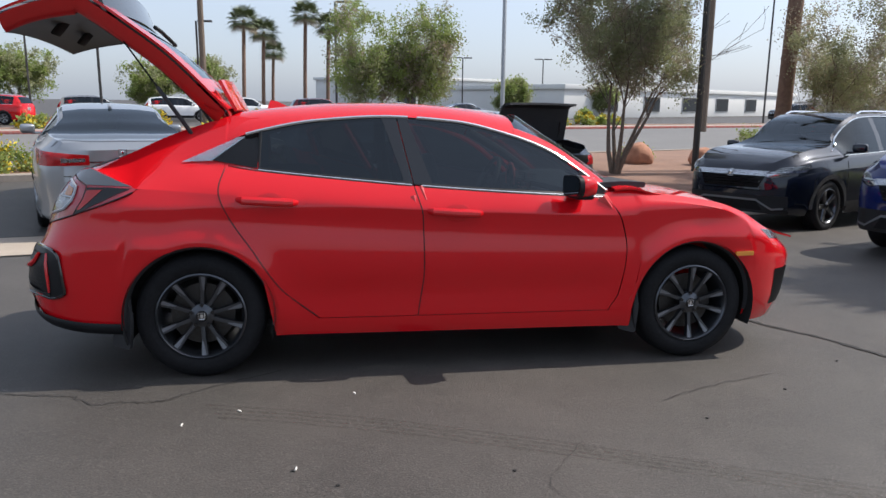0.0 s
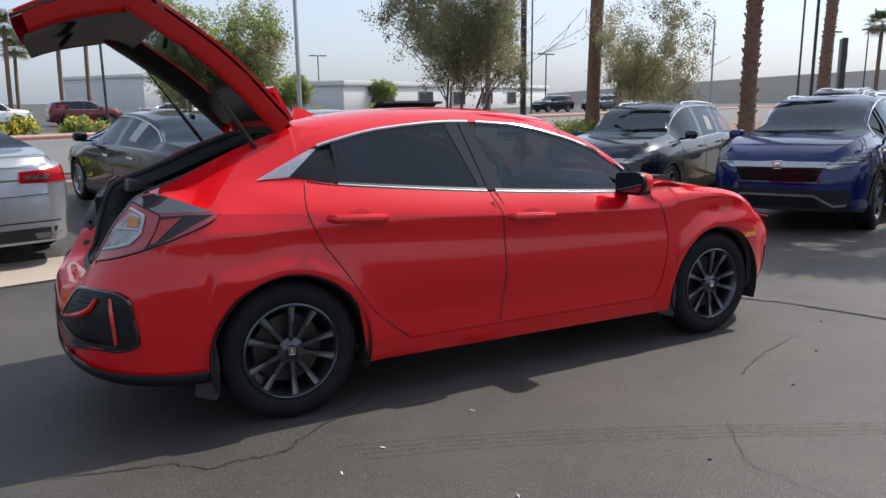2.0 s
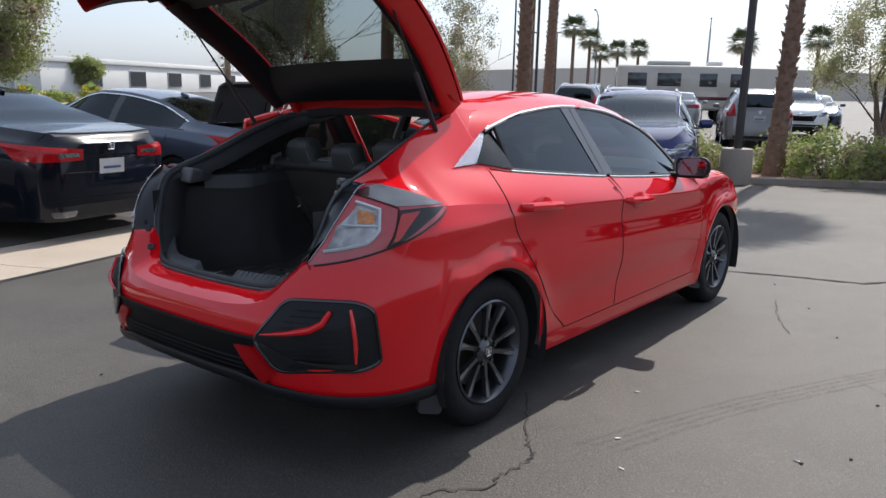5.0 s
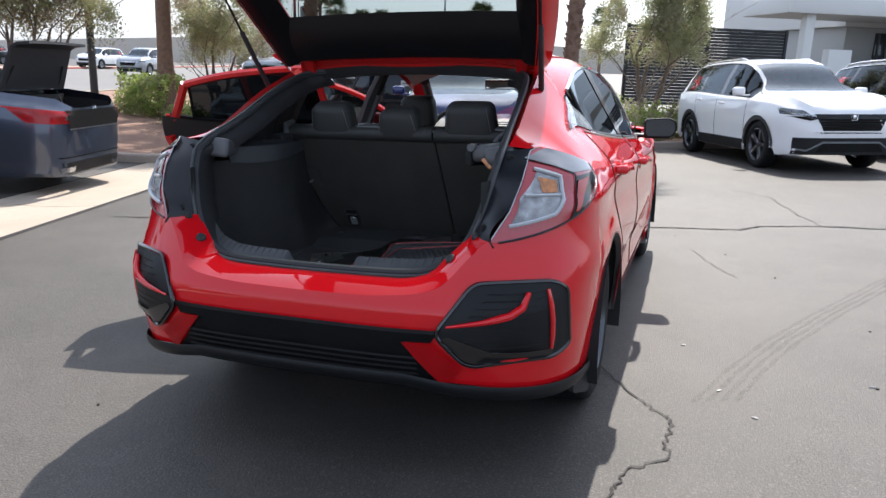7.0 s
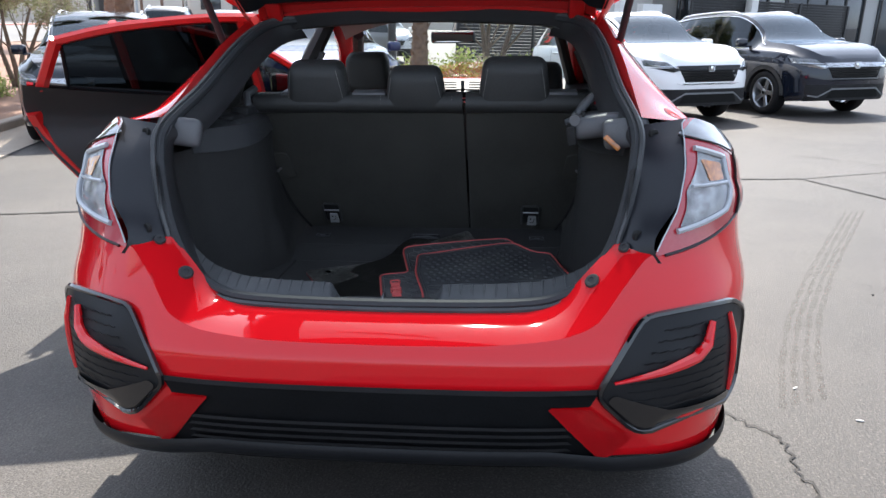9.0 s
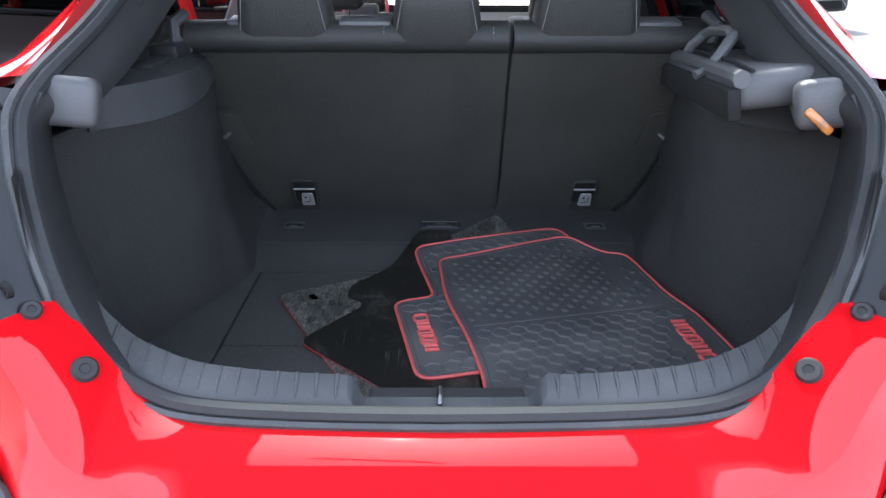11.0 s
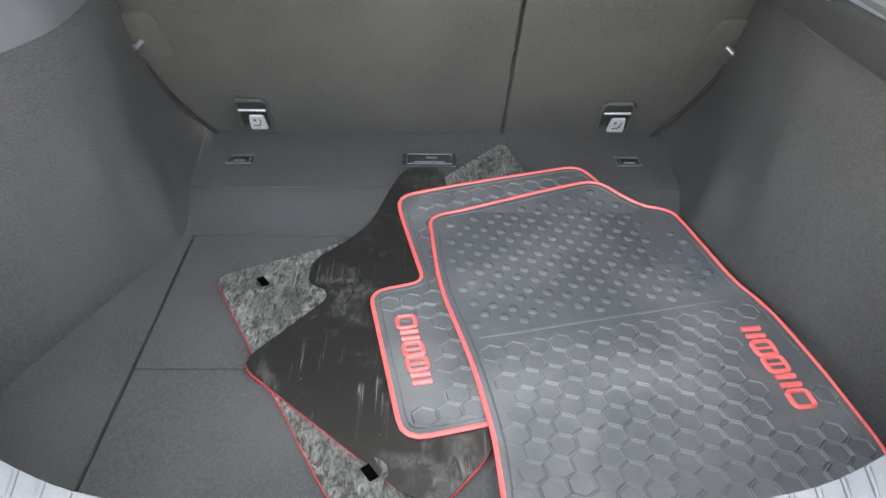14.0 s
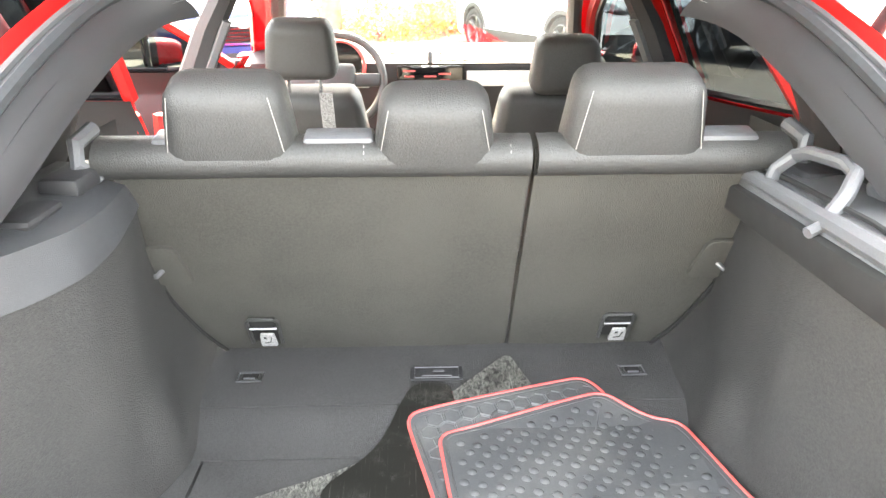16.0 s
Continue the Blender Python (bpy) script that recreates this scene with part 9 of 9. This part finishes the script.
for x, y in ((70, 37), (84, 30), (60, 52)):
    lamp_post(x, y, 9.5, 2.4, "far street lamp with a curved arm", 0.1, mat="galv", street=True, turn=200)

# rock and low plants
def boulder(x, y, r, label, seed):
    bm = bmesh.new()
    bmesh.ops.create_icosphere(bm, subdivisions=4, radius=1.0)
    for v in bm.verts:
        p = v.co.copy()
        v.co = Vector((p.x * r, p.y * r * 0.75, p.z * r * 0.85)) * (1 + 0.22 * noise.noise(p * 1.3 + Vector((seed, 0, 0))) + 0.06 * noise.noise(p * 5))
    ob = part("boulder", bm, M["stone"])
    ob.matrix_basis = Matrix.Translation((x, y, height(x, y) + 0.08 + r * 0.55))
    return tagged(ob, label, "boulder")


boulder(6.9, 11.7, 0.36, "reddish sandstone boulder on the gravel", 3)
boulder(8.4, 11.5, 0.30, "pinkish boulder beside the pavement", 5)
GS = [M["leaf_bright"], M["leaf"]]
shrub("hedge", 9.7, 10.8, 0.75, 0.6, 0.85, 150, 60, 0.045, GS, (0.75, 0.25), "clipped bright green hedge block", 61, boxy=True, turn=17)
shrub("low_shrub", 8.9, 9.2, 0.45, 0.45, 0.40, 60, 50, 0.04, GS, (0.8, 0.2), "small round green shrub", 62)
shrub("low_shrub", 7.1, 12.3, 0.4, 0.35, 0.35, 40, 40, 0.04, [M["leaf_bright"], M["flower"]], (0.7, 0.3), "low yellow-green shrub in gravel", 63)
for k, (s, n, r, h) in enumerate(((11.2, -2.7, 0.75, 0.85), (11.6, -3.5, 0.55, 0.75), (11.0, -0.2, 0.85, 0.85), (12.0, 0.6, 0.8, 0.9), (11.3, 1.2, 0.6, 0.7), (12.3, -2.0, 0.6, 0.7), (11.4, -6.2, 0.5, 0.6), (12.4, -4.6, 0.6, 0.8))):
    x, y = lot(s, n)
    shrub("desert_shrub", x, y, r, r, h, 90, 46, 0.045, [M["leaf_bright"], M["leaf_dry"]], (0.62, 0.38), "olive-green dry desert shrub in gravel", 70 + k, "desert shrubs")
for k in range(26):
    rng = random.Random(k)
    x, y = lot(-34 + k * 2.6 + rng.uniform(-0.6, 0.6), 34.6 + rng.uniform(-0.5, 0.5))
    shrub("flowering_shrub", x, y, rng.uniform(0.7, 1.1), 0.7, rng.uniform(0.6, 1.0), 40, 30, 0.12, [M["leaf_bright"], M["flower"]], (0.7, 0.3), "green shrub with yellow flowers across the street", 90 + k, "street shrubs")

# low white building and others across the street
def building(name, x, y, sx, sy, h, turn, mat, label, windows=(), roof_edge=0.25, band=None):
    th = empty(name, Matrix.Translation((x, y, 0.0)) @ pose(0, 0, 0, 0, 0, turn), label, "building")
    bm = bmesh.new()
    box(bm, sx, sy, h, Matrix.Translation((0, 0, h / 2)), 0.03)
    part("wall", bm, M[mat], th)
    bm = bmesh.new()
    box(bm, sx + 0.5, sy + 0.5, roof_edge, Matrix.Translation((0, 0, h + roof_edge / 2 + 0.003)), 0.03)
    part("roof", bm, M["wall_white"], th)
    for wx, wz, ww, wh in windows:
        fr = bmesh.new()
        box(fr, ww + 0.2, 0.14, wh + 0.2, Matrix.Translation((wx, -sy / 2 - 0.03, wz)), 0.02)
        f = part("window_frame", fr, M["wall_grey"], th)
        pn = bmesh.new()
        box(pn, ww, 0.06, wh, Matrix.Translation((wx, -sy / 2 - 0.09, wz)))
        part("pane", pn, M["window_dark"], f)
    return th


building("showroom_building", 44, 92, 60, 20, 2.9, 34, "wall_white", "low white commercial building far across the street", [(-22 + k * 9, 1.5, 3.4, 1.6) for k in range(5)], 0.5)
building("showroom_building", 16, 104, 26, 16, 4.4, 30, "wall_white", "white box-shaped showroom far behind the trees", [(-9 + k * 6, 1.7, 3, 1.8) for k in range(4)], 0.4)
building("office_building", -26.5, 44, 12, 10, 12, 20, "wall_white", "white stucco dealership front with arched window", [(4.2, 2.2, 2.0, 3.4)], 0.4)
bm = bmesh.new()
tilt = Matrix.Translation((-26.5, 44, 0)) @ pose(0, 0, 0, 0, 0, 20)
slab(bm, [Vector((2.9, 0, 0)), Vector((5.5, 0, 0))] + [Vector((4.2 + 1.3 * math.cos(a), 2.6 + 1.4 * math.sin(a), 0)) for a in spread(0, math.pi, 12)], 0, 0.12, tilt @ Matrix.Translation((0, -5.06, 4.6)) @ pose(0, 0, 0, 90, 0, 0))
arch = part("arched_window", bm, M["window_dark"])
tagged(arch, "dark arched window with white bars in stucco", "window", kind="structure")
# bridge ramp and sound wall to the east
bm = bmesh.new()
surface(lambda u, v: Vector((lerp(70, 230, u), lerp(118, 10, u), lerp(0.0, 1.0, v) * (1.2 + 5.5 * math.sin(u * 2.4)))), spread(0, 1, 20), (0, 1), bm)
thicken(bm, 0.8)
tagged(part("ramp_wall", bm, M["tan"]), "tan concrete wall of a far road ramp", "wall", kind="structure")

# black slatted fence and modern white building to the south-east
fence = empty("slat_fence", Matrix.Translation((25.4, -3.6, 0)) @ pose(0, 0, 0, 0, 0, -60), "black horizontal-slat metal screen fence", "fence")
post_bm = bmesh.new()
box(post_bm, 0.10, 0.10, 2.9, Matrix.Translation((0, 0, 1.45)), 0.01)
slat_bm = bmesh.new()
box(slat_bm, 2.9, 0.03, 0.098, None, 0.006)
post_me, slat_me = None, None
for k in range(7):
    x = 13.2 - k * 3.0 - (1.2 if k > 3 else 0.0)
    if post_me is None:
        ob = part("post", post_bm, M["fence"], fence)
        post_me = ob.data
    else:
        ob = new("post", post_me)
        ob.parent = fence
    ob.location = (x, 0, -0.30 if k < 4 else 0.0)
    if k < 6 and k != 3:
        for j in range(25):
            if slat_me is None:
                ob = part("slat", slat_bm, M["fence"], fence)
                slat_me = ob.data
            else:
                ob = new("slat", slat_me)
                ob.parent = fence
            ob.location = (x - 1.5, 0, (0.25 if k > 3 else 0.0) + j * 0.107)
office = building("modern_building", 40, -15.5, 9, 26, 3.3, 28, "wall_grey", "modern white flat-roofed building behind the fence", [], 2.6)
for k in range(4):
    bm = bmesh.new()
    box(bm, 0.1, 5.2, 2.7, Matrix.Translation((-4.56, -9.5 + k * 6.2, 1.75)), 0.01)
    w = part("window", bm, M["window_dark"], office)
    for j in range(5):
        bm = bmesh.new()
        box(bm, 0.14, 0.08, 2.7, Matrix.Translation((-4.60, -9.5 + k * 6.2 - 2.5 + j * 1.25, 1.75)), 0.01)
        part("mullion", bm, M["post"], w)
bm = bmesh.new()
box(bm, 3.0, 8.5, 0.55, Matrix.Translation((-6.2, 13.4, 3.75)), 0.02)
part("canopy", bm, M["wall_white"], office, "white projecting entrance canopy")
for q in (10.2, 16.6):
    bm = bmesh.new()
    box(bm, 0.35, 0.35, 3.5, Matrix.Translation((-7.3, q, 1.75)), 0.02)
    part("canopy_column", bm, M["wall_white"], office)
bm = bmesh.new()
box(bm, 0.95, 0.35, 2.3, Matrix.Translation((26.45, -5.45, 1.15)) @ pose(0, 0, 0, 0, 0, -60), 0.02)
tagged(part("white_pier", bm, M["wall_white"]), "plain white stucco pier in the fence line", "pier", kind="structure")
# dark pylon sign with a plain ring
sign = empty("pylon_sign", Matrix.Translation((39, 23.6, 0)) @ pose(0, 0, 0, 0, 0, 40), "dark pylon sign with a pale ring emblem", "sign")
bm = bmesh.new()
box(bm, 1.5, 0.3, 4.6, Matrix.Translation((0, 0, 2.3)), 0.04)
part("panel", bm, M["post"], sign)
bm = bmesh.new()
tube(bm, [(0.42 * math.cos(a), -0.17, 3.6 + 0.42 * math.sin(a)) for a in spread(0, math.tau, 25)[:-1]], 0.035, 6, closed=True)
part("ring_emblem", bm, M["galv"], sign)

# more cars, far off
def plain_pose(x, y, turn):
    return Matrix.Translation((x, y, height(x, y))) @ pose(0, 0, 0, 0, 0, turn)


far_cars = (("suv", 18.2, 8.0, 22, "black", "dark suv parked beyond the planter"), ("suv", 20.6, 10.9, 20, "slate", "dark suv beyond the planter"), ("suv", 19.6, 4.6, 22, "grey", "grey suv with tail to the planter"),
            ("sedan", 26, 9.5, 20, "silver", "silver car in the farther lot"), ("suv", 24, 4.6, 200, "white", "pale suv in the farther lot"), ("sedan", 31, 5.6, 200, "steel", "dark sedan in the farther lot"),
            ("suv", 44, 58, 185, "black", "dark suv parked far across the street"), ("suv", 49.5, 57, 185, "steel", "dark suv parked far across the street"),
            ("suv", -9.4, 50, 10, "white", "white suv across the street"), ("suv", -14.6, 49, 10, "grey", "grey suv across the street"), ("suv", -5.0, 51, 10, "white", "white suv across the street"), ("suv", 0.4, 52, 10, "maroon", "maroon suv across the street"),
            ("suv", -20.5, 47, 10, "black", "black suv across the street"), ("suv", -18.4, 41.5, 170, "red", "red suv across the street"), ("sedan", 6.4, 53, 10, "silver", "silver car across the street"), ("sedan", 11.8, 54, 10, "steel", "blue-grey car across the street"),
            ("suv", 45, 46, 190, "white", "white pickup-like truck on the street"), ("suv", 34, 32, 195, "silver", "pale truck on the street"))
for kind, x, y, turn, paint, label in far_cars:
    other_car(kind, plain_pose(x, y, turn), paint, label, "far cars")

# motorhome beyond the parked cars
rv = empty("motorhome", Matrix.Translation((32.5, 12.2, height(32.5, 12.2))) @ pose(0, 0, 0, 0, 0, -62), "pale beige motorhome with a roof luggage box", "motorhome")
bm = bmesh.new()
box(bm, 6.2, 2.3, 2.1, Matrix.Translation((0, 0, 1.62)), 0.16, 4)
part("body", bm, M["rv"], rv)
bm = bmesh.new()
box(bm, 6.24, 2.34, 0.16, Matrix.Translation((0, 0, 1.15)), 0.01)
part("side_stripe", bm, M["maroon"], rv, "dark stripe along the side")
bm = bmesh.new()
box(bm, 2.0, 1.2, 0.22, Matrix.Translation((-0.6, 0, 2.78)), 0.08, 3)
part("roof_box", bm, M["wall_grey"], rv)
bm = bmesh.new()
box(bm, 0.7, 0.7, 0.24, Matrix.Translation((1.6, 0.2, 2.79)), 0.08, 3)
part("roof_vent", bm, M["wall_white"], rv)
for wx, ww in ((-2.1, 0.9), (-0.6, 1.1), (1.2, 0.8), (2.5, 0.6)):
    for sg in (-1, 1):
        bm = bmesh.new()
        box(bm, ww, 0.03, 0.62, Matrix.Translation((wx, sg * 1.155, 2.0)), 0.012)
        part("window", bm, M["window_dark"], rv)
bm = bmesh.new()
box(bm, 0.03, 1.9, 0.75, Matrix.Translation((-3.105, 0, 2.0)), 0.012)
part("rear_window", bm, M["window_dark"], rv)
for wx in (-1.9, 2.0):
    for sg in (-1, 1):
        bm = bmesh.new()
        lathe(bm, [(0.0, -0.1), (0.36, -0.1), (0.38, 0.0), (0.36, 0.1), (0.0, 0.1)], 24, Matrix.Translation((wx, sg * 1.02, 0.38)))
        part("wheel", bm, M["rubber"], rv)
# utility poles and their wires along the street
for k, (x, y) in enumerate(((21, 33.5), (48, 31.0), (-6, 36.5))):
    th = empty("utility_pole", Matrix.Translation((x, y, height(x, y))), "tall brown wooden utility pole beside the street", "utility pole", "utility poles")
    bm = bmesh.new()
    tube(bm, [(0, 0, 0), (0, 0, 13.5)], [0.17, 0.12], 10)
    part("pole", bm, M["bark"], th)
    bm = bmesh.new()
    box(bm, 2.4, 0.12, 0.12, Matrix.Translation((0, 0, 12.2)), 0.01)
    part("crossarm", bm, M["bark"], th)
for z, o in ((12.35, -1.0), (12.35, 0.9), (10.4, 0.0)):
    bm = bmesh.new()
    tube(bm, [Vector((lerp(21, 48, u) + o * 0.3, lerp(33.5, 31.0, u), z - 1.2 * 4 * u * (1 - u))) for u in spread(0, 1, 14)], 0.018, 4)
    tagged(part("power_line", bm, M["fence"]), "thin dark overhead power line", "cable")
# ---- joints, cracks, marks and litter on the asphalt ----
def lot_xy(*pts):
    return [tuple((LOT @ Vector((x, y, 0)))[:2]) for x, y in pts]


JOINT = lot_xy((1.25, 4.10), (1.40, 3.45), (1.60, 2.60), (1.86, 1.50), (2.10, 0.30), (2.26, -0.23), (2.43, -0.57), (2.56, -1.02), (2.66, -1.57), (2.90, -1.75), (3.10, -2.27), (3.16, -2.94))
ground_line("asphalt_joint", JOINT, 0.042, M["tar"], "dark open joint across the asphalt", 0.005, 0.010)
ground_line("asphalt_joint", lot_xy((3.16, -2.94), (2.75, -3.10), (2.33, -3.26), (1.6, -3.55), (0.4, -4.0)), 0.032, M["tar"], "dark open joint across the asphalt", 0.005, 0.010)
ground_line("asphalt_joint", lot_xy((3.16, -2.94), (3.48, -3.69), (3.9, -4.8)), 0.022, M["tar"], "narrow joint across the asphalt", 0.005, 0.008)
ground_line("asphalt_crack", lot_xy((-0.95, -0.80), (-1.28, -1.00), (-1.42, -1.10), (-1.49, -1.18), (-1.69, -1.16), (-1.80, -1.18), (-1.93, -1.05), (-2.09, -1.01), (-2.35, -0.95)), 0.010, M["crack"], "jagged crack in the asphalt", 0.005, 0.012, 8)
ground_line("asphalt_crack", lot_xy((1.67, -1.20), (1.30, -1.30), (0.88, -1.49)), 0.006, M["crack"], "short hairline crack", 0.005, 0.012, 8)
ground_line("asphalt_crack", lot_xy((5.34, -1.57), (4.79, -1.98), (3.80, -2.13), (3.11, -2.29)), 0.012, M["crack"], "branching crack from the joint", 0.005, 0.02, 8)
ground_line("asphalt_crack", lot_xy((4.6, -3.3), (4.1, -3.9), (3.7, -4.1)), 0.010, M["crack"], "short crack in pale asphalt", 0.005, 0.02, 8)
ground_line("asphalt_crack", lot_xy((0.3, -1.9), (0.05, -2.2), (0.1, -2.6), (-0.2, -2.9)), 0.003, M["crack"], "hairline crack in the asphalt", 0.005, 0.015, 8)
ARC = ((1.8, -2.75), (0.85, -2.23), (0.14, -1.85), (-0.41, -1.58), (-0.9, -1.38), (-1.29, -1.25))
for k in range(4):
    d = 0.055 * k
    ob = ground_line("tyre_mark", lot_xy(*[(x + d * 0.45, y - d) for x, y in ARC]), 0.030, M["tyre_mark"], "faint curved tyre mark", 0.0045, 0.003)
    ob.visible_shadow = False
rng = random.Random(5)
SPOTS = [(-0.6, -1.19), (-1.13, -1.35), (-0.05, -2.11), (-0.38, -2.31), (-0.88, -1.99), (0.97, -1.73), (-0.81, -2.34), (-1.36, -1.48), (-0.72, -2.13), (1.58, -1.43), (2.19, -1.04), (-2.13, 1.01), (-0.87, -1.97)]
for k, (x, y) in enumerate(SPOTS):
    px, py = lot_xy((x, y))[0]
    pale = k in (0, 1, 7, 12)
    bm = bmesh.new()
    bmesh.ops.create_icosphere(bm, subdivisions=1, radius=1.0)
    a, b = (0.016, 0.005) if pale else (0.010, 0.007)
    for v in bm.verts:
        v.co = Vector((v.co.x * a, v.co.y * b, v.co.z * 0.004)) * (1 + 0.3 * noise.noise(v.co * 2 + Vector((k, 0, 0))))
    ob = part("litter_scrap" if pale else "pebble", bm, M["litter"] if pale else M["tar"])
    ob.matrix_basis = Matrix.Translation((px, py, height(px, py) + 0.004)) @ pose(0, 0, 0, 0, 0, rng.uniform(0, 180))
    tagged(ob, "small pale scrap lying on the asphalt" if pale else "tiny dark pebble lying on the asphalt", "litter" if pale else "pebble", "bits on the ground")
